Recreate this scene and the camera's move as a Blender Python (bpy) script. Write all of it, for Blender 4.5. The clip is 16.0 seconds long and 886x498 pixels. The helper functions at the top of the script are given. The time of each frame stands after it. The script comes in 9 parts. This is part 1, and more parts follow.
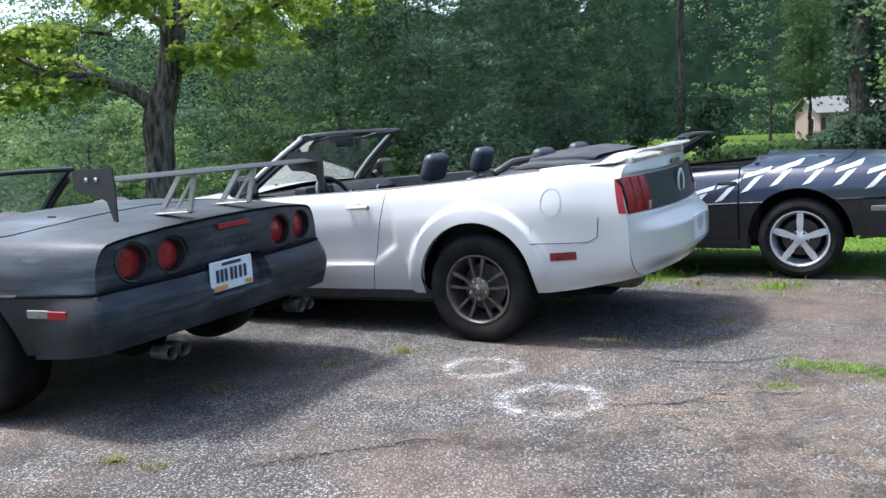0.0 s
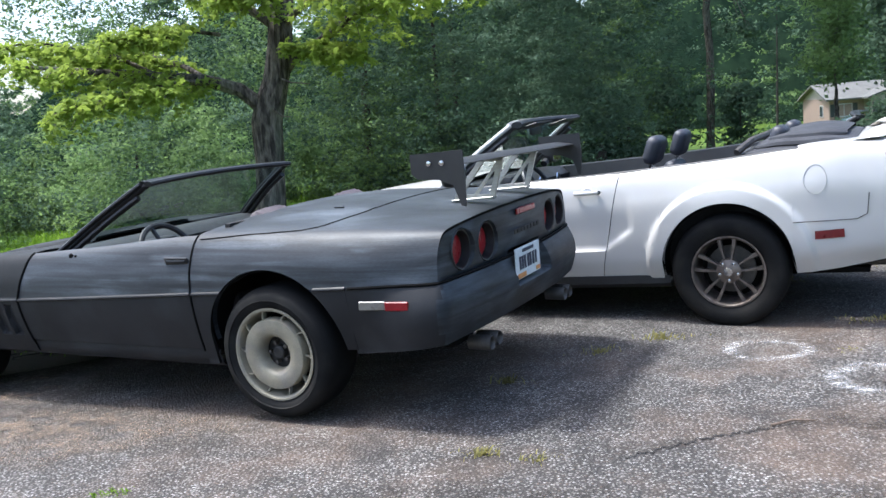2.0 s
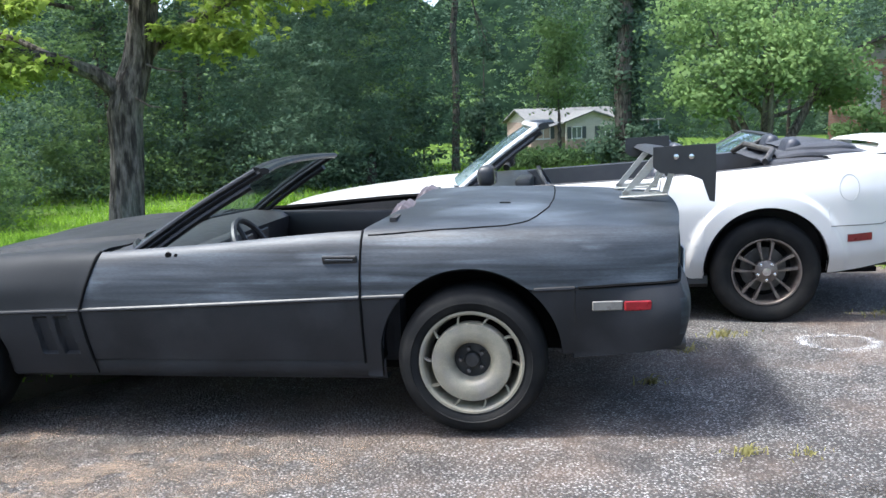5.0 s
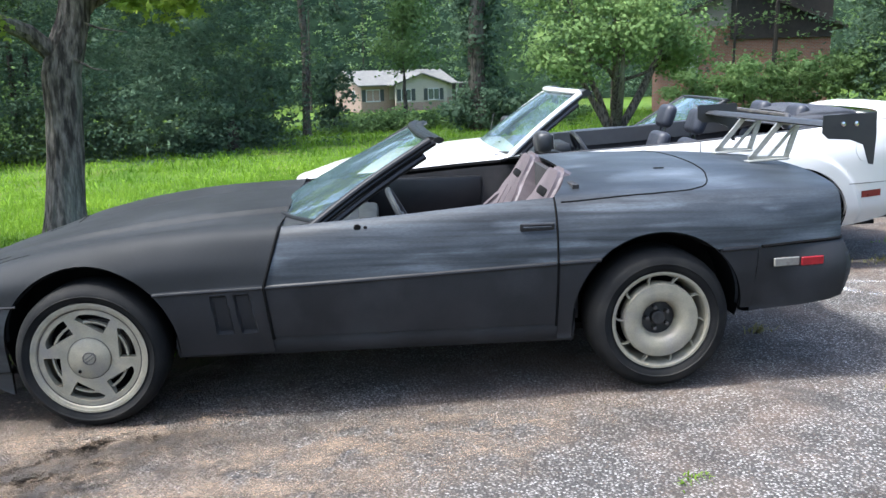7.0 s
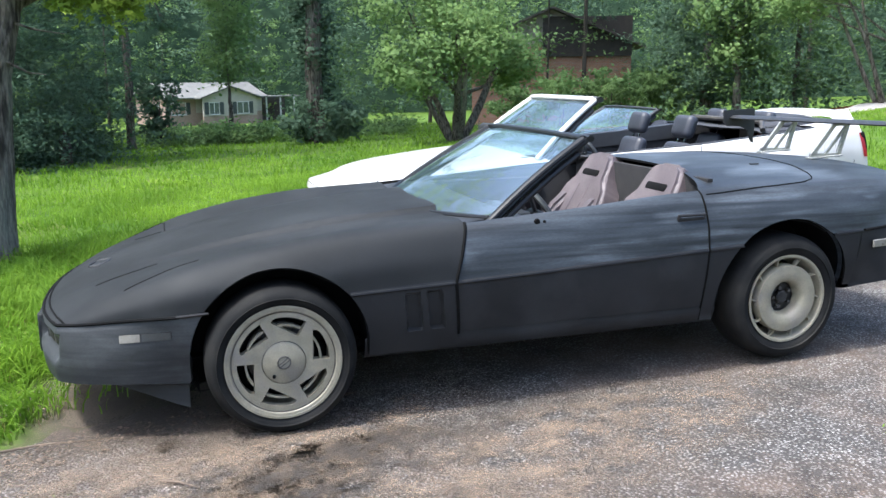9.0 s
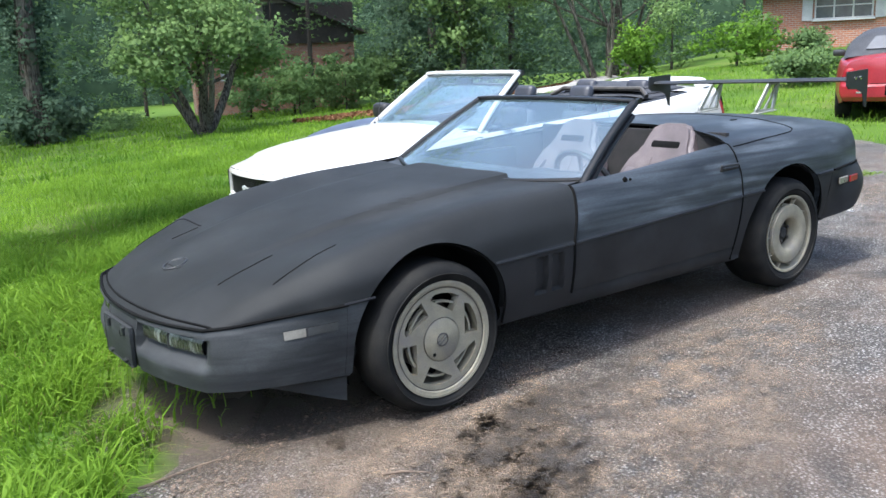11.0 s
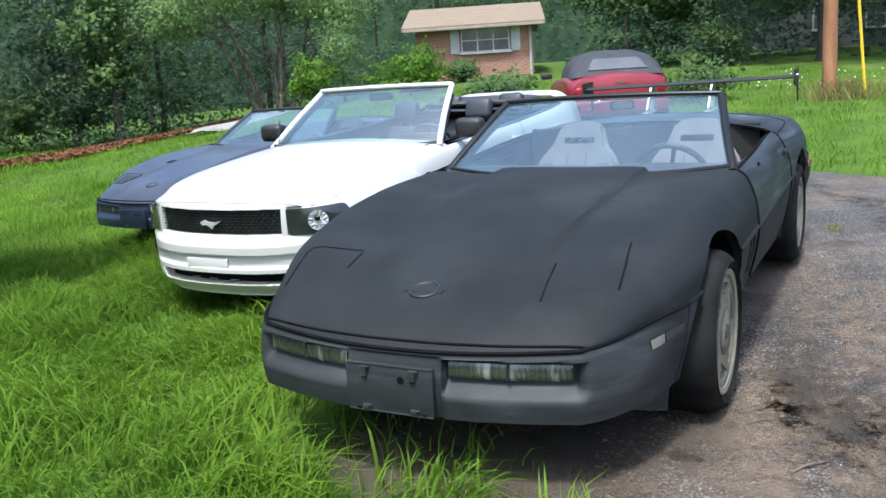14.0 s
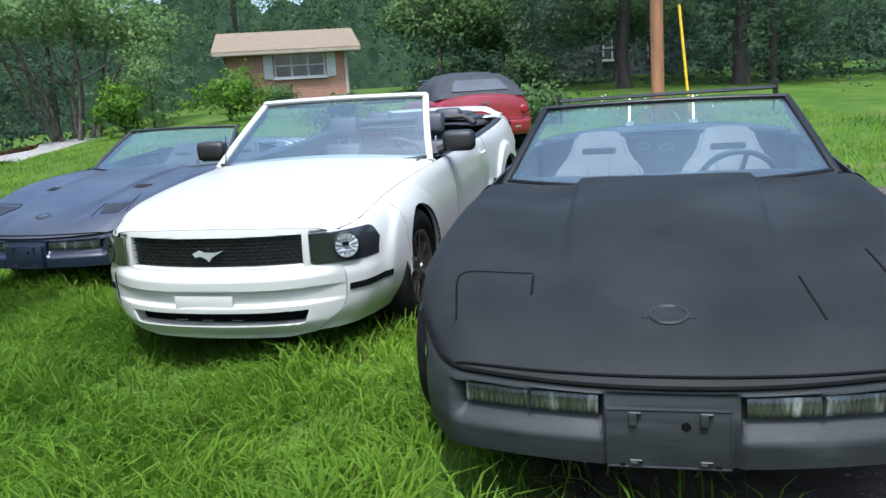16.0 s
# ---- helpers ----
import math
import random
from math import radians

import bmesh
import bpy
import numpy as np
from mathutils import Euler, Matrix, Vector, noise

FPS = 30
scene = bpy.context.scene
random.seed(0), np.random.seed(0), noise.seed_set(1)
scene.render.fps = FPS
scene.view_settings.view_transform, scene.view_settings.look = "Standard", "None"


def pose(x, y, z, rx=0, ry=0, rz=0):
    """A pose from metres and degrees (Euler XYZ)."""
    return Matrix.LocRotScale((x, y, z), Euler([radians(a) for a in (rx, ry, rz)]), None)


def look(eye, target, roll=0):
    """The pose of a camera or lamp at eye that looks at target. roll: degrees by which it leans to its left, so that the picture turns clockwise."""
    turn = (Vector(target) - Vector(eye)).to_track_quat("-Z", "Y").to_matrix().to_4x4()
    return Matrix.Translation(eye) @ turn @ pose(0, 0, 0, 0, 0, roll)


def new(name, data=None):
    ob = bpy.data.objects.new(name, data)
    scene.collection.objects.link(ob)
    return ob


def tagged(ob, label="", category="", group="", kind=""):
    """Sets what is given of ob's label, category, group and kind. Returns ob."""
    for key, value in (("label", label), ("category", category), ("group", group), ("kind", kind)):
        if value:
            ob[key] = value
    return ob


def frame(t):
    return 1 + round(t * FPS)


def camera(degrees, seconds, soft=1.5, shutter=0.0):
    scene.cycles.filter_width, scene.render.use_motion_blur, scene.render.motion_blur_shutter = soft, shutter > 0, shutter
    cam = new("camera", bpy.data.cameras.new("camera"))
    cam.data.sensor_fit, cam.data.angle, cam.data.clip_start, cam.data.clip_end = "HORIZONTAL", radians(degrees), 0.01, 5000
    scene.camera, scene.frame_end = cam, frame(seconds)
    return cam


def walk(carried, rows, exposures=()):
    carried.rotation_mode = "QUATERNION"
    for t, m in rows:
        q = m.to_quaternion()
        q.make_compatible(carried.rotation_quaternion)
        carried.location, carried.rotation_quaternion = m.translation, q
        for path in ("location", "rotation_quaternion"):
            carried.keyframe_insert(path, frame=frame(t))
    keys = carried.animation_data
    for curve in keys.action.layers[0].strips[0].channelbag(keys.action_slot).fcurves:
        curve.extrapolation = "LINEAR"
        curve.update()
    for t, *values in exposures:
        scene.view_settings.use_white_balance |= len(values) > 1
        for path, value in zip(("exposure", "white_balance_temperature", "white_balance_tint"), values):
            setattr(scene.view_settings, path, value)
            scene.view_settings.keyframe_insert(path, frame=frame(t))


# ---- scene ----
cam = camera(53.8, 16.0)
METRES, EYE, TILT, LEAN, TURN = 12.981, 1.35, 0.0, 0.0, 0.0
ROWS = [
    (0.0, 0.0, 0.0, 0.0, -0.49, -8.81, 3.13),
    (0.5, -0.0282, -0.0026, 0.0007, 0.14, -8.45, 3.57),
    (1.0, -0.0531, 0.0025, 0.001, 1.81, -8.06, 3.51),
    (1.5, -0.0829, 0.0097, 0.0011, 1.26, -7.83, 3.16),
    (2.0, -0.1164, 0.0112, 0.0001, -0.98, -8.81, 4.94),
    (2.5, -0.1422, 0.0189, 0.0013, -3.81, -7.87, 5.42),
    (3.0, -0.1715, 0.0235, 0.0004, -6.84, -8.08, 4.27),
    (3.5, -0.2039, 0.0207, -0.0019, -9.5, -9.31, 3.71),
    (6.0, -0.3307, 0.0915, 0.006, -27.52, -9.67, 1.56),
    (6.5, -0.3622, 0.0966, 0.0074, -30.27, -12.45, 1.47),
    (7.0, -0.3937, 0.1113, 0.0079, -32.34, -11.95, 1.33),
    (7.5, -0.4261, 0.126, 0.007, -34.8, -11.94, 1.17),
    (8.0, -0.4506, 0.1403, 0.0068, -37.98, -11.69, 0.55),
    (8.5, -0.4715, 0.1623, 0.0072, -41.97, -11.42, -0.15),
    (9.0, -0.5015, 0.1813, 0.0056, -45.53, -11.24, 0.61),
    (11.5, -0.5903, 0.3249, 0.0011, -69.28, -12.72, 2.3),
    (12.0, -0.5949, 0.3589, -0.0015, -72.97, -12.7, 2.26),
    (12.5, -0.6005, 0.3916, -0.0031, -77.91, -12.34, 2.29),
    (13.0, -0.6042, 0.4207, -0.004, -82.67, -12.06, 3.15),
    (13.5, -0.6005, 0.4536, -0.0038, -86.32, -11.06, 3.31),
    (14.0, -0.5984, 0.4854, -0.0037, -90.21, -11.24, 3.56),
    (14.5, -0.5913, 0.5092, -0.0041, -93.89, -10.89, 3.21),
    (15.0, -0.5747, 0.5354, -0.0047, -97.13, -9.87, 3.2),
    (15.5, -0.5581, 0.5616, -0.0081, -101.0, -10.04, 3.05),
    (16.0, -0.5411, 0.5877, -0.0079, -104.26, -10.22, 3.39),
]
walk(cam, [(t, pose(0, 0, EYE, TILT, LEAN, TURN) @ pose(METRES * x, METRES * y, METRES * z, 90 + pitch, roll, yaw)) for t, x, y, z, yaw, pitch, roll in ROWS],
     exposures=((0.0, 1.60, 5860, 9), (2.5, 1.63, 5860, 9), (6.0, 1.95, 5880, 8), (9.0, 1.84, 5900, 8), (12.5, 1.52, 5880, 7), (16.0, 1.14, 5600, 5)))

# ---- world and light ----
SUN_ELEV, SUN_AZ = 67.0, 160.0          # degrees; azimuth counter-clockwise from +x
world = bpy.data.worlds.new("world")
scene.world = world
world.use_nodes = True
wn = world.node_tree
sky = wn.nodes.new("ShaderNodeTexSky")
sky.sky_type, sky.sun_disc = "NISHITA", False
sky.sun_elevation, sky.sun_rotation = radians(SUN_ELEV), radians(90 - SUN_AZ)
sky.air_density, sky.dust_density, sky.ozone_density = 1.0, 4.0, 1.0
wn.links.new(sky.outputs[0], wn.nodes["Background"].inputs[0])
wn.nodes["Background"].inputs[1].default_value = 0.15
sun = new("sun", bpy.data.lights.new("sun", "SUN"))
sun.data.energy, sun.data.angle, sun.data.color = 2.3, radians(6.0), (1.0, 0.97, 0.91)
sa, se = radians(SUN_AZ), radians(SUN_ELEV)
sun.matrix_world = look((20 * math.cos(sa) * math.cos(se), 20 * math.sin(sa) * math.cos(se), 20 * math.sin(se)), (0, 0, 0))


# ---- materials ----
def mat(name, a, b=None, rough=0.6, metal=0.0, scale=8.0, stretch=(1, 1, 1), fine=60.0, bump=0.1, coat=0.0, per=0.0,
        spread=(0.35, 0.65), roughvar=0.1, c=None, cscale=1.0, cspread=(0.5, 0.7), spec=0.5, island=0.0, finevar=1.0, streak=0.0):
    """Two colours mixed by a large noise, darkened a little by a fine one; a third colour in larger stains."""
    m = bpy.data.materials.new(name)
    m.use_nodes = True
    t = m.node_tree
    n, l = t.nodes, t.links
    p = n["Principled BSDF"]
    b = b or tuple(v * 0.8 for v in a)
    tc = n.new("ShaderNodeTexCoord")
    mp = n.new("ShaderNodeMapping")
    mp.inputs["Scale"].default_value = stretch
    l.new(tc.outputs["Object"], mp.inputs[0])

    def noisy(s, detail=5.0):
        x = n.new("ShaderNodeTexNoise")
        x.inputs["Scale"].default_value, x.inputs["Detail"].default_value = s, detail
        l.new(mp.outputs[0], x.inputs["Vector"])
        return x.outputs["Fac"]

    def ramp(v, lo, hi):
        x = n.new("ShaderNodeMapRange")
        x.inputs[1].default_value, x.inputs[2].default_value = lo, hi
        l.new(v, x.inputs[0])
        return x.outputs[0]

    def mix(f, u, v, mode="MIX"):
        x = n.new("ShaderNodeMix")
        x.data_type, x.blend_type = "RGBA", mode
        for s, w in ((0, f), (6, u), (7, v)):
            if isinstance(w, (int, float)):
                x.inputs[s].default_value = w
            elif isinstance(w, tuple):
                x.inputs[s].default_value = (*w, 1)
            else:
                l.new(w, x.inputs[s])
        return x.outputs[2]

    col = mix(ramp(noisy(scale), *spread), a, b)
    if c:
        col = mix(ramp(noisy(cscale, 6.0), *cspread), col, c)
    f = noisy(fine, 3.0)
    fr = n.new("ShaderNodeMapRange")
    fr.inputs[1].default_value, fr.inputs[2].default_value, fr.inputs[3].default_value, fr.inputs[4].default_value = 0.3, 0.7, 1 - 0.12 * finevar, 1 + 0.08 * finevar
    l.new(f, fr.inputs[0])
    col = mix(1.0, col, fr.outputs[0], "MULTIPLY")
    if streak:      # long wiping marks along the panel
        sm, sn, sr = n.new("ShaderNodeMapping"), n.new("ShaderNodeTexNoise"), n.new("ShaderNodeMapRange")
        sm.inputs["Scale"].default_value = (0.9, 0.9, 26)
        sn.inputs["Scale"].default_value, sn.inputs["Detail"].default_value, sn.inputs["Distortion"].default_value = 1.6, 4.0, 0.4
        sr.inputs[1].default_value, sr.inputs[2].default_value, sr.inputs[3].default_value, sr.inputs[4].default_value = 0.36, 0.62, 1 - streak, 1 + 0.35 * streak
        l.new(tc.outputs["Object"], sm.inputs[0]), l.new(sm.outputs[0], sn.inputs["Vector"]), l.new(sn.outputs["Fac"], sr.inputs[0])
        col = mix(1.0, col, sr.outputs[0], "MULTIPLY")
    if per or island:
        src = n.new("ShaderNodeNewGeometry").outputs["Random Per Island"] if island else n.new("ShaderNodeObjectInfo").outputs["Random"]
        k = per or island
        pr = n.new("ShaderNodeMapRange")
        pr.inputs[3].default_value, pr.inputs[4].default_value = 1 - k, 1 + k
        l.new(src, pr.inputs[0])
        col = mix(1.0, col, pr.outputs[0], "MULTIPLY")
    l.new(col, p.inputs["Base Color"])
    rr = n.new("ShaderNodeMapRange")
    rr.inputs[3].default_value, rr.inputs[4].default_value = max(0.02, rough - roughvar), min(1, rough + roughvar)
    l.new(noisy(scale * 1.7), rr.inputs[0])
    l.new(rr.outputs[0], p.inputs["Roughness"])
    p.inputs["Metallic"].default_value = metal
    p.inputs["Coat Weight"].default_value = coat
    p.inputs["Coat Roughness"].default_value = 0.08
    p.inputs["Specular IOR Level"].default_value = spec
    if bump:
        bp = n.new("ShaderNodeBump")
        bp.inputs["Strength"].default_value, bp.inputs["Distance"].default_value = bump, 0.01
        l.new(f, bp.inputs["Height"])
        l.new(bp.outputs[0], p.inputs["Normal"])
    return m


def glass(name, tint, ior=1.45, sky_veil=0.0):
    """A thin clear pane: see-through with a reflection that grows at a slant."""
    m = bpy.data.materials.new(name)
    m.use_nodes = True
    n, l = m.node_tree.nodes, m.node_tree.links
    n.remove(n["Principled BSDF"])
    tr, gl, mx, lw, pw, ad = (n.new("ShaderNode" + k) for k in ("BsdfTransparent", "BsdfGlossy", "MixShader", "LayerWeight", "Math", "Math"))
    tr.inputs[0].default_value = (*tint, 1)
    gl.inputs["Roughness"].default_value = 0.01
    lw.inputs[0].default_value = 0.5
    pw.operation, ad.operation = "POWER", "MULTIPLY_ADD"
    pw.inputs[1].default_value, ad.inputs[1].default_value, ad.inputs[2].default_value = 5.0, 0.9, ((ior - 1) / (ior + 1)) ** 2 * 6.0
    l.new(lw.outputs["Facing"], pw.inputs[0]), l.new(pw.outputs[0], ad.inputs[0])
    l.new(ad.outputs[0], mx.inputs[0]), l.new(tr.outputs[0], mx.inputs[1]), l.new(gl.outputs[0], mx.inputs[2])
    if sky_veil:      # sky glare put into the pane as a pale blue diffuse layer, thicker in smears
        df, m2, nz, mr, tc = (n.new("ShaderNode" + k) for k in ("BsdfDiffuse", "MixShader", "TexNoise", "MapRange", "TexCoord"))
        df.inputs[0].default_value = (0.45, 0.68, 0.78, 1)
        nz.inputs["Scale"].default_value, nz.inputs["Detail"].default_value = 3.0, 6.0
        mr.inputs[1].default_value, mr.inputs[2].default_value, mr.inputs[3].default_value, mr.inputs[4].default_value = 0.3, 0.7, sky_veil * 0.6, sky_veil * 1.4
        l.new(tc.outputs["Object"], nz.inputs["Vector"]), l.new(nz.outputs["Fac"], mr.inputs[0]), l.new(mr.outputs[0], m2.inputs[0])
        l.new(mx.outputs[0], m2.inputs[1]), l.new(df.outputs[0], m2.inputs[2])
        l.new(m2.outputs[0], n["Material Output"].inputs[0])
    else:
        l.new(mx.outputs[0], n["Material Output"].inputs[0])
    return m


def leafy(name, a, b, glow=0.35):
    """Leaves and blades: colour by island, light shining through."""
    m = bpy.data.materials.new(name)
    m.use_nodes = True
    n, l = m.node_tree.nodes, m.node_tree.links
    p = n["Principled BSDF"]
    geo, rp, tr, mx = n.new("ShaderNodeNewGeometry"), n.new("ShaderNodeValToRGB"), n.new("ShaderNodeBsdfTranslucent"), n.new("ShaderNodeMixShader")
    tc, nz, ad = n.new("ShaderNodeTexCoord"), n.new("ShaderNodeTexNoise"), n.new("ShaderNodeMath")
    nz.inputs["Scale"].default_value, nz.inputs["Detail"].default_value = 0.55, 3.0
    l.new(tc.outputs["Object"], nz.inputs["Vector"])
    ad.operation = "MULTIPLY_ADD"
    ad.inputs[1].default_value = 0.24
    l.new(geo.outputs["Random Per Island"], ad.inputs[0])
    sb = n.new("ShaderNodeMath")
    sb.operation = "MULTIPLY_ADD"
    sb.inputs[1].default_value, sb.inputs[2].default_value = 1.7, -0.47
    l.new(nz.outputs["Fac"], sb.inputs[0]), l.new(sb.outputs[0], ad.inputs[2])
    rp.color_ramp.elements[0].color, rp.color_ramp.elements[1].color = (*a, 1), (*b, 1)
    l.new(ad.outputs[0], rp.inputs[0])
    l.new(rp.outputs[0], p.inputs["Base Color"]), l.new(rp.outputs[0], tr.inputs[0])
    p.inputs["Roughness"].default_value = 0.6
    p.inputs["Specular IOR Level"].default_value = 0.12
    mx.inputs[0].default_value = glow
    l.new(p.outputs[0], mx.inputs[1]), l.new(tr.outputs[0], mx.inputs[2])
    l.new(mx.outputs[0], n["Material Output"].inputs[0])
    return m


M = {
    "primer": mat("primer_black", (0.0124, 0.0134, 0.0140), (0.0167, 0.0179, 0.0187), 0.62, scale=3, fine=220, bump=0.06, c=(0.0236, 0.0250, 0.0260), cscale=2.2, spec=0.14),
    "primer_low": mat("primer_low", (0.013, 0.0135, 0.0145), (0.019, 0.0195, 0.021), 0.58, scale=4, fine=200, bump=0.06, c=(0.028, 0.029, 0.031), cscale=3, spec=0.26),
    "primer_worn": mat("primer_worn", (0.0165, 0.0200, 0.0240), (0.036, 0.0430, 0.0505), 0.50, scale=2.6, stretch=(0.8, 1.5, 4.5), fine=70, bump=0.06,
                       spread=(0.38, 0.64), c=(0.078, 0.091, 0.105), cscale=2.9, cspread=(0.52, 0.76), spec=0.32, finevar=1.8, streak=0.5),
    "bumper": mat("bumper_grey", (0.031, 0.033, 0.0345), (0.0205, 0.022, 0.023), 0.55, scale=3, stretch=(1, 1, 3), fine=160, bump=0.05, c=(0.056, 0.060, 0.062), cscale=3, spec=0.24, finevar=1.8, streak=0.25),
    "white": mat("white_paint", (0.52, 0.502, 0.470), (0.49, 0.474, 0.444), 0.3, scale=1.5, fine=5, bump=0.0, coat=0.5, roughvar=0.04, finevar=0.12),
    "white_dull": mat("white_plastic", (0.55, 0.55, 0.55), (0.51, 0.515, 0.515), 0.4, scale=3, fine=20, bump=0.0, finevar=0.3),
    "navy": mat("navy_paint", (0.014, 0.018, 0.035), (0.02, 0.026, 0.05), 0.3, scale=2, fine=60, bump=0.0, coat=0.6, roughvar=0.08),
    "navy_matt": mat("navy_hood", (0.03, 0.035, 0.055), (0.045, 0.05, 0.07), 0.4, scale=2, fine=80, bump=0.02, coat=0.3),
    "strip": mat("strip_rubber", (0.005, 0.005, 0.006), (0.008, 0.008, 0.008), 0.42, scale=12, fine=200, bump=0.0, spec=0.3),
    "black": mat("black_plastic", (0.012, 0.012, 0.013), (0.018, 0.018, 0.018), 0.5, scale=12, fine=200, bump=0.05),
    # near-black for gaps, holes, wheel houses and undersides; their shade is in the colour
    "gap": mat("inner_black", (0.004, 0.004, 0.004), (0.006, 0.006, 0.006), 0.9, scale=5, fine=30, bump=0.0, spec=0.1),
    "rubber": mat("tyre_rubber", (0.007, 0.007, 0.007), (0.012, 0.012, 0.0115), 0.75, scale=6, fine=120, bump=0.15, c=(0.022, 0.0205, 0.018), cscale=4, spec=0.14),
    "alloy": mat("dull_alloy", (0.262, 0.236, 0.170), (0.20, 0.180, 0.128), 0.55, 0.12, scale=14, fine=160, bump=0.05, c=(0.2, 0.18, 0.15), cscale=9),
    "alloy_dark": mat("alloy_dark", (0.10, 0.09, 0.08), (0.05, 0.045, 0.04), 0.5, 0.5, scale=12, fine=120, bump=0.05),
    "alloy_hub": mat("dark_hub_metal", (0.045, 0.042, 0.038), (0.02, 0.019, 0.018), 0.6, 0.4, scale=20, fine=120, bump=0.05),
    "bronze": mat("brake_dusted_alloy", (0.19, 0.16, 0.135), (0.11, 0.09, 0.078), 0.42, 0.6, scale=16, fine=160, bump=0.05),
    "silver": mat("silver_alloy", (0.66, 0.66, 0.66), (0.55, 0.55, 0.55), 0.35, 0.5, scale=10, fine=160, bump=0.02),
    "brushed": mat("brushed_aluminium", (0.42, 0.415, 0.385), (0.34, 0.335, 0.31), 0.42, 0.6, scale=14, stretch=(1, 1, 8), fine=200, bump=0.03),
    "chrome": mat("chrome", (0.62, 0.62, 0.63), (0.5, 0.5, 0.51), 0.16, 1.0, scale=10, fine=90, bump=0.0, roughvar=0.06),
    "redlens": mat("red_lens", (0.27, 0.012, 0.017), (0.20, 0.009, 0.012), 0.3, scale=20, fine=120, bump=0.08, coat=0.12, spec=0.3),
    "smoked": mat("smoked_window", (0.05, 0.056, 0.062), (0.07, 0.076, 0.082), 0.12, scale=3, fine=20, bump=0.0, roughvar=0.04, spec=0.9, coat=0.3),
    "pale_lens": mat("reverse_lens", (0.42, 0.22, 0.20), (0.36, 0.18, 0.16), 0.3, scale=20, fine=120, bump=0.05, coat=0.2),
    "redlens_dark": mat("dark_red_lens", (0.15, 0.010, 0.013), (0.11, 0.008, 0.010), 0.3, scale=20, fine=120, bump=0.08, coat=0.1),
    "grey_lens": mat("primed_lens", (0.040, 0.042, 0.042), (0.03, 0.032, 0.032), 0.4, scale=14, fine=140, bump=0.1),
    "amberlens": mat("clear_lens", (0.19, 0.18, 0.155), (0.14, 0.13, 0.11), 0.3, scale=14, fine=140, bump=0.1, coat=0.3),
    "foglens": mat("fog_lens", (0.085, 0.088, 0.066), (0.045, 0.048, 0.034), 0.2, 0.2, scale=30, stretch=(1, 3, 0.4), fine=90, bump=0.2, coat=0.4, c=(0.34, 0.35, 0.31), cscale=4, cspread=(0.54, 0.62)),
    "seat": mat("mauve_leather", (0.092, 0.073, 0.076), (0.068, 0.054, 0.057), 0.55, scale=8, fine=140, bump=0.15, c=(0.12, 0.098, 0.10), cscale=5),
    "seat_dark": mat("charcoal_leather", (0.02, 0.022, 0.03), (0.03, 0.032, 0.042), 0.5, scale=8, fine=140, bump=0.15),
    "cloth": mat("black_canvas", (0.02, 0.021, 0.026), (0.034, 0.036, 0.042), 0.75, scale=6, fine=260, bump=0.2),
    "carpet": mat("dark_carpet", (0.014, 0.013, 0.013), (0.022, 0.02, 0.02), 0.95, scale=10, fine=200, bump=0.3),
    "plate": mat("number_plate", (0.70, 0.73, 0.72), (0.6, 0.65, 0.66), 0.4, scale=9, fine=60, bump=0.0),
    "ink": mat("dark_ink", (0.02, 0.03, 0.06), (0.025, 0.035, 0.06), 0.5, scale=9, fine=60, bump=0.0),
    "orange": mat("orange_print", (0.65, 0.22, 0.06), (0.55, 0.3, 0.1), 0.5, scale=20, fine=60, bump=0.0),
    "glass": glass("windscreen_glass", (0.70, 0.83, 0.83), 1.5, 0.048),
    "lampglass": glass("lamp_glass", (0.9, 0.92, 0.92), 1.25),
    "trim_clear": mat("cloudy_rubber", (0.06, 0.065, 0.065), (0.045, 0.05, 0.05), 0.4, scale=20, fine=60, bump=0.0),
    "red": mat("red_paint", (0.27, 0.018, 0.026), (0.22, 0.014, 0.02), 0.3, scale=3, fine=60, bump=0.0, coat=0.6, roughvar=0.05),
}


# ---- mesh helpers ----
def part(name, mesh, material, parent, label="", smooth=True, solid=0.0, angle=35, bevel=0.0):
    """Links a mesh, or a bmesh, as one object under a thing or under a part."""
    if isinstance(mesh, bmesh.types.BMesh):
        bm, mesh = mesh, bpy.data.meshes.new(name)
        bm.to_mesh(mesh)
        bm.free()
    if not mesh.materials:
        mesh.materials.append(M[material] if isinstance(material, str) else material)
    if smooth and len(mesh.polygons):
        mesh.polygons.foreach_set("use_smooth", [True] * len(mesh.polygons))
        mesh.set_sharp_from_angle(angle=radians(angle))
    ob = new(name, mesh)
    ob.parent = parent
    if solid:
        md = ob.modifiers.new("thickness", "SOLIDIFY")
        md.thickness, md.offset = solid, -1.0
        if len(mesh.materials) == 1:      # a panel's folded rim is near-black: the gap's shade put into its colour
            mesh.materials.append(M["gap"])
            md.material_offset_rim = 1
        ei = np.zeros(len(mesh.loops), np.int32)
        mesh.loops.foreach_get("edge_index", ei)
        once = np.nonzero(np.bincount(ei, minlength=len(mesh.edges)) == 1)[0]
        for e in once:
            mesh.edges[int(e)].use_edge_sharp = True
    if bevel:
        md = ob.modifiers.new("edge", "BEVEL")
        md.width, md.segments, md.limit_method = bevel, 2, "ANGLE"
    if label:
        tagged(ob, label)
    return ob


def thing(name, m, label, category, group="", kind=""):
    ob = new(name)
    ob.empty_display_size = 0.1
    ob.matrix_world = m
    return tagged(ob, label, category, group, kind)


def raw(name, verts, faces):
    me = bpy.data.meshes.new(name)
    me.from_pydata([tuple(map(float, v)) for v in verts], [], faces)
    me.update()
    return me


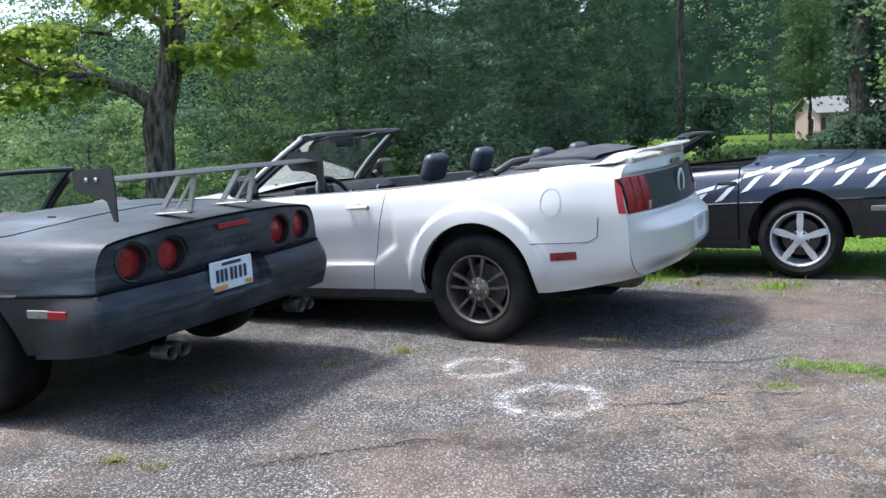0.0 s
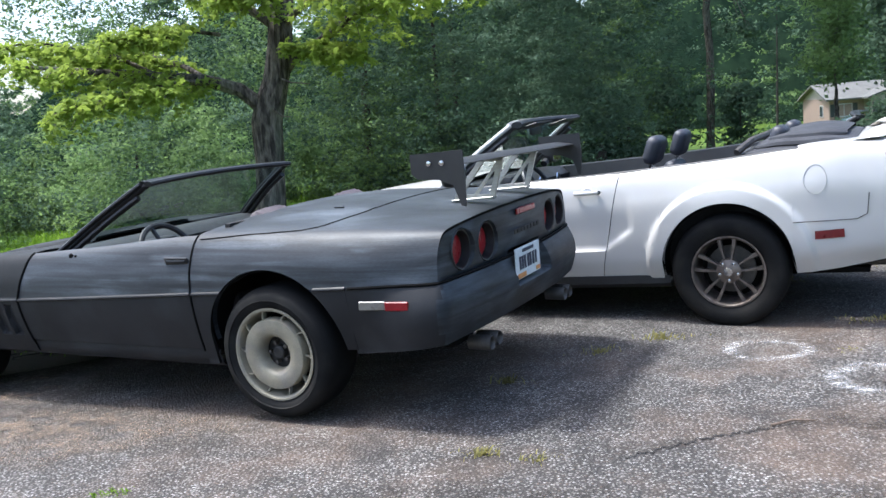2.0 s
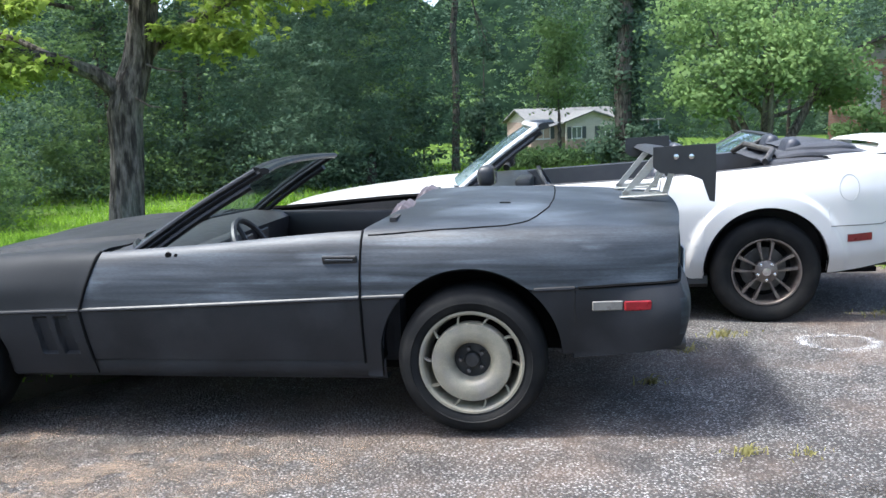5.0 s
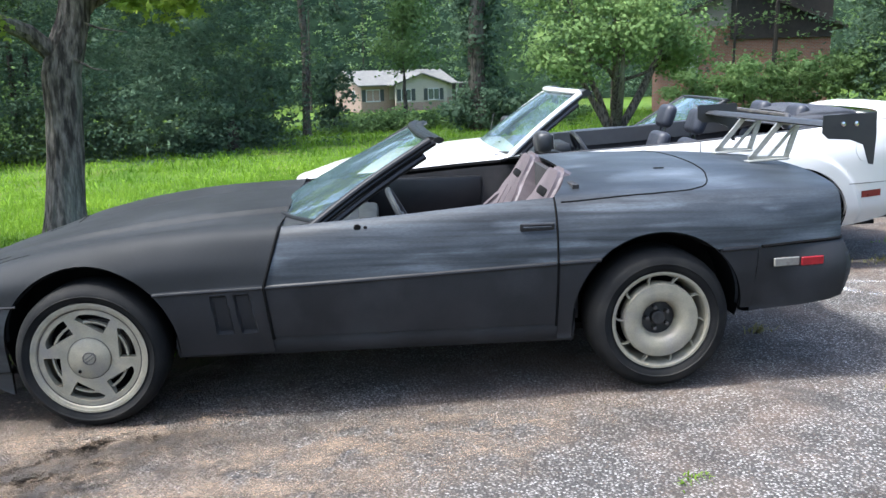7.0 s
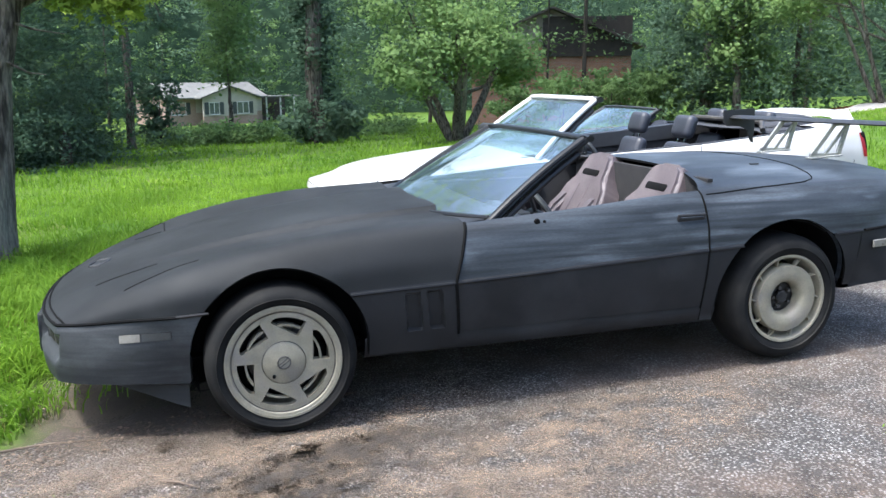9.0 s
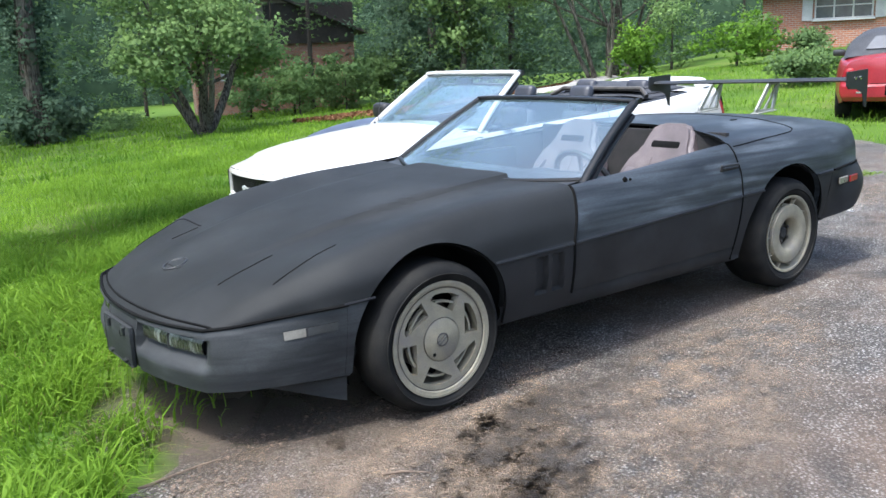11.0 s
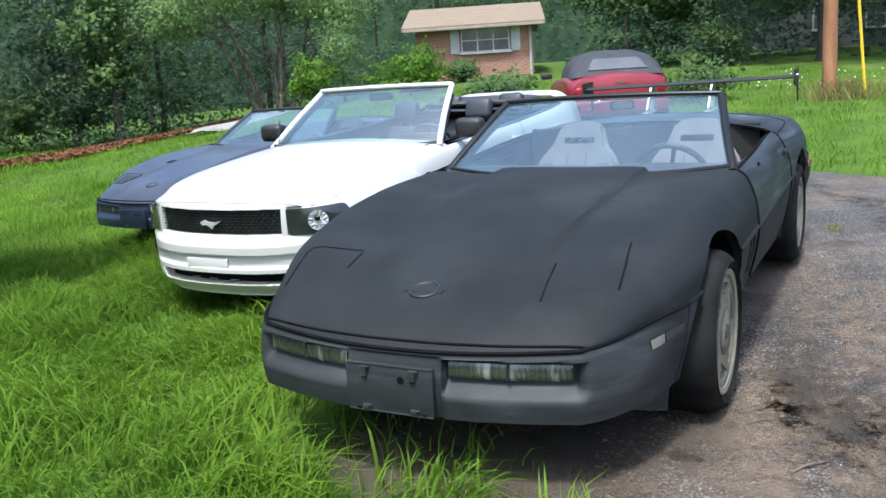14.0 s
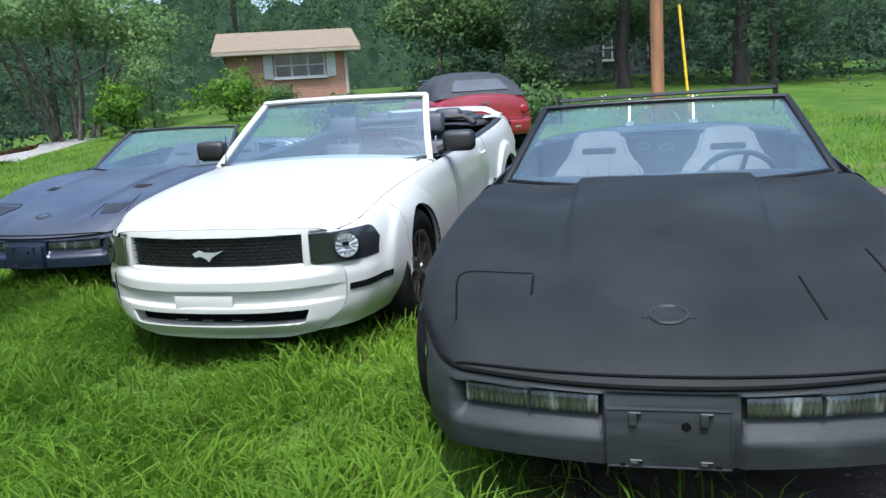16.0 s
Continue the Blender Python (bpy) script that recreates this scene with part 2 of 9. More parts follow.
def skin(name, rows, closed=False):
    """A sheet through rows of points; rows go forward, points in a row go up and over."""
    rows = [np.asarray(r, float) for r in rows]
    k, n = len(rows), len(rows[0])
    v = np.concatenate(rows)
    f = []
    for i in range(k - 1):
        for j in range(n if closed else n - 1):
            q = (i * n + j, i * n + (j + 1) % n, (i + 1) * n + (j + 1) % n, (i + 1) * n + j)
            a, b, c, d = (v[s] for s in q)
            if np.linalg.norm(np.cross(c - a, d - b)) > 1e-9:
                f.append(q)
    return raw(name, v, f)


def box(sx, sy, sz, at=(0, 0, 0), r=0.0, seg=2, m=None):
    bm = bmesh.new()
    bmesh.ops.create_cube(bm, size=1.0)
    bmesh.ops.scale(bm, vec=(sx, sy, sz), verts=bm.verts)
    if r:
        bmesh.ops.bevel(bm, geom=bm.edges[:], offset=r, segments=seg, profile=0.5, affect="EDGES")
    bmesh.ops.transform(bm, matrix=Matrix.Translation(at) @ (m or Matrix()), verts=bm.verts)
    return bm


def join(*bms):
    out = bmesh.new()
    for b in bms:
        me = b
        if isinstance(b, bmesh.types.BMesh):
            me = bpy.data.meshes.new("tmp")
            b.to_mesh(me)
            b.free()
        out.from_mesh(me)
        bpy.data.meshes.remove(me)
    return out


def lathe(profile, n=48, axis="y", at=(0, 0, 0)):
    """Turns (radius, along) pairs round an axis."""
    verts, faces = [], []
    k = len(profile)
    for i in range(n):
        a = 2 * math.pi * i / n
        for r, h in profile:
            c, s = r * math.cos(a), r * math.sin(a)
            verts.append({"y": (c, h, s), "z": (c, s, h), "x": (h, c, s)}[axis])
    for i in range(n):
        for j in range(k - 1):
            p = (i * k + j, i * k + j + 1, ((i + 1) % n) * k + j + 1, ((i + 1) % n) * k + j)
            faces.append(p if axis == "y" else p[::-1])
    v = np.array(verts) + np.array(at)
    return raw("turned", v, faces)


def tube(pts, r, n=8, cap=True, squash=1.0):
    """A round bar along points; r is one radius or one for each point."""
    pts = [Vector(p) for p in pts]
    rs = r if isinstance(r, (list, tuple)) else [r] * len(pts)
    verts, faces = [], []
    way = pts[-1] - pts[0]
    tall = abs(way.z) > 0.8 * max(way.length, 1e-6)
    up = Vector((1, 0, 0)) if tall else Vector((0, 0, 1))
    for i, p in enumerate(pts):
        d = (pts[min(i + 1, len(pts) - 1)] - pts[max(i - 1, 0)]).normalized()
        s = d.cross(up if abs(d.dot(up)) < 0.97 else Vector((0, 1, 0))).normalized()
        u = s.cross(d)
        for j in range(n):
            a = 2 * math.pi * j / n
            verts.append(p + s * rs[i] * math.cos(a) + u * rs[i] * squash * math.sin(a))
    for i in range(len(pts) - 1):
        for j in range(n):
            faces.append((i * n + j, i * n + (j + 1) % n, (i + 1) * n + (j + 1) % n, (i + 1) * n + j))
    if cap:
        faces.append(tuple(range(n))[::-1])
        faces.append(tuple((len(pts) - 1) * n + j for j in range(n)))
    return raw("bar", verts, faces)


def slab(outline, thick, m=None):
    """A flat plate from an outline in (u, v), standing in the x-z plane, thick along y."""
    n = len(outline)
    v = [(u, -thick / 2, w) for u, w in outline] + [(u, thick / 2, w) for u, w in outline]
    f = [tuple(range(n)), tuple(range(2 * n - 1, n - 1, -1))] + [(i, i + n, (i + 1) % n + n, (i + 1) % n) for i in range(n)]
    me = raw("plate", v, f)
    bm = bmesh.new()
    bm.from_mesh(me)
    bpy.data.meshes.remove(me)
    bmesh.ops.recalc_face_normals(bm, faces=bm.faces[:])
    if m:
        bmesh.ops.transform(bm, matrix=m, verts=bm.verts)
    return bm


def pchip(pairs):
    """A smooth curve through (x, y) pairs that does not overshoot."""
    pairs = sorted(pairs)
    x, y = np.array([p[0] for p in pairs], float), np.array([p[1] for p in pairs], float)
    h, d = np.diff(x), np.diff(y) / np.diff(x)
    s = np.zeros(len(x))
    for i in range(1, len(x) - 1):
        if d[i - 1] * d[i] > 0:
            w1, w2 = 2 * h[i] + h[i - 1], h[i] + 2 * h[i - 1]
            s[i] = (w1 + w2) / (w1 / d[i - 1] + w2 / d[i])
    s[0], s[-1] = d[0], d[-1]

    def f(q):
        q = np.clip(q, x[0], x[-1])
        i = np.clip(np.searchsorted(x, q) - 1, 0, len(x) - 2)
        t = (q - x[i]) / h[i]
        return ((1 + 2 * t) * (1 - t) ** 2 * y[i] + t * (1 - t) ** 2 * h[i] * s[i] + t * t * (3 - 2 * t) * y[i + 1] + t * t * (t - 1) * h[i] * s[i + 1])
    return f


def sstep(a, b, v):
    t = np.clip((v - a) / (b - a), 0, 1)
    return t * t * (3 - 2 * t)


def resample(p, n):
    d = np.concatenate([[0], np.cumsum(np.linalg.norm(np.diff(p, axis=0), axis=1))])
    if d[-1] < 1e-9:
        return np.repeat(p[:1], n, axis=0)
    q = np.linspace(0, d[-1], n)
    return np.stack([np.interp(q, d, p[:, i]) for i in range(p.shape[1])], axis=1)


class Body:
    """A car's skin: guide lines that run along it, arches cut out of its sides, ends that bow in plan."""

    def __init__(self, guides, arches, nose, tail):
        self.y = [pchip([(x, y) for x, y, z in g]) for g in guides]
        self.z = [pchip([(x, z) for x, y, z in g]) for g in guides]
        self.arches, self.nose, self.tail = arches, nose, tail

    def bow(self, x, y):
        a, b, k = self.nose
        c, d, q = self.tail
        return x - k * sstep(a, b, x) * (np.abs(y) / 0.7) ** 2.2 + q * sstep(-c, -d, -x) * (np.abs(y) / 0.7) ** 2.2

    def shear(self, x, z):
        return 0.0 * x

    def section(self, x, lo=0, hi=None, arch=True, n=12):
        """Left half of the section at x, from guide lo up to guide hi, as rows of (x, y, z)."""
        g = np.array([(float(fy(x)), float(fz(x))) for fy, fz in zip(self.y, self.z)])
        k = len(g)
        hi = k - 1 if hi is None else hi
        ext = np.vstack([2 * g[0] - g[1], g, [-g[-2][0], g[-2][1]]])
        out = []
        for i in range(lo, hi):
            p0, p1, p2, p3 = ext[i], ext[i + 1], ext[i + 2], ext[i + 3]
            L = np.linalg.norm(p2 - p1)
            m1 = 0.5 * (p2 - p0) * min(1, 2 * L / (np.linalg.norm(p2 - p0) + 1e-9))
            m2 = 0.5 * (p3 - p1) * min(1, 2 * L / (np.linalg.norm(p3 - p1) + 1e-9))
            for t in np.linspace(0, 1, n, endpoint=False):
                out.append((1 + 2 * t) * (1 - t) ** 2 * p1 + t * (1 - t) ** 2 * m1 + t * t * (3 - 2 * t) * p2 + t * t * (t - 1) * m2)
        out.append(g[hi])
        out = np.array(out)
        za = -9.0
        for cx, cz, r in self.arches if arch else ():
            if abs(x - cx) < r:
                za = max(za, cz + math.sqrt(r * r - (x - cx) ** 2))
        if za > -8:
            above = out[:, 1] >= za
            if not above.any():
                out = out[-1:].repeat(2, axis=0)
            elif not above[0]:
                i = int(np.argmax(above))
                t = (za - out[i - 1, 1]) / (out[i, 1] - out[i - 1, 1])
                out = np.vstack([out[i - 1] + t * (out[i] - out[i - 1]), out[i:]])
        res = np.column_stack([np.full(len(out), x), out])
        res[:, 0] = self.bow(res[:, 0], res[:, 1]) + self.shear(res[:, 0], res[:, 2])
        return res

    def stations(self, x0, x1, step=0.05):
        xs = list(np.linspace(x0, x1, max(2, int(abs(x1 - x0) / step) + 1)))
        for cx, cz, r in self.arches:
            xs += [cx + r * math.cos(a) for a in np.linspace(0, math.pi, 41)] + [cx - r * 1.0005, cx + r * 1.0005]
        return sorted(x for x in set(round(v, 5) for v in xs) if x0 <= x <= x1)

    def side(self, x, z, out=0.0, hi=None):
        """The point of the left flank at station x and height z."""
        p = self.section(x, 0, hi, arch=False)
        p = p[:int(np.argmax(p[:, 2] > z)) + 2]
        return Vector((float(np.interp(z, p[:, 2], p[:, 0])), float(np.interp(z, p[:, 2], p[:, 1])) + out, z))

    def strip(self, x0, x1, z0, z1, s, out=0.004, n=8, k=4):
        """Rows of a thin raised shape that lies on the flank, on the left (s 1) or right (s -1)."""
        rows = []
        for x in np.linspace(x0, x1, n):
            a, b = (z0(x), z1(x)) if callable(z0) else (z0, z1)
            r = np.array([self.side(x, z, out) for z in np.linspace(a, b, k)])
            rows.append(r if s > 0 else (r * np.array((1, -1, 1)))[::-1])
        return rows

    def panel(self, name, x0, x1, lo, hi, material, parent, label="", both=False, side=1, n=28, solid=0.012, step=0.05):
        """One skin panel. both: from the left edge over the middle to the right one; otherwise one side alone."""
        rows = []
        for x in self.stations(x0, x1, step):
            p = resample(self.section(x, lo, hi), n)
            if both:
                q = p[:-1][::-1] * np.array((1, -1, 1))
                p = np.vstack([p, q])
            elif side < 0:
                p = (p * np.array((1, -1, 1)))[::-1]
            rows.append(p)
        return part(name, skin(name, rows), material, parent, label, solid=solid)

    def cap(self, name, x, material, parent, zlow, dent, label="", lo=0, hi=None, ny=150, nz=40, bulge=0.02, front=True, zhi=None, edge=10):
        """The end of the body at x, from zlow up to the skin's edge; dent(y, z) gives how deep it is pressed in."""
        sec = self.section(x, lo, hi, arch=False)
        i = int(np.argmax(sec[:, 1]))
        up, ymax = sec[i:], sec[i, 1] * 0.999
        top = lambda y: float(np.interp(-abs(y), -up[:, 1], up[:, 2]))
        under = sec[:i + 1]
        bot = lambda y: float(np.interp(abs(y), under[:, 1], under[:, 2])) if abs(y) > under[0, 1] else -9.0
        ys = ymax * np.sin(np.linspace(-1, 1, ny) * math.pi / 2 * 0.98) / math.sin(math.pi / 2 * 0.98)
        rows = []
        for y in ys:
            z1 = top(y) if zhi is None else zhi(y)
            z0 = min(max(zlow(y), bot(y)), z1)
            r = []
            for z in np.linspace(z0, z1, nz):
                w = 1 - abs(2 * (z - z0) / max(z1 - z0, 1e-6) - 1) ** 4
                out = (bulge * w - dent(y, z)) * (1 - (abs(y) / ymax) ** edge)
                r.append((self.bow(x, y) + float(self.shear(np.float64(x), z)) + (out if front else -out), y, z))
            rows.append(r)
        me = skin(name, rows)
        if (me.polygons[len(me.polygons) // 2].normal.x > 0) != front:
            me.flip_normals()
        return part(name, me, material, parent, label)


def sweep(name, path, prof, material, parent, label="", dent=None, solid=0.0, angle=40, gain=None):
    """A profile of (outward, share of the way from the line down to the bottom) along a path of (x, y, z_line, z_bottom)."""
    p = np.array(path, float)
    t = np.gradient(p[:, :2], axis=0)
    t /= np.linalg.norm(t, axis=1)[:, None]
    nrm = np.stack([t[:, 1], -t[:, 0]], axis=1)
    c = p[:, :2].mean(axis=0)
    if ((p[len(p) // 2, :2] - c) * nrm[len(p) // 2]).sum() < 0:
        nrm = -nrm
    rows = []
    for q, nn in zip(p, nrm):
        r = []
        for o, s in prof:
            z = q[2] + (q[3] - q[2]) * s
            d = (o * gain(q[0]) if gain and o > 0 else o) - (dent(q[0], q[1], z) if dent else 0)
            r.append((q[0] + nn[0] * d, q[1] + nn[1] * d, z))
        rows.append(r)
    me = skin(name, rows)
    mid = me.polygons[len(me.polygons) // 2]
    if (Vector((mid.center.x - c[0], mid.center.y - c[1], 0))).dot(mid.normal) < 0:
        me.flip_normals()
    return part(name, me, material, parent, label, solid=solid, angle=angle)


# ---- wheels ----
def ring_sector(r0, r1, a0, a1, h0, h1, n=6, twist=0.0, slim=0.0):
    """A piece of a ring between two radii and two angles (the outer end turned by twist), from h0 to h1 along y."""
    v, f = [], []
    k = 5
    for h in (h0, h1):
        for i in range(k + 1):
            s = i / k
            r = r0 + (r1 - r0) * s
            for j in range(n + 1):
                a = (a0 + a1) / 2 + (a1 - a0) * (j / n - 0.5) * (1 - slim * s) + twist * s * s
                v.append((r * math.cos(a), h, r * math.sin(a)))
    m = (k + 1) * (n + 1)
    idx = lambda q, i, j: q * m + i * (n + 1) + j
    for i in range(k):
        for j in range(n):
            f.append((idx(1, i, j), idx(1, i + 1, j), idx(1, i + 1, j + 1), idx(1, i, j + 1)))
            f.append((idx(0, i, j), idx(0, i, j + 1), idx(0, i + 1, j + 1), idx(0, i + 1, j)))
    for i in range(k):
        for j, fl in ((0, 0), (n, 1)):
            q = (idx(0, i, j), idx(0, i + 1, j), idx(1, i + 1, j), idx(1, i, j))
            f.append(q if not fl else q[::-1])
    return raw("sector", v, f)


def col_strip(cols, h0, h1):
    """A flat solid between two radii that change with the angle: cols of (angle, inner, outer), from h0 to h1 along y."""
    v = [(r * math.cos(a), h, r * math.sin(a)) for h in (h0, h1) for a, r0, r1 in cols for r in (r0, r1)]
    n = len(cols)
    f = [(0, 1, 2 * n + 1, 2 * n), (2 * n - 2, 2 * n - 1, 4 * n - 1, 4 * n - 2)]
    for i in range(n - 1):
        p = 2 * i
        f += [(p, p + 1, p + 3, p + 2), (2 * n + p, 2 * n + p + 2, 2 * n + p + 3, 2 * n + p + 1), (p, p + 2, 2 * n + p + 2, 2 * n + p), (p + 1, 2 * n + p + 1, 2 * n + p + 3, p + 3)]
    bm = bmesh.new()
    me = raw("strip", v, f)
    bm.from_mesh(me)
    bpy.data.meshes.remove(me)
    bmesh.ops.recalc_face_normals(bm, faces=bm.faces[:])
    return bm


def wheel(parent, at, side, r, rr, width, style, metal):
    """A wheel whose outer face looks to +y (side 1) or -y (side -1), with tyre and rim."""
    w = new("wheel")
    w.parent = parent
    w.matrix_local = pose(*at, 0, 0, 0 if side > 0 else 180)
    b = -width
    part("tyre", lathe([(rr - 0.012, -0.012), (rr + 0.004, 0.0), (rr + 0.012, 0.006), (rr + 0.03, 0.010), (rr + 0.25 * (r - rr) + 0.01, 0.016), (r - 0.05, 0.012), (r - 0.035, 0.010),
                        (r - 0.02, -0.003), (r - 0.008, -0.02), (r - 0.002, -0.04), (r, -0.06), (r, b * 0.5), (r - 0.002, b + 0.06), (r - 0.02, b + 0.012), (rr, b)], 64), "rubber", w)
    rim = part("rim", lathe([(rr - 0.004, -0.004), (rr - 0.002, 0.004), (rr - 0.012, 0.004), (rr - 0.02, -0.006), (rr - 0.026, -0.05), (rr - 0.04, -0.12), (rr - 0.04, b + 0.02)], 64), metal, w)
    part("brake_disc", lathe([(0.0, -0.105), (0.05, -0.105), (0.145, -0.11), (0.145, -0.13), (0.0, -0.13)], 40), "alloy_dark", w)
    part("backing", lathe([(rr - 0.03, -0.145), (0.0, -0.14)], 40), "gap", w)
    if style == "six":
        u = rr / 290.0      # six saw-tooth windows, each split by a thin arc
        p2, p3 = Vector((144 * math.cos(radians(58.6)), 144 * math.sin(radians(58.6)))), Vector((216 * math.cos(radians(107)), 216 * math.sin(radians(107))))

        def edge(a):
            """Radius of the straight inner edge of a window at an angle."""
            d, e = p3 - p2, Vector((math.cos(a), math.sin(a)))
            return (p2.x * d.y - p2.y * d.x) / (e.x * d.y - e.y * d.x)
        for i in range(6):
            turn_ = math.pi / 3 * i
            cols = [(a, 96.0, min(edge(a), 231.0)) for a in np.radians(np.linspace(58.6, 106.5, 18))] + [(radians(a), 96.0, 236.0) for a in (107.0, 109, 112, 115, 118.5)]
            part("spoke", col_strip([(math.pi - a - turn_, q * u, w * u) for a, q, w in cols], -0.045, -0.006), metal, rim)
            cols = [(radians(a), 226 - 3.2 * max(0, a - 100), 238.0) for a in np.linspace(58.6, 109, 14)]
            part("window_rim", col_strip([(math.pi - a - turn_, q * u, w * u) for a, q, w in cols], -0.045, -0.0065), metal, rim)
            cols = [(radians(a), 178.0, 189.0) for a in np.linspace(60, 96, 10)]
            part("inner_arc", col_strip([(math.pi - a - turn_, q * u, w * u) for a, q, w in cols], -0.035, -0.016), metal, rim)
        part("rim_face", lathe([(rr - 0.006, 0.004), (rr - 0.024, 0.001), (rr - 0.030, -0.006), (rr - 0.036, -0.007), (rr - 0.045, -0.006), (rr - 0.047, -0.045)], 64), metal, rim)
        part("rim_groove", lathe([(rr - 0.0285, -0.004), (rr - 0.0335, -0.0045)], 64), "alloy_dark", rim)
        part("hub", lathe([(0.0, 0.002), (100 * u, -0.001), (107 * u, -0.005), (110 * u, -0.045)], 48), metal, rim)
        part("hub_groove", lathe([(105.5 * u, 0.0), (108.5 * u, -0.0025)], 48), "alloy_dark", rim)
        part("centre_cap", tube([(0.026 * math.cos(a), 0.003, 0.026 * math.sin(a)) for a in np.linspace(0, 2 * math.pi, 25)], 0.0028, 6, False), "alloy_dark", rim, "dark thin ring emblem on the wheel centre")
        for d in (-0.006, 0.006):
            part("cap_bar", tube([(0.030 * math.cos(2.5) - d * 0.6, 0.003, 0.030 * math.sin(2.5) - d * 0.8), (-0.030 * math.cos(2.5) - d * 0.6, 0.003, -0.030 * math.sin(2.5) - d * 0.8)], 0.0022, 6), "alloy_dark", rim)
        part("valve_hole", lathe([(0.0, 0.0035), (0.008, 0.003)], 12, at=(0.044, 0, -0.056)), "gap", rim)
    elif style == "vaned":
        part("annulus", lathe([(0.34 * rr, -0.055), (0.36 * rr, -0.02), (0.40 * rr, -0.004), (0.46 * rr, 0.004), (0.60 * rr, 0.007), (0.735 * rr, 0.003), (0.755 * rr, -0.004), (0.755 * rr, -0.05)], 64), metal, rim)
        for i in range(10):
            a = 2 * math.pi * i / 10
            part("vane", ring_sector(0.75 * rr, rr - 0.012, a - 0.022, a + 0.022, -0.035, -0.012, n=2, twist=0.12), metal, rim)
        part("rim_face", lathe([(rr - 0.004, 0.004), (rr - 0.012, 0.003), (0.915 * rr, -0.002), (0.91 * rr, -0.05)], 64), metal, rim)
        part("hub", lathe([(0.0, -0.03), (0.026, -0.03), (0.032, -0.035), (0.034, -0.06), (0.36 * rr, -0.065)], 32), "alloy_hub", rim, "dark bare hub without its cap")
        for i in range(5):
            a = 2 * math.pi * i / 5
            part("wheel_nut", lathe([(0.0, -0.03), (0.009, -0.032), (0.010, -0.055)], 10, at=(0.05 * math.cos(a), 0, 0.05 * math.sin(a))), "alloy_dark", rim)
    elif style == "five_pair":
        for i in range(5):
            for d in (-0.155, 0.155):
                a = math.pi / 2 + 2 * math.pi * i / 5 + d
                part("spoke", ring_sector(0.055, rr - 0.012, a - 0.058 + d * 0.75, a + 0.058 + d * 0.75, -0.045, -0.010, n=3, twist=-d * 0.35), metal, rim)
        part("hub", lathe([(0.0, 0.004), (0.035, 0.002), (0.072, -0.012), (0.078, -0.05)], 40), metal, rim)
        part("centre_cap", lathe([(0.0, 0.012), (0.026, 0.010), (0.030, -0.002)], 32), "chrome", rim, "small chrome centre cap")
        for i in range(5):
            a = math.pi / 2 + 2 * math.pi * (i + 0.5) / 5
            part("wheel_nut", lathe([(0.0, 0.0), (0.010, -0.002), (0.010, -0.02)], 10, at=(0.055 * math.cos(a), 0, 0.055 * math.sin(a))), "chrome", rim)
    else:
        for i in range(5):
            a = math.pi / 2 + 2 * math.pi * i / 5
            part("spoke", ring_sector(0.05, rr - 0.010, a - 0.30, a + 0.30, -0.045, -0.004, n=4, slim=0.70), metal, rim)
        part("hub", lathe([(0.0, 0.0), (0.045, -0.002), (0.066, -0.010), (0.066, -0.05)], 40), metal, rim)
        for i in range(5):
            a = math.pi / 2 + 2 * math.pi * (i + 0.5) / 5
            part("wheel_nut", lathe([(0.0, 0.006), (0.010, 0.004), (0.010, -0.02)], 10, at=(0.055 * math.cos(a), 0, 0.055 * math.sin(a))), "alloy_dark", rim)
    return w


def arch_liner(body, parent, cx, cz, r, inner, colour, top=24):
    """Wheel house behind an arch, and the folded edge of the wing round it, on both sides."""
    for s in (1, -1):
        rows, lip = [], []
        lo_, hi_ = (-0.5, math.pi + 0.25) if cx > 1 else (-0.12, math.pi + 0.12)
        for a in np.linspace(lo_, hi_, 40):
            x, z = cx + r * math.cos(a), cz + r * math.sin(a)
            x2, z2 = cx + (r + 0.012) * math.cos(a), cz + (r + 0.012) * math.sin(a)
            sec = body.section(min(max(x, cx - r * 0.999), cx + r * 0.999), arch=False)
            y = float(np.interp(z, sec[:top, 2], sec[:top, 1]))
            y -= 0.09 * max(0.0, (float(sec[0, 2]) - z) / 0.3) ** 1.5
            x2b, xb = float(body.bow(x2, y)), float(body.bow(x, y))
            rows.append([(x2b, s * (y - 0.016), z2), (float(body.bow(x2, inner)), s * inner, z2)])
            if 0 <= a <= math.pi:
                lip.append([(xb, s * (y - 0.002), z), (xb, s * (y - 0.032), z)])
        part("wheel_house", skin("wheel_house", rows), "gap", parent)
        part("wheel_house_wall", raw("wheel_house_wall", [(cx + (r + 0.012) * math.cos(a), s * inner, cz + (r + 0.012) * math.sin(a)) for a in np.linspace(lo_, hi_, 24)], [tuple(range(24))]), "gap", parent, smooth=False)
        part("arch_lip", skin("arch_lip", lip), colour, parent)


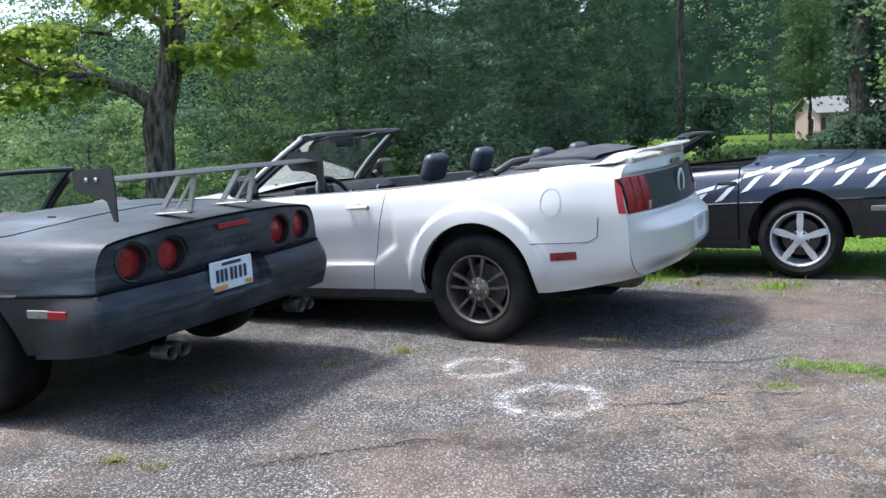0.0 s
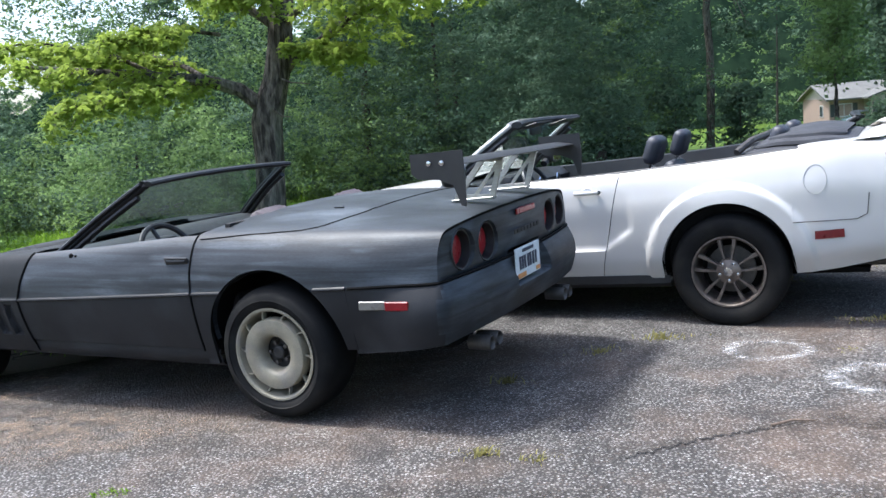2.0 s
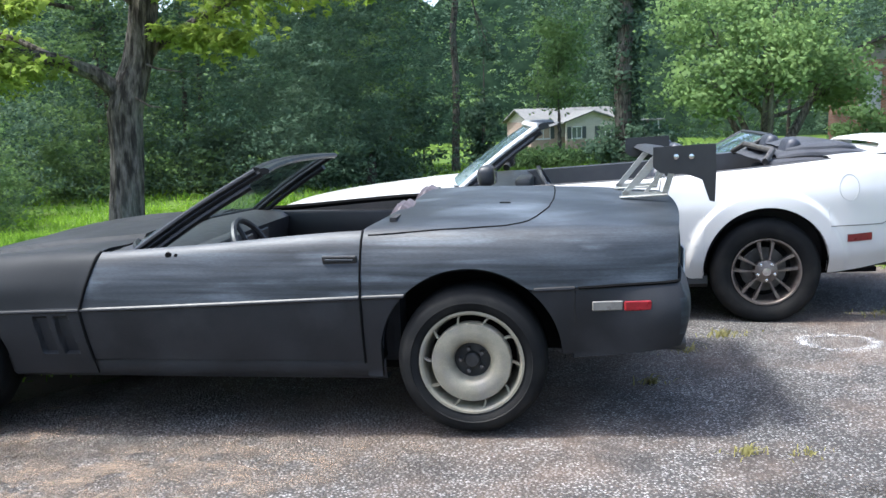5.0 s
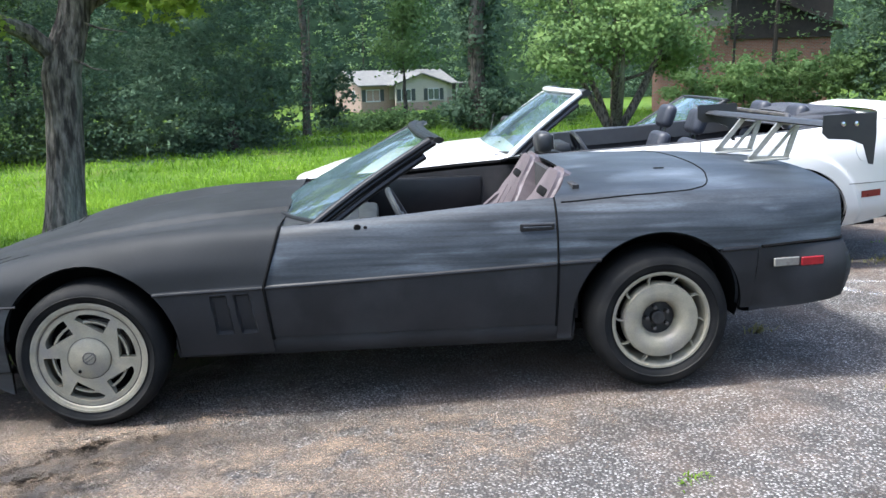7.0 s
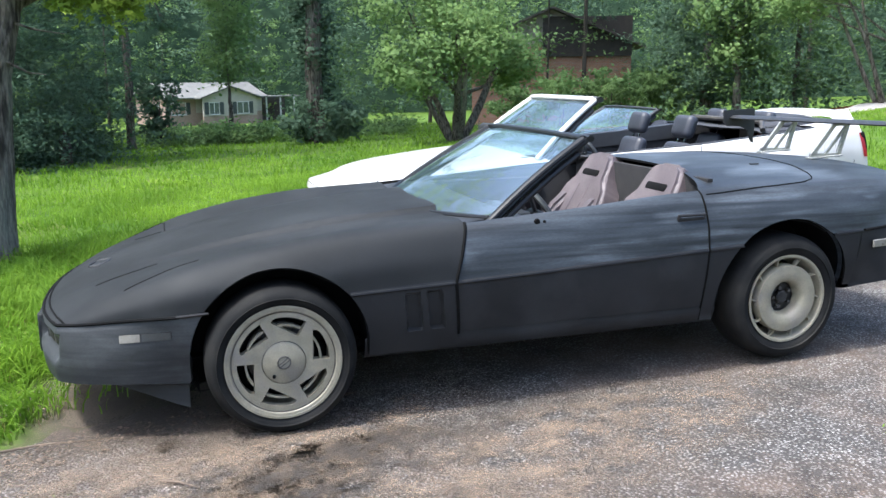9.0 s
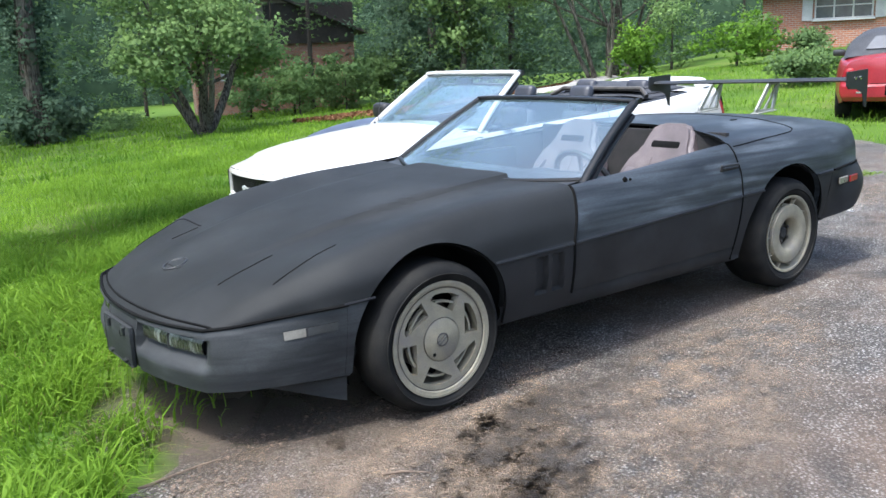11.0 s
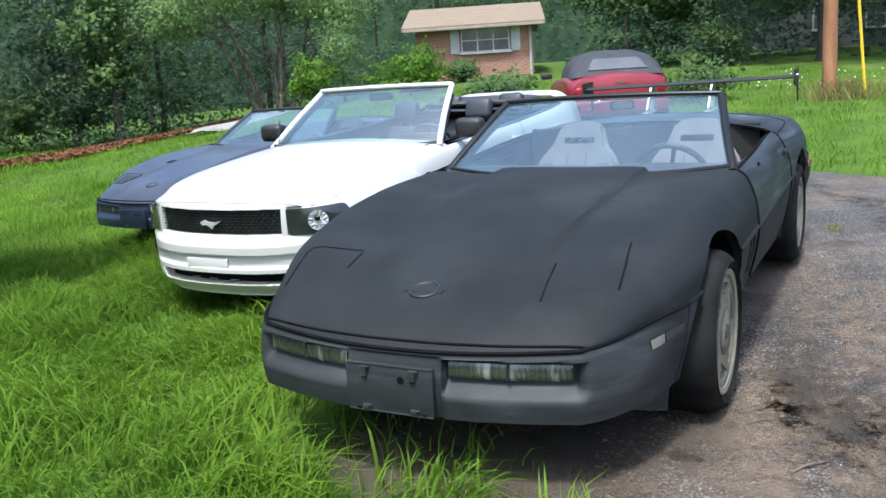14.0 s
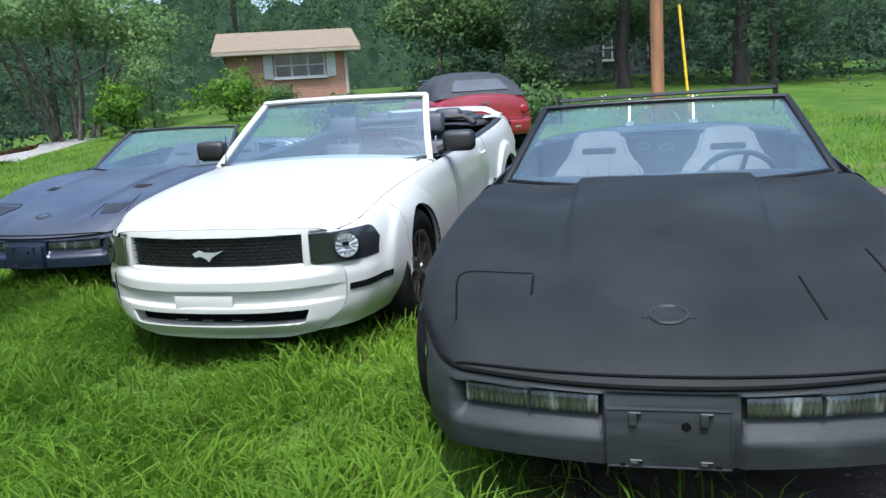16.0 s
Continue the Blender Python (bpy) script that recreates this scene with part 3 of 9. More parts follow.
def sport_seat(parent, at, leather):
    """A one-piece high-backed bucket seat with wide shoulders, a slot under the head and quilted grooves."""
    q = new("seat")
    q.parent = parent
    q.matrix_local = pose(*at)
    part("cushion", box(0.46, 0.38, 0.14, (0.02, 0, 0.08), 0.05, 3), leather, q)
    for d in (1, -1):
        part("cushion_bolster", box(0.44, 0.10, 0.18, (0.02, d * 0.215, 0.11), 0.045, 3), leather, q)
    o = Matrix.Translation((-0.17, 0, 0.12)) @ Matrix.Rotation(radians(-30), 4, "Y")
    out = [(-0.24, 0.0), (0.24, 0.0), (0.275, 0.16), (0.27, 0.34), (0.235, 0.44), (0.175, 0.50), (0.160, 0.58), (0.135, 0.645), (0.09, 0.67), (-0.09, 0.67), (-0.135, 0.645), (-0.160, 0.58), (-0.175, 0.50), (-0.235, 0.44), (-0.27, 0.34), (-0.275, 0.16)]
    b = slab(out, 0.15)
    bmesh.ops.bevel(b, geom=b.edges[:], offset=0.024, segments=3, affect="EDGES", clamp_overlap=True)
    bmesh.ops.transform(b, matrix=o @ pose(0, 0, 0, 0, 0, 90), verts=b.verts)
    back = part("backrest", b, leather, q)
    for d in (1, -1):
        w = slab([(-0.05, 0.04), (0.11, 0.06), (0.125, 0.24), (0.08, 0.38), (0.02, 0.44), (-0.04, 0.42)], 0.10)
        bmesh.ops.bevel(w, geom=w.edges[:], offset=0.024, segments=3, affect="EDGES", clamp_overlap=True)
        bmesh.ops.transform(w, matrix=o @ pose(0, d * 0.215, 0, d * 6), verts=w.verts)
        part("backrest_bolster", w, leather, q)
    sl = box(0.03, 0.20, 0.050, (0.066, 0, 0.525), 0.016, 2)
    bmesh.ops.transform(sl, matrix=o, verts=sl.verts)
    part("headrest_slot", sl, "gap", back, "dark slot under the headrest")
    for y in (-0.06, 0.06):
        g = box(0.012, 0.008, 0.36, (0.074, y, 0.26), 0.003, 1)
        bmesh.ops.transform(g, matrix=o, verts=g.verts)
        part("seat_seam", g, leather, back)
    return q


def bucket_seat(parent, at, leather, name="seat", back=0.62, holes=True, turn=0.0, head=True):
    """A bucket seat that looks to +x: cushion, side bolsters, backrest with wings, headrest."""
    s = new(name)
    s.parent = parent
    s.matrix_local = pose(*at, 0, 0, turn)
    part("cushion", box(0.46, 0.36, 0.14, (0.02, 0, 0.08), 0.05, 3), leather, s)
    for d in (1, -1):
        part("cushion_bolster", box(0.44, 0.09, 0.17, (0.02, d * 0.205, 0.11), 0.04, 3), leather, s)
    lean = Matrix.Rotation(radians(-20), 4, "Y")
    o = Matrix.Translation((-0.21, 0, 0.12)) @ lean
    bms = [box(0.11, 0.34, back, (0, 0, back / 2), 0.05, 3)]
    for b in bms:
        bmesh.ops.transform(b, matrix=o, verts=b.verts)
    part("backrest", bms[0], leather, s)
    for d in (1, -1):
        out = [(-0.06, 0.02), (0.10, 0.04), (0.12, back * 0.35), (0.07, back * 0.62), (0.02, back * 0.86), (-0.05, back * 0.9)]
        b = slab(out, 0.085)
        bmesh.ops.bevel(b, geom=b.edges[:], offset=0.025, segments=2, affect="EDGES")
        bmesh.ops.transform(b, matrix=o @ pose(0, d * 0.195, 0, d * 7), verts=b.verts)
        part("backrest_bolster", b, leather, s)
    if not head:
        return s
    if holes:
        w = [(-0.19, back * 0.86), (0.19, back * 0.86), (0.165, back + 0.09), (0.13, back + 0.16), (-0.13, back + 0.16), (-0.165, back + 0.09)]
        h = slab(w, 0.10)
        bmesh.ops.bevel(h, geom=h.edges[:], offset=0.03, segments=3, affect="EDGES")
        bmesh.ops.transform(h, matrix=o @ pose(0, 0, 0, 0, 0, 90), verts=h.verts)
        hr = part("headrest", h, leather, s)
        sl = box(0.115, 0.15, 0.035, (0, 0, back + 0.045), 0.014, 2)
        bmesh.ops.transform(sl, matrix=o, verts=sl.verts)
        part("headrest_slot", sl, "gap", hr, "dark slot through the headrest")
    else:
        h = box(0.10, 0.25, 0.19, (0.01, 0, back + 0.13), 0.045, 3)
        bmesh.ops.transform(h, matrix=o, verts=h.verts)
        hr = part("headrest", h, leather, s)
        for d in (0.05, -0.05):
            q = box(0.012, 0.012, 0.12, (0, d, back + 0.01))
            bmesh.ops.transform(q, matrix=o, verts=q.verts)
            part("headrest_post", q, "chrome", hr)
    return s


def steering_wheel(parent, at, tilt=-62, r=0.185):
    w = new("steering_wheel")
    w.parent = parent
    w.matrix_local = pose(*at, 0, tilt, 0)
    part("wheel_rim", tube([(r * math.cos(a), r * math.sin(a), 0) for a in np.linspace(0, 2 * math.pi, 33)], 0.016, 8, False), "black", w)
    part("horn_pad", box(0.12, 0.16, 0.04, (0, 0, -0.01), 0.015, 2), "black", w)
    for a in (0.2, math.pi - 0.2, -math.pi / 2):
        part("wheel_spoke", tube([(0.05 * math.cos(a), 0.05 * math.sin(a), -0.01), (r * math.cos(a), r * math.sin(a), 0)], 0.012, 6), "black", w)
    part("column", tube([(0, 0, -0.02), (0, 0, -0.28)], 0.03, 10), "black", w)


def screen(parent, base, top, frame_mat, bow_base, bow_top, pr=0.028, header=0.03, lining="black"):
    """A raked windscreen from the base corner to the top corner (left; the right mirrors it); the middle stands forward by bow."""
    n, k = 21, 9
    b, t = Vector(base), Vector(top)

    def at(u, v):
        e = b.lerp(t, v)
        y = e.y * u
        bw = (bow_base * (1 - v) + bow_top * v) * (1 - u * u)
        zc = 0.012 * v * (1 - u * u)
        return Vector((e.x + bw + 0.02 * math.sin(v * math.pi), y, e.z + zc - (0.02 * (1 - v)) * (1 - u * u)))
    rows = [[at(u, v) for v in np.linspace(0, 1, k)] for u in np.linspace(-1, 1, n)]
    w = part("windscreen", skin("windscreen", rows), "glass", parent, "raked glass windscreen, clear with sky and trees mirrored in it")
    w.visible_shadow = False
    for s in (1, -1):
        pts = [at(s, v) + Vector((0, s * 0.012, 0)) for v in np.linspace(-0.06, 1.0, 9)]
        part("pillar", tube(pts, pr, 10, True, 0.8), frame_mat, parent)
        part("pillar_trim", tube([p + Vector((-0.022, -s * 0.012, -0.008)) for p in pts], pr * 0.85, 8), lining, parent)
        part("pillar_seal", tube([p + Vector((-0.052, -s * 0.010, -0.026)) for p in pts[:-1]], pr * 0.8, 8), lining, parent)
    pts = [at(u, 1.0) + Vector((0, 0, 0.006)) for u in np.linspace(-1.02, 1.02, n)]
    part("header_rail", tube(pts, header, 10, True, 0.55), frame_mat, parent)
    part("header_lining", tube([p + Vector((-0.04, 0, -0.006)) for p in pts], header * 1.15, 8, True, 0.6), lining, parent)
    part("cowl_seal", tube([at(u, 0.0) + Vector((0.012, 0, 0.0)) for u in np.linspace(-1, 1, n)], 0.012, 8), lining, parent)
    return at


# ---- wedge-nosed two-seater ----
WEDGE = [
    [(3.43, .60, .421), (3.38, .655, .430), (3.25, .715, .445), (3.0, .79, .472), (2.8, .835, .489), (2.45, .872, .512), (2.1, .885, .533), (1.7, .885, .545),
     (.4, .885, .600), (0, .895, .618), (-.4, .885, .636), (-.7, .85, .646), (-.88, .825, .650), (-.95, .80, .652)],
    [(3.43, .58, .424), (3.38, .63, .450), (3.25, .70, .487), (3.0, .775, .540), (2.8, .820, .580), (2.45, .862, .630), (2.1, .868, .655), (1.7, .860, .675),
     (.4, .862, .735), (0, .882, .755), (-.4, .870, .765), (-.7, .835, .768), (-.95, .785, .77)],
    [(3.43, .54, .424), (3.38, .56, .460), (3.25, .62, .525), (3.0, .69, .600), (2.8, .725, .655), (2.45, .755, .728), (2.1, .77, .768), (1.7, .785, .785), (1.2, .785, .812),
     (.4, .775, .868), (0, .79, .875), (-.4, .78, .875), (-.7, .755, .868), (-.95, .725, .858)],
    [(3.43, .32, .422), (3.38, .34, .462), (3.25, .37, .533), (3.0, .42, .598), (2.8, .45, .640), (2.45, .48, .698), (2.1, .50, .742), (1.7, .52, .780), (1.2, .50, .795),
     (.4, .48, .922), (0, .47, .932), (-.5, .46, .922), (-.95, .45, .893)],
    [(3.43, .27, .421), (3.38, .28, .4625), (3.0, .325, .6005), (2.8, .345, .6425), (2.45, .36, .7015), (2.1, .375, .7455), (1.7, .39, .7835), (1.2, .39, .80), (.4, .38, .929), (0, .37, .9385), (-.5, .36, .929), (-.95, .35, .898)],
    [(3.43, .20, .420), (3.38, .21, .463), (3.0, .28, .606), (2.8, .312, .657), (2.45, .333, .7255), (2.1, .348, .7715), (1.7, .362, .807), (.4, .28, .935), (0, .27, .944), (-.5, .26, .935), (-.95, .25, .902)],
    [(3.43, 0, .420), (3.38, 0, .464), (3.25, 0, .54), (3.0, 0, .609), (2.8, 0, .659), (2.45, 0, .729), (2.1, 0, .775), (1.7, 0, .81), (1.2, 0, .80), (.4, 0, .94), (0, 0, .949), (-.5, 0, .94), (-.95, 0, .906)],
]
WEDGE_ARCHES = [(2.446, 0.285, 0.372), (-0.030, 0.335, 0.385)]


class WedgeBody(Body):
    """The seam between bonnet and door leans back above and below the waist."""

    def shear(self, x, z):
        hoop = -2.3 * np.clip(z - 0.873, 0, 0.06) * np.exp(-((x - 0.425) / 0.26) ** 2)
        return (-0.30 * np.maximum(0, z - 0.545) - 0.10 * np.maximum(0, 0.545 - z)) * np.exp(-((x - 1.69) / 0.22) ** 2) + hoop


def wedge_car(name, m, label, pal, group, wing, wheels, interior):
    car = thing(name, m, label, "car", group)
    body = WedgeBody(WEDGE, WEDGE_ARCHES, (2.75, 3.43, 0.15), (-0.5, -0.95, 0.05))
    g = 0.003
    # upper skin
    hood = body.panel("bonnet", 1.697, 3.43, 0, None, pal["hood"], car, pal["hood_label"], both=True, n=48, step=0.035)
    deck = body.panel("rear_body", -0.95, 0.425, 0, None, pal["rear"], car, pal["rear_label"], both=True, n=48, step=0.035)
    inner = []
    for x in np.linspace(-0.9, 3.3, 40):
        p = resample(body.section(x, 0, 2, arch=True, n=6), 10) - np.array((0, 0.03, 0.012))
        inner.append(p)
    for s in (1, -1):
        rows = [p if s > 0 else (p * np.array((1, -1, 1)))[::-1] for p in inner]
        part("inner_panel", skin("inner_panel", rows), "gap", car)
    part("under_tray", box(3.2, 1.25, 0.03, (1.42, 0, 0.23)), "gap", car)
    # lower skin
    lows = [pchip([(2.9, .19), (2.6, .22), (2.1, .24), (1.7, .23), (1.0, .225), (.5, .25), (.3, .26), (-.3, .33), (-.5, .35)]), pchip([(2.9, .77), (2.6, .81), (2.1, .82), (1.7, .815), (.4, .82), (.3, .825), (-.3, .84), (-.5, .82)])]
    def low(x, z0, z1):
        yt, zt, yb, zb = float(body.y[0](x)), float(body.z[0](x)), float(lows[1](x)), float(lows[0](x))
        out = []
        for z in np.linspace(z0, z1, 26):
            u = np.clip((zt - z) / (zt - zb), 0, 1)
            out.append((x, yt - (yt - yb) * u ** 1.6, z))
        out = np.array(out)
        out[:, 0] += body.shear(out[:, 0], out[:, 2])
        return out
    def arch_z(x):
        za = -1.0
        for cx, cz, r in WEDGE_ARCHES:
            if abs(x - cx) < r:
                za = max(za, cz + math.sqrt(r * r - (x - cx) ** 2))
        return za
    for s in (1, -1):
        flip = (lambda p: p) if s > 0 else (lambda p: (p * np.array((1, -1, 1)))[::-1])
        dx0, dx1 = 0.43, 1.692
        rows = []
        for x in np.linspace(dx0, dx1, 40):
            rows.append((flip(low(x, 0.31, float(body.z[0](x)) - 0.001)), flip(resample(body.section(x, 0, 2, n=14), 26))))
        door = part("door", skin("door", [r[1] for r in rows]), pal["door"], car, pal["door_label"], solid=0.02)
        part("lower_door", skin("lower_door", [r[0] for r in rows]), pal["low"], door, "darker lower half of the door", solid=0.02)
        hx, hz = 0.515, 0.747
        hy = float(np.interp(hz, body.section(hx, 0, 2)[:, 2], body.section(hx, 0, 2)[:, 1]))
        part("door_handle", box(0.15, 0.012, 0.056, (hx, s * (hy + 0.0), hz), 0.004, 1, Matrix.Rotation(radians(-s * 18), 4, "X")), "black", door, "black recessed door handle")
        part("handle_flap", box(0.125, 0.012, 0.012, (hx, s * (hy + 0.008), hz + 0.008), 0.003, 1, Matrix.Rotation(radians(-s * 18), 4, "X")), pal["door"], door)
        mx = 1.29
        mh = body.side(mx, 0.775, 0.004, 2)
        part("mirror_hole", lathe([(0.0, s * 0.002), (0.013, s * 0.001), (0.016, s * -0.006)], 14, at=(mx, s * mh.y, 0.775)), "gap", door, "dark hole where the wing mirror was")
        part("mirror_hole", lathe([(0.0, s * 0.002), (0.006, s * 0.001), (0.008, s * -0.004)], 10, at=(mx - 0.035, s * (mh.y + 0.001), 0.775)), "gap", door)
        # wing behind the front wheel, with two slots, and the piece before the rear wheel
        for nm, x0, x1 in (("front_wing", 1.70, 2.165), ("rear_wing_lower", 0.235, 0.42), ("rear_wing_end", -0.466, -0.292), ("front_wing_end", 2.72, 2.848)):
            rows = []
            for x in body.stations(x0, x1, 0.007):
                z1 = float(body.z[0](x))
                z0 = min(max(0.235 if x > 0 and x < 2.5 else (0.19 if x > 2.5 else 0.345), arch_z(x)), z1)
                r = low(x, z0, z1)
                if nm == "front_wing":
                    for i in range(len(r)):
                        z = r[i, 2]
                        for c in (1.885, 1.79):
                            q = abs(x - c - (z - 0.42) * 0.06)
                            if 0.335 < z < 0.512:
                                r[i, 1] -= 0.024 * float(sstep(0.034, 0.028, np.float64(q)))
                rows.append(flip(r))
            part(nm, skin(nm, rows), pal["bumper"] if nm == "front_wing_end" else pal["low"], car, "primer-black panel with two vertical vent slots" if nm == "front_wing" else "", solid=0.012)
        rows = [flip(np.array([(x, 0.70, 0.215), (x, 0.785, 0.215), (x, 0.808, 0.235), (x, 0.826, 0.29), (x, 0.82, 0.312)])) for x in np.linspace(0.34, 2.09, 30)]
        part("sill", skin("sill", rows), pal["low"], car)
        # rubbing strip
        for x0, x1 in ((1.70, 2.16), (0.435, 1.688), (0.24, 0.42), (-0.466, -0.30)):
            rows = []
            for x in np.linspace(x0, x1, 24):
                y, z = float(body.y[0](x)), float(body.z[0](x))
                rows.append(flip(np.array([(x, y - 0.006, z - 0.013), (x, y + 0.006, z - 0.010), (x, y + 0.009, z - 0.005), (x, y + 0.007, z + 0.001), (x, y + 0.001, z + 0.004), (x, y - 0.002, z + (0.012 if x > 1.69 else 0.008)), (x, y - 0.008, z + (0.016 if x > 1.69 else 0.010))])))
            part("rubbing_strip", skin("rubbing_strip", rows), "strip", car, "black rubber rubbing strip")
        # open shut lines before and behind the door
        for x, r_ in ((1.6945, 0.0075), (0.4275, 0.005)):
            ln = np.vstack([low(x, 0.30, float(body.z[0](x)) - 0.002)[::3], body.section(x, 0, 2, n=8)[1:]])
            part("shut_line", tube([(p[0], s * (p[1] + 0.001), p[2]) for p in ln], r_, 6), "gap", car, "dark open gap beside the door")
        part("rubbing_strip", tube([(x, s * (float(body.y[0](x)) + 0.002), float(body.z[0](x)) - 0.002) for x in np.linspace(2.735, 2.86, 8)], 0.006, 6), "strip", car)
        wheel(car, (2.446, s * 0.875, 0.263), s, 0.318, 0.246, 0.24, wheels[0], wheels[2])
        wheel(car, (-0.036, s * 0.88, 0.318), s, 0.318, 0.224, 0.25, wheels[1], wheels[2])
    for a in WEDGE_ARCHES:
        arch_liner(body, car, *a, 0.55, pal["hood"] if a[0] > 1 else pal["rear"])
    # nose: bumper wrapped round the front
    half = []
    for y in np.linspace(0, 0.60, 40):
        half.append((body.bow(3.43, y), y))
    for x in np.linspace(3.42, 2.85, 40):
        y = float(body.y[0](x))
        half.append((body.bow(x, y), y))
    zl = lambda x: float(body.z[0](x)) - 0.004
    path = [(x, -y, zl(x), 0.185 + 0.035 * (y < 0)) for x, y in half[::-1]] + [(x, y, zl(x), 0.185) for x, y in half[1:]]
    path = [(x, y, z - 0.001, 0.175 - 0.02 * float(sstep(0.75, 0.84, abs(y)))) for x, y, z, b in path]
    p = np.array(path)
    path = resample(p, 260)
    def nose_dent(x, y, z):
        if x < 3.2:
            zt = float(body.z[0](x))
            k = float(np.clip((zt - z) / (zt - 0.19), 0, 1)) ** 1.6
            return (float(body.y[0](x)) - 0.775) * k * float(sstep(3.15, 2.87, np.float64(x)))
        a = abs(y)
        d = 0.052 * float(sstep(0.172, 0.185, a) * sstep(0.615, 0.585, a) * sstep(0.262, 0.325, z) * sstep(0.398, 0.39, z))
        return d + 0.012 * float(sstep(0.178, 0.168, a) * sstep(0.405, 0.395, z) * sstep(0.185, 0.195, z))
    prof = [(-0.004, 0.0), (0.006, 0.02), (0.008, 0.05)] + [(0.008 + 0.022 * math.sin(min(1, s / 0.5) * math.pi / 2) - 0.045 * max(0, s - 0.6) ** 1.3, s) for s in np.linspace(0.08, 0.92, 34)] + [(-0.02, 0.96), (-0.06, 1.0), (-0.14, 1.0)]
    fbm = sweep("front_bumper", path, prof, pal["bumper"], car, pal["bumper_label"], nose_dent, gain=lambda x: 0.08 + 0.92 * float(sstep(2.85, 3.15, np.float64(x))))
    line = [(x + 0.0, y, z + 0.001) for x, y, z, b in path[::3]]
    part("nose_seam", tube([(x + 0.006 * (abs(y) < 0.6), y * 1.006, z) for x, y, z in line], 0.007, 6), "gap", car, "black rubber seam round the nose")
    ln = body.section(3.408, 0, None, arch=False, n=6)
    part("nose_seam", tube([tuple(p + np.array((0.0015, 0, 0.001))) for p in ln] + [(p[0] + 0.0015, -p[1], p[2] + 0.001) for p in ln[:-1][::-1]], 0.0048, 6), "gap", hood, "dark gap along the bonnet's front edge")
    xn = lambda y: float(body.bow(3.43, y))
    for s in (1, -1):
        rows = []
        for y in np.linspace(0.192, 0.575, 12):
            rows.append([(xn(y) - 0.012, s * y, 0.328), (xn(y) - 0.004, s * y, 0.340), (xn(y) - 0.002, s * y, 0.372), (xn(y) - 0.010, s * y, 0.386)])
        me = skin("fog_lamp", rows)
        if me.polygons[10].normal.x < 0:
            me.flip_normals()
        fl = part("fog_lamp", me, "foglens", car, "ribbed clear fog lamp glass", solid=0.01)
        for y in np.linspace(0.198, 0.57, 26):
            part("lens_rib", box(0.003, 0.004, 0.036, (xn(y) - 0.003, s * y, 0.357), 0, 1), "foglens", fl)
        part("lamp_divider", box(0.02, 0.010, 0.055, (xn(0.38) - 0.008, s * 0.385, 0.357), 0.003, 1), "black", fl)
        rows = []
        for x in np.linspace(2.835, 3.32, 14):
            y = float(body.y[0](x)) - 0.075
            zb = 0.065 + 0.26 * (x - 2.835)
            r = np.array([(float(body.bow(x, y)), y - 0.012, min(zb, 0.19)), (float(body.bow(x, y)), y, 0.20), (float(body.bow(x, y)), y + 0.004, 0.225)])
            rows.append(r if s > 0 else (r * np.array((1, -1, 1)))[::-1])
        part("air_dam", skin("air_dam", rows), pal["bumper"], car, "scuffed grey plastic air dam", solid=0.012)
        # side marker lamps
        co = np.array([tuple(v.co) for v in fbm.data.vertices])
        co = co[co[:, 1] > 0.3]
        for x0, x1, c in ((3.005, 3.085, "amberlens"), (2.885, 2.998, "grey_lens")):
            rows = []
            for x in np.linspace(x0, x1, 8):
                r = []
                for z in np.linspace(0.378, 0.410, 3):
                    z_ = z + 0.06 * (3.045 - x)
                    k = np.argsort((co[:, 0] - x) ** 2 + (co[:, 2] - z_) ** 2)[:6]
                    r.append((x, s * (float(co[k, 1].mean()) + 0.004), z_))
                rows.append(r)
            me = skin("side_marker", rows)
            if me.polygons[4].normal.y * s < 0:
                me.flip_normals()
            part("side_marker", me, c, car, "pale side marker lamp" if c == "amberlens" else "primer-grey side marker", solid=0.006)
        # pop-up headlamp lid: grooves on the bonnet
        def on(x, y):
            sec = body.section(x, 0, None, arch=False)
            return float(np.interp(-y, -sec[2:, 1], sec[2:, 2]))
        lid = ([(3.13, 0.645), (2.95, 0.632), (2.75, 0.605)], [(2.93, 0.385), (3.08, 0.402), (3.22, 0.421)]) if s > 0 else ([(3.24, 0.637), (3.0, 0.672), (2.94, 0.674), (2.905, 0.655), (2.90, 0.62), (2.892, 0.43)], [(2.91, 0.425), (3.06, 0.415)])
        for ln in lid:
            pts = resample(np.array(ln), 20)
            part("headlamp_seam", tube([(body.bow(x, y), s * y, on(x, y) - 0.001) for x, y in pts], 0.0042, 6), "gap", hood, "dark gap round the pop-up headlamp lid")
        if pal.get("vents"):
            rows = [[(body.bow(x, y), s * y, on(x, y) + 0.004) for y in np.linspace(0.40 + 0.3 * (x - 2.95), 0.62 - 0.1 * (x - 2.95), 8)] for x in np.linspace(2.95, 3.17, 8)]
            me = skin("headlamp_lid", rows)
            if me.polygons[4].normal.z < 0:
                me.flip_normals()
            part("headlamp_lid", me, "black", hood, "black pop-up headlamp lid", solid=0.006)
            v = part("bonnet_vent", box(0.10, 0.16, 0.010, (2.45, s * 0.42, on(2.45, 0.42) + 0.001), 0.004, 1, Matrix.Rotation(radians(9), 4, "Y")), "gap", hood, "dark slatted vent in the bonnet")
            for q in (-0.03, 0.0, 0.03):
                part("slat", box(0.010, 0.15, 0.008, (2.45 + q, s * 0.42, on(2.45 + q, 0.42) + 0.004), 0.003, 1), "black", v)
    # front plate panel with its screw tabs
    part("plate_panel", box(0.02, 0.325, 0.172, (3.452, -0.008, 0.282), 0.008, 2), pal["bumper"], car, "bare black front plate holder")
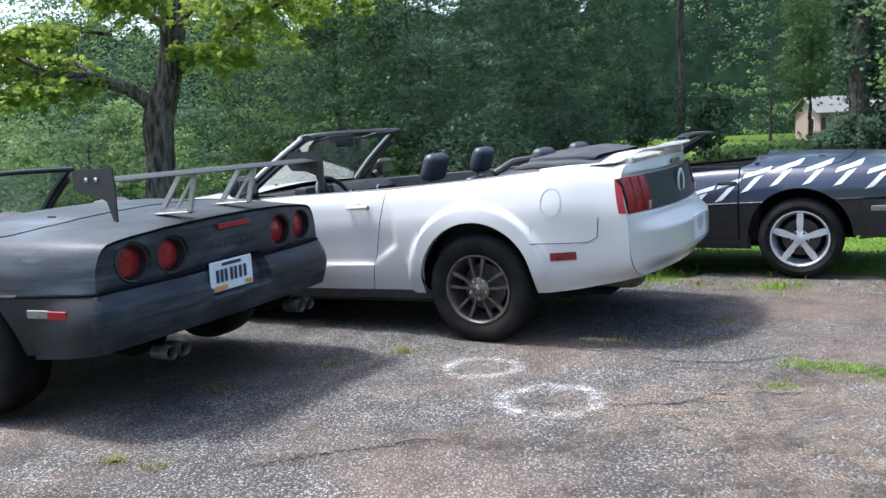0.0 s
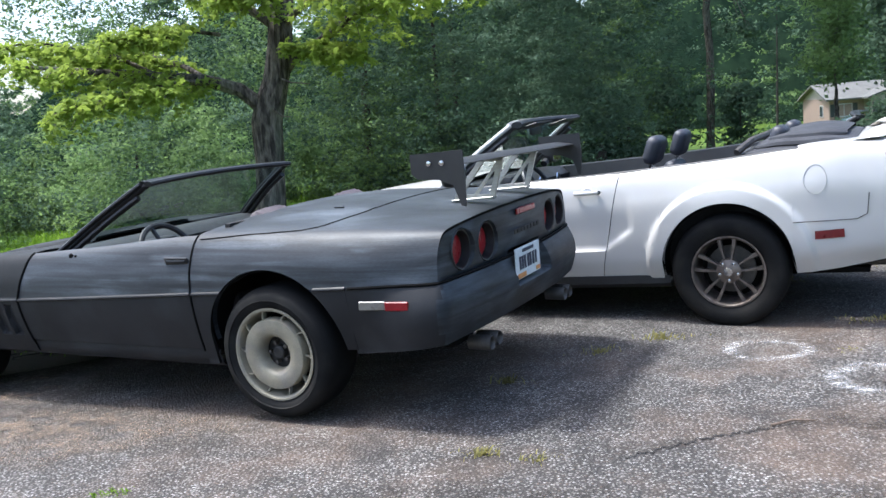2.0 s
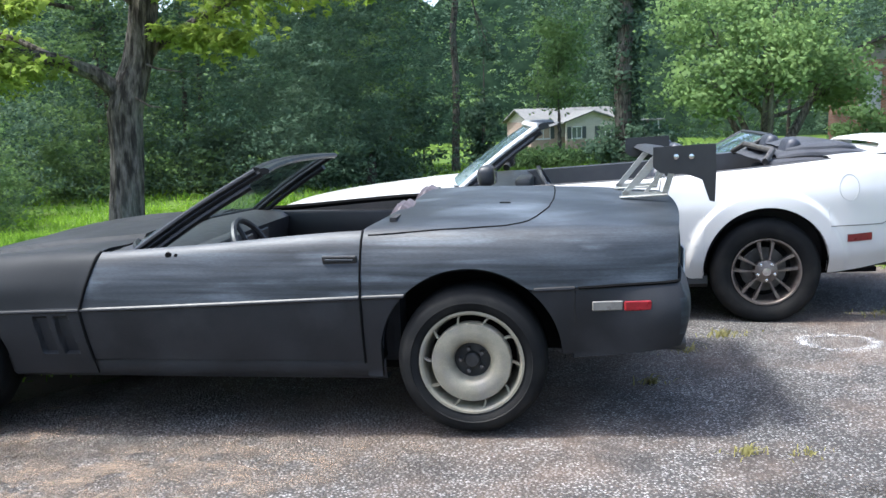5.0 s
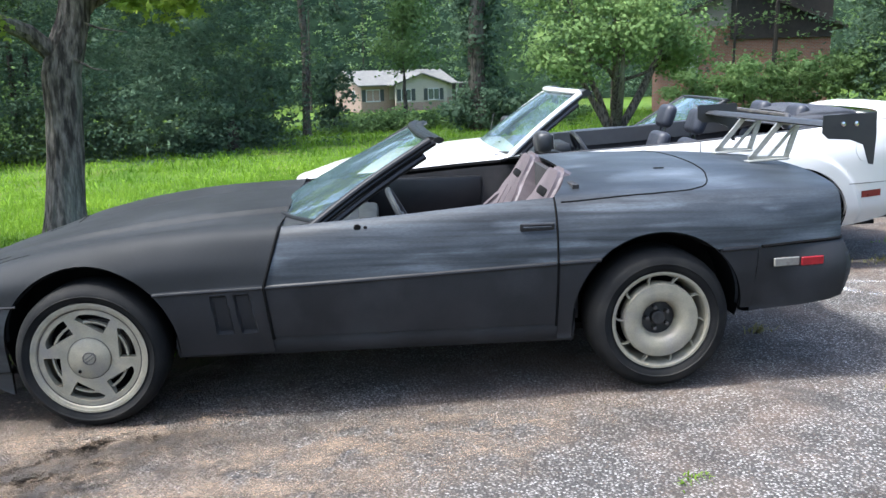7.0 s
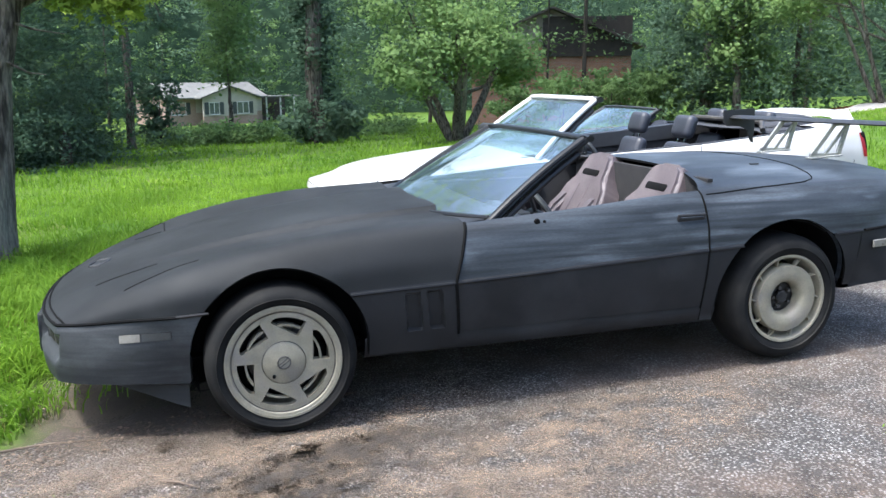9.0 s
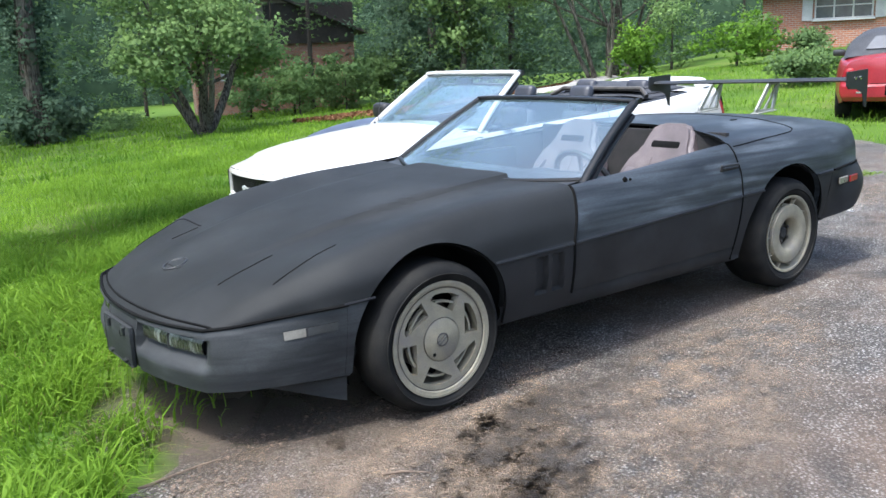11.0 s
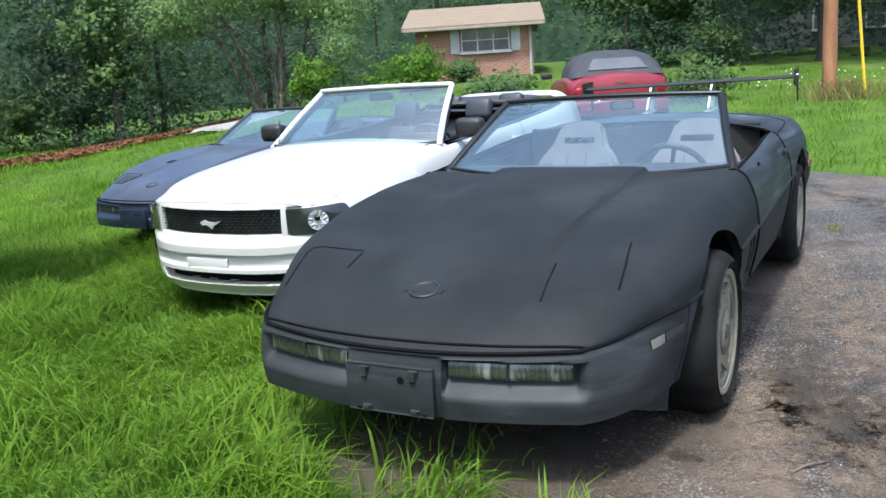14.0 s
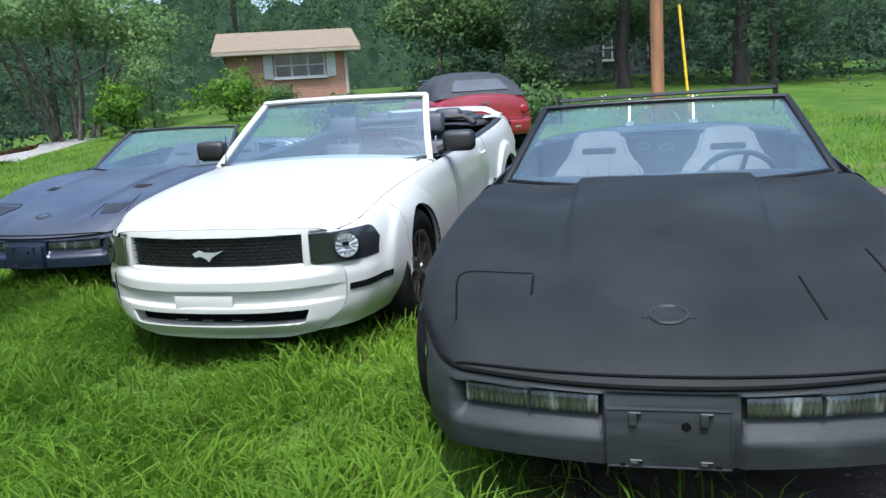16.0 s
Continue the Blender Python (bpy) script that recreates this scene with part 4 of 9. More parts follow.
    for y, z, a, b in ((-0.008, 0.364, 0.32, 0.008), (-0.008, 0.199, 0.32, 0.008), (0.151, 0.282, 0.008, 0.157), (-0.167, 0.282, 0.008, 0.157)):
        part("plate_rim", box(0.010, a, b, (3.4595, y, z), 0.004, 2), pal["bumper"], car)
    for y, z, h in ((0.083, 0.338, 0.036), (-0.10, 0.338, 0.036), (0.082, 0.213, 0.012), (-0.098, 0.213, 0.012)):
        part("clip", box(0.014, 0.022, h, (3.466, y, z), 0.003, 1), pal["bumper"], car)
        part("clip_foot", box(0.012, 0.034, 0.008, (3.466, y + 0.006, z + h / 2), 0.002, 1), "black", car)
    for y in (0.118, -0.128):
        part("slot_hole", box(0.004, 0.016, 0.009, (3.4625, y, 0.205), 0.001, 1), "gap", car)
    part("clip_hole", lathe([(0.0, 0.0), (0.013, 0.0), (0.014, -0.004)], 16, "x", (3.4635, 0.037, 0.318)), "gap", car)
    # round emblem on the nose: ring and crossed bar, as plain shapes
    ez = lambda x: float(np.interp(x, [3.0, 3.25, 3.43], [0.606, 0.54, 0.453]))
    ring = [(3.19 + 0.05 * math.cos(a), 0.052 * math.sin(a), ez(3.19 + 0.05 * math.cos(a)) + 0.004) for a in np.linspace(0, 2 * math.pi, 25)]
    em = part("emblem_ring", tube(ring, 0.006, 6, False), "black", hood, "black round nose emblem in relief")
    part("emblem_bar", box(0.028, 0.15, 0.008, (3.195, 0, ez(3.195) + 0.003), 0.003, 1, Matrix.Rotation(radians(15), 4, "Y")), pal["hood"], em)
    # tail
    def tail_dent(y, z):
        d = 0.0
        for c in (0.615, 0.40):
            d += 0.055 * float(sstep(0.094, 0.084, math.hypot(abs(y + 0.012) - c, z - 0.757)))
        d += 0.05 * float(sstep(0.20, 0.19, abs(y + 0.015)) * sstep(0.680, 0.668, z))
        return d + 0.012
    tail = body.cap("tail_panel", -0.95, pal["rear"], car, lambda y: 0.652, tail_dent, "primer tail panel with recessed round lamps", ny=260, nz=44, bulge=0.012, front=False)
    for s in (1, -1):
        for c in (0.615 - s * 0.012, 0.40 - s * 0.012):
            x = float(body.bow(-0.95, c)) + 0.012
            lamp = part("tail_lamp", lathe([(0.0, -0.012), (0.045, -0.010), (0.070, -0.002), (0.078, 0.012)], 32, "x", (x + 0.035, s * c, 0.757)), "redlens", car, "round red tail lamp sunk in a dark cup")
            lamp.data.flip_normals()
            part("lamp_bezel", lathe([(0.080, 0.045), (0.083, -0.004), (0.089, -0.006), (0.094, 0.0)], 40, "x", (x, s * c, 0.757)), "black", lamp)
    part("stop_lamp", box(0.012, 0.235, 0.030, (-0.962, -0.015, 0.850), 0.004, 1), "redlens", car, "slim red high stop lamp")
    for i in range(8):
        part("badge_bar", box(0.006, 0.032, 0.024, (-0.971, 0.147 - 0.042 * i, 0.760), 0.003, 1), "alloy_hub", car, "dark grey raised badge block")
    half = []
    for y in np.linspace(0, 0.80, 40):
        half.append((float(body.bow(-0.95, y)), y))
    for x in np.linspace(-0.93, -0.468, 40):
        y = float(body.y[0](x))
        half.append((float(body.bow(x, y)), y))
    zb = pchip([(-1.0, .385), (-.85, .36), (-.74, .345), (-.37, .30), (0, .28)])
    path = [(x, -y, float(body.z[0](x)) - 0.004, float(zb(x))) for x, y in half[::-1]] + [(x, y, float(body.z[0](x)) - 0.004, float(zb(x))) for x, y in half[1:]]
    path = resample(np.array(path), 260)
    def bump_dent(x, y, z):
        return 0.05 * float(sstep(0.22, 0.20, abs(y + 0.015)) * sstep(0.505, 0.525, z)) if x < -0.8 else 0.0
    prof = [(-0.006, 0.0), (0.004, 0.015)] + [(0.006 + (0.045 * math.sin(min(1, s / 0.45) * math.pi / 2)) - 0.11 * max(0, s - 0.5) ** 1.5, s) for s in np.linspace(0.03, 0.95, 30)] + [(-0.05, 1.0), (-0.2, 1.02)]
    def rear_prof_dent(x, y, z):
        if x > -0.86:
            zt = float(body.z[0](x))
            k = float(np.clip((zt - z) / (zt - 0.35), 0, 1)) ** 1.6
            return (float(body.y[0](x)) - 0.82) * k * float(sstep(-0.80, -0.50, np.float64(x)))
        return bump_dent(x, y, z)
    rb = sweep("rear_bumper", path, prof, pal.get("tail", pal["bumper"]), car, "dull dark grey rear bumper with smeared primer", rear_prof_dent, gain=lambda x: 0.06 + 0.94 * float(sstep(-0.47, -0.86, np.float64(x))))
    rb.data.materials.append(M[pal["low"]])
    for f in rb.data.polygons:
        f.material_index = int(f.center.x > -0.90)
    part("tail_seam", tube([(x - 0.004, y * 1.006, z + 0.002) for x, y, z, b in path[::3]], 0.007, 6), "gap", car)
    if pal.get("plate"):
        pl = part("number_plate", box(0.008, 0.305, 0.152, (-0.990, 0.065, 0.607), 0.003, 1), "plate", car, "white number plate with dark bars and an orange print")
        for i, y in enumerate((0.105, 0.075, 0.045, 0.005, -0.025, -0.06, -0.095)):
            part("plate_bar", box(0.003, 0.022, 0.065, (-0.9955, y + 0.065, 0.608), 0.001, 1), "ink", pl)
        part("plate_bar", box(0.003, 0.14, 0.016, (-0.9955, 0.065, 0.664), 0.001, 1), "ink", pl)
        part("plate_print", box(0.003, 0.10, 0.024, (-0.9955, 0.155, 0.548), 0.001, 1), "orange", pl)
        part("plate_print", box(0.003, 0.05, 0.02, (-0.9955, -0.05, 0.548), 0.001, 1), "orange", pl)
    for s in (1, -1):
        for x, c, w in ((-0.597, "amberlens", 0.125), (-0.718, "redlens", 0.11)):
            y = float(body.y[0](x)) + 0.012
            dy = float(body.y[0](x + 0.05) - body.y[0](x - 0.05)) / 0.1
            part("side_marker", box(w, 0.010, 0.04, (x, s * (y - 0.004 + 0.03 * float(sstep(-0.47, -0.86, np.float64(x)))), 0.562), 0.004, 1, Matrix.Rotation(s * math.atan(dy), 4, "Z")), c, car, "red side marker lamp" if c == "redlens_dark" else "pale side marker lamp")
        for d in (0.0, 0.085):
            ex = part("exhaust_tip", lathe([(0.026, 0.10), (0.034, 0.10), (0.036, 0.0), (0.032, -0.012), (0.028, -0.006), (0.026, 0.08)], 24, "x", (-0.95, s * (0.45 + d) - 0.055, 0.300)), "alloy_dark", car, "round dull metal exhaust tip")
            ex.data.flip_normals()
            part("pipe_dark", lathe([(0.0, 0.0), (0.027, 0.0)], 16, "x", (-0.92, s * (0.45 + d) - 0.055, 0.300)), "gap", ex)
        # near-black silencers carry the shade below the bumper in their colour
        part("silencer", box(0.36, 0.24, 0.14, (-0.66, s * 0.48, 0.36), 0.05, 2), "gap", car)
    # lid of the stowed roof, with its curved seam
    def top_z(x, y):
        sec = body.section(x, 0, None, arch=False)
        return float(np.interp(-abs(y), -sec[14:, 1], sec[14:, 2]))
    for s in (1, -1):
        ln = [(0.40, 0.80), (0.2, 0.80), (0.0, 0.795), (-0.18, 0.775), (-0.27, 0.735), (-0.31, 0.66), (-0.36, 0.50), (-0.38, 0.30), (-0.385, 0.0)]
        q = resample(np.array(ln), 40)
        part("lid_seam", tube([(x, s * y, top_z(x, y) + 0.001) for x, y in q], 0.0032, 6), "gap", deck, "curved dark seam of the roof cover")
    part("deck_latch", box(0.05, 0.012, 0.006, (-0.16, 0.42, top_z(-0.16, 0.42) + 0.004)), "black", deck)
    # cockpit
    tub = [[(x, 0.74, float(body.z[2](x)) - 0.03), (x, 0.70, 0.45), (x, 0.66, 0.26), (x, 0, 0.25), (x, -0.66, 0.26), (x, -0.70, 0.45), (x, -0.74, float(body.z[2](x)) - 0.03)] for x in np.linspace(0.30, 1.7, 12)]
    me = skin("cockpit_tub", tub)
    me.flip_normals()
    part("cockpit_tub", me, "carpet", car)
    part("rear_bulkhead", box(0.03, 1.4, 0.62, (0.31, 0, 0.60)), "carpet", car)
    part("console", box(0.85, 0.24, 0.30, (0.95, 0, 0.42), 0.04, 2), "black", car)
    rows = []
    for y in np.linspace(-0.73, 0.73, 20):
        b = 0.03 * (1 - (y / 0.73) ** 2)
        rows.append([(1.72, y, 0.765), (1.45 + b, y, 0.79), (1.30 + b, y, 0.785), (1.24 + b, y, 0.75), (1.26 + b, y, 0.62), (1.34, y, 0.5)])
    me = skin("dashboard", rows)
    if me.polygons[2].normal.z < 0:
        me.flip_normals()
    dash = part("dashboard", me, "black", car)
    part("binnacle", box(0.10, 0.42, 0.12, (1.245, 0.36, 0.72), 0.025, 2), "black", dash)
    for y in (-0.30, -0.05, 0.16):
        part("dash_vent", box(0.012, 0.15, 0.06, (1.262, y, 0.70), 0.006, 1), "alloy_dark", dash)
    for s in (1, -1):
        part("door_card", box(0.85, 0.05, 0.24, (0.98, s * 0.735, 0.66), 0.02, 2), "strip", car)
        sport_seat(car, (0.765, s * 0.36, 0.225), interior)
    steering_wheel(car, (1.06, 0.36, 0.70))
    at = screen(car, (1.47, 0.725, 0.79), (0.955, 0.585, 1.118), pal["frame"], 0.24, 0.05, pr=0.020, header=0.022, lining="strip")
    for u, v in ((0.02, 0.42), (-0.14, 0.44)) if wing else ():
        c = at(u, v)
        ring = [c + Vector((-0.010 + 0.026 * math.sin(a) * -0.85, 0.031 * math.cos(a), 0.026 * math.sin(a) * 0.5)) for a in np.linspace(0, 2 * math.pi, 21)]
        part("suction_cup", tube(ring, 0.0026, 6, False), "trim_clear", car, "clear rubber suction cup stuck on the windscreen")
    if wing:
        wn_ = new("rear_wing")
        wn_.parent = car
        prof = [(0.10, 0.0), (0.07, 0.016), (0.0, 0.018), (-0.10, 0.006), (-0.115, 0.0), (-0.10, -0.004), (0.0, 0.0), (0.08, -0.008)]
        rows = [[(-0.905 + u * 0.75, y, 1.128 + 0.014 * y + v) for u, v in prof] for y in np.linspace(-0.71, 0.76, 12)]
        me = skin("wing_blade", rows, True)
        me.flip_normals()
        part("wing_blade", me, "black", wn_, "long dark wing blade")
        for s in (1, -1):
            out = [(0.12, 0.05), (-0.125, 0.06), (-0.13, -0.05), (-0.125, -0.175), (-0.105, -0.17), (-0.075, -0.085), (-0.01, -0.06), (0.09, -0.055), (0.12, -0.03)]
            b = slab(out, 0.008, pose(-0.905, 0.765 if s > 0 else -0.715, 1.130 + s * 0.011))
            ep = part("end_plate", b, "black", wn_, "black wing end plate with a hooked tail", smooth=False)
            for u in (0.02, -0.04):
                part("bolt", lathe([(0.0, s * 0.008), (0.011, s * 0.006), (0.012, 0)], 12, at=(-0.895 + u, 0.77 if s > 0 else -0.72, 1.140 + s * 0.011)), "chrome", ep)
            st = new("wing_stand")
            st.parent = wn_
            y = s * 0.215
            part("stand_foot", box(0.22, 0.055, 0.008, (-0.80, y, 0.936), 0.002, 1, Matrix.Rotation(radians(3), 4, "Y")), "brushed", st)
            for a, b2, r in (((-0.71, 0.94), (-0.865, 1.13), 0.013), ((-0.895, 0.935), (-0.955, 1.13), 0.013), ((-0.80, 0.94), (-0.935, 1.10), 0.008), ((-0.70, 0.946), (-0.905, 0.942), 0.011), ((-0.85, 1.122), (-0.965, 1.122), 0.012)):
                d = (Vector((b2[0] - a[0], b2[1] - a[1]))).normalized()
                out = [(a[0] - d.y * r, a[1] + d.x * r), (a[0] + d.y * r, a[1] - d.x * r), (b2[0] + d.y * r, b2[1] - d.x * r), (b2[0] - d.y * r, b2[1] + d.x * r)]
                part("stand_bar", slab(out, 0.014 if r > 0.01 else 0.010, pose(0, y, 0)), "brushed", st, smooth=False)
    return car, body


# ---- white four-seat convertible ----
PONY = [
    [(3.53, .52, .20), (3.515, .57, .20), (3.49, .62, .20), (3.45, .66, .20), (3.35, .71, .205), (3.06, .79, .23), (2.70, .82, .23), (2.0, .82, .235), (.5, .82, .235), (0, .83, .235), (-.5, .81, .25), (-.9, .73, .29), (-1.07, .67, .32)],
    [(3.53, .64, .33), (3.515, .70, .33), (3.49, .735, .332), (3.45, .77, .335), (3.38, .80, .338), (3.25, .835, .345), (3.06, .87, .36), (2.70, .885, .36), (2.0, .86, .36), (.6, .86, .36), (0, .89, .375), (-.5, .875, .39), (-1.07, .77, .40)],
    [(3.53, .66, .47), (3.515, .72, .472), (3.49, .755, .474), (3.45, .79, .48), (3.38, .82, .495), (3.25, .85, .53), (3.06, .868, .54), (2.70, .89, .55), (2.0, .872, .55), (.8, .868, .56), (.45, .88, .57), (0, .90, .58), (-.5, .88, .61), (-1.07, .79, .60)],
    [(3.53, .65, .62), (3.515, .705, .621), (3.49, .74, .625), (3.45, .77, .632), (3.38, .795, .645), (3.25, .82, .69), (2.70, .865, .71), (2.0, .855, .72), (.8, .86, .73), (.3, .875, .75), (0, .88, .77), (-.5, .865, .80), (-1.07, .78, .79)],
    [(3.53, .60, .712), (3.515, .645, .714), (3.49, .67, .718), (3.45, .695, .727), (3.38, .715, .74), (3.25, .745, .78), (2.70, .77, .835), (2.0, .79, .872), (1.5, .80, .885), (.8, .80, .90), (0, .80, .935), (-.5, .78, .965), (-1.07, .71, .955)],
    [(3.53, .46, .738), (3.35, .52, .77), (3.25, .53, .81), (2.70, .55, .87), (2.0, .57, .912), (1.5, .58, .92), (.3, .60, .925), (-.3, .58, .965), (-.6, .56, .985), (-1.07, .52, .975)],
    [(3.53, 0, .752), (3.25, 0, .83), (2.70, 0, .895), (2.0, 0, .938), (1.5, 0, .94), (-.3, 0, .98), (-.6, 0, .995), (-1.07, 0, .985)],
]
PONY_ARCHES = [(2.70, 0.345, 0.375), (0.0, 0.305, 0.385)]


class PonyBody(Body):
    """Adds the swollen brows over the wheels and the scooped flank."""

    def shear(self, x, z):
        return -0.24 * (z - 0.62) * np.exp(-((x - 0.70) / 0.2) ** 2) + 0.22 * np.maximum(0, z - 0.66) * sstep(-0.6, -1.07, x)

    def section(self, x, lo=0, hi=None, arch=True, n=12):
        p = super().section(x, lo, hi, arch, n)
        for cx, cz, r in self.arches:
            d = np.hypot(p[:, 0] - cx, p[:, 2] - cz)
            up = sstep(cz - 0.25, cz + 0.1, p[:, 2])
            p[:, 1] += np.where(p[:, 2] < 0.86, (0.030 if cx < 1 else 0.022) * up * sstep(r + 0.12, r + 0.085, d), 0)
        # the bumper stands proud of the wing's end
        p[:, 1] += 0.022 * sstep(3.12, 3.42, p[:, 0]) * sstep(0.53, 0.48, p[:, 2]) * sstep(0.22, 0.30, p[:, 2])
        # flank: a clean hollow along the door that ends in a curved edge before the rear wheel
        k = 0.56 + 0.17 * sstep(0.57, 0.43, p[:, 2])
        p[:, 1] -= 0.017 * sstep(k, k + 0.03, p[:, 0]) * sstep(0.42, 0.445, p[:, 2]) * sstep(0.82, 0.52, p[:, 2]) * sstep(2.1, 1.0, p[:, 0])
        return p


def pony_car(m):
    car = thing("convertible_car", m, "white two-door convertible with its roof folded, parked on the drive", "car", "parked cars")
    body = PonyBody(PONY, PONY_ARCHES, (2.6, 3.53, 0.17), (-0.3, -1.07, 0.10))
    inner = [resample(body.section(x, 0, 4, n=6), 12) - np.array((0, 0.035, 0.012)) for x in np.linspace(-0.95, 3.4, 44)]

    def tail_x(y, z):
        return float(body.bow(-1.07, y)) + float(body.shear(np.float64(-1.07), z))
    for s in (1, -1):
        rows = [p if s > 0 else (p * np.array((1, -1, 1)))[::-1] for p in inner]
        part("inner_panel", skin("inner_panel", rows), "gap", car)
        fw = body.panel("front_wing", 1.705, 3.075, 0, 4, "white", car, side=s, n=44, step=0.03)
        dr = body.panel("door", 0.705, 1.70, 0, 4, "white", car, "white door with a long handle and a low crease", side=s, n=44, step=0.02, solid=0.02)
        rq = body.panel("rear_wing", -1.07, 0.70, 0, 4, "white", car, "white rear wing with a swollen wheel brow", side=s, n=52, step=0.02)
        fb = body.panel("front_bumper_side", 3.08, 3.53, 0, 4, "white", car, side=s, n=44, step=0.03)
        sec = body.section(0.83, 0, 4)
        hy = float(np.interp(0.80, sec[:, 2], sec[:, 1]))
        part("handle_cup", lathe([(0.0, s * 0.001), (0.036, s * 0.003), (0.045, s * -0.004)], 20, at=(0.845, s * hy, 0.795)), "white_dull", dr)
        h = tube([(0.925, s * (hy + 0.012), 0.800), (0.90, s * (hy + 0.03), 0.802), (0.80, s * (hy + 0.03), 0.802), (0.775, s * (hy + 0.012), 0.800)], 0.014, 8)
        part("door_handle", h, "white", dr, "white pull handle")
        part("key_lock", lathe([(0.0, s * 0.004), (0.012, s * 0.003), (0.013, 0)], 12, at=(0.765, s * (hy + 0.012), 0.80)), "chrome", dr)
        # mirror
        mr = new("wing_mirror")
        mr.parent = car
        part("mirror_shell", box(0.11, 0.22, 0.14, (1.76, s * 0.915, 0.985), 0.042, 3), "black", mr, "black plastic mirror shell")
        part("mirror_foot", tube([(1.77, s * 0.77, 0.92), (1.76, s * 0.85, 0.955)], 0.03, 8), "black", mr)
        part("mirror_glass", box(0.006, 0.175, 0.10, (1.703, s * 0.915, 0.985), 0.002, 1), "chrome", mr)
        # side marker lamps and the dark slot in the bumper corner
        for nm, x0, x1, z0, z1, c, lb in (("side_marker", -0.735, -0.525, lambda x: 0.450 - 0.02 * (x + 0.66), lambda x: 0.497 - 0.02 * (x + 0.66), "redlens_dark", "slim red side marker"),
                                          ("bumper_slot", 3.36, 3.528, lambda x: 0.402 - 0.12 * (x - 3.5), lambda x: 0.434 - 0.12 * (x - 3.5), "gap", "dark slot in the bumper corner")):
            part(nm, skin(nm, body.strip(x0, x1, z0, z1, s, 0.006)), c, car, lb, solid=0.004)
        wheel(car, (2.70, s * 0.875, 0.352), s, 0.345, 0.220, 0.23, "five_pair", "bronze")
        wheel(car, (0.0, s * 0.885, 0.272), s, 0.345, 0.220, 0.23, "five_pair", "bronze")
        rows = [[(x, 0.70, 0.16), (x, 0.80, 0.17), (x, 0.835, 0.20), (x, 0.832, 0.25), (x, 0.80, 0.26)] for x in np.linspace(0.36, 2.27, 20)]
        rows = [np.array(r) if s > 0 else (np.array(r) * np.array((1, -1, 1)))[::-1] for r in rows]
        part("sill", skin("sill", rows), "black", car, "matt black lower sill")
        # lamps at the front
        secs = [body.section(x, 0, 5, arch=False) for x in np.linspace(3.53, 3.15, 60)]

        def surf_x(y, z):
            """Where the nose's skin lies at a given side distance and height."""
            x = 3.15
            for sec, at_x in zip(secs, np.linspace(3.53, 3.15, 60)):
                if float(np.interp(z, sec[:, 2], sec[:, 1])) >= y:
                    x = at_x
                    break
            return float(body.bow(x, y)) + 0.018 * max(0.0, 1 - (y / 0.76) ** 10)
        rows = []
        for y in np.linspace(0.528, 0.800, 26):
            e = float(sstep(0.735, 0.815, y))
            hi, lo = 0.706 - 0.085 * e ** 2, 0.548 + 0.008 * e ** 2 + 0.012 * float(sstep(0.555, 0.528, y))
            k = float(sstep(0.62, 0.76, y))
            rows.append([(surf_x(y, z) + 0.006, s * (y + 0.005 * k), z) for z in np.linspace(lo, hi, 7)])
        back = [[(p[0] - 0.004, p[1] - s * 0.002, p[2]) for p in r] for r in rows]
        me = skin("headlamp", back)
        if me.polygons[8].normal.x < 0:
            me.flip_normals()
        hl = part("headlamp", me, "black" if s > 0 else "foglens", car, "dark headlamp unit with a round bright reflector" if s > 0 else "headlamp unit with a yellowed cloudy cover")
        me = skin("lamp_cover", rows)
        if me.polygons[8].normal.x < 0:
            me.flip_normals()
        part("lamp_cover", me, "lampglass", hl).visible_shadow = False
        turn = pose(surf_x(0.69, 0.628) + 0.004, s * 0.690, 0.630, 0, 0, s * 38)
        part("reflector_ring", lathe([(0.060, 0.004), (0.064, 0.008), (0.070, 0.004), (0.072, -0.006)], 28, "x"), "black", hl).data.transform(turn)
        fv, ff = [(0.002, 0, 0)], []
        for i in range(28):
            a = 2 * math.pi * i / 28
            fv += [(0.003 * (i % 2) + d, r * math.cos(a), r * math.sin(a)) for r, d in ((0.020, 0.000), (0.038, 0.004), (0.061, 0.006))]
        for i in range(28):
            p, q = 1 + 3 * i, 1 + 3 * ((i + 1) % 28)
            ff += [(0, p, q), (p, p + 1, q + 1, q), (p + 1, p + 2, q + 2, q + 1)]
        rf = raw("reflector", fv, ff)
        rf.transform(turn)
        rfo = part("reflector", rf, "silver" if s > 0 else "alloy_dark", hl, "faceted bright reflector", smooth=False)
        for z_ in (-0.030, 0.0, 0.030):
            part("lens_rib", box(0.003, 2 * math.sqrt(0.056 ** 2 - z_ * z_), 0.0025, (0.010, 0, z_), 0, 1, turn), "alloy_dark", rfo)
        part("bulb_shield", box(0.012, 0.034, 0.016, (0.007, 0, 0.010), 0.004, 1, turn), "gap", rfo)
        # tail lamp: three upright bars
        rows = []
        for y in np.linspace(0.54, 0.775, 14):
            rows.append([(tail_x(y, z) - 0.012 - d, s * y, z) for z, d in ((0.70, -0.004), (0.78, 0.008), (0.86, 0.006), (0.905, -0.002))])
        me = skin("tail_lamp", rows)
        if me.polygons[8].normal.x > 0:
            me.flip_normals()
        tl = part("tail_lamp", me, "redlens", car, "large upright red tail lamp", solid=0.03)
        for y in (0.615, 0.695):
            part("lamp_bar", tube([(tail_x(y, z) - 0.020, s * y, z) for z in (0.705, 0.80, 0.90)], 0.005, 6), "redlens_dark", tl)
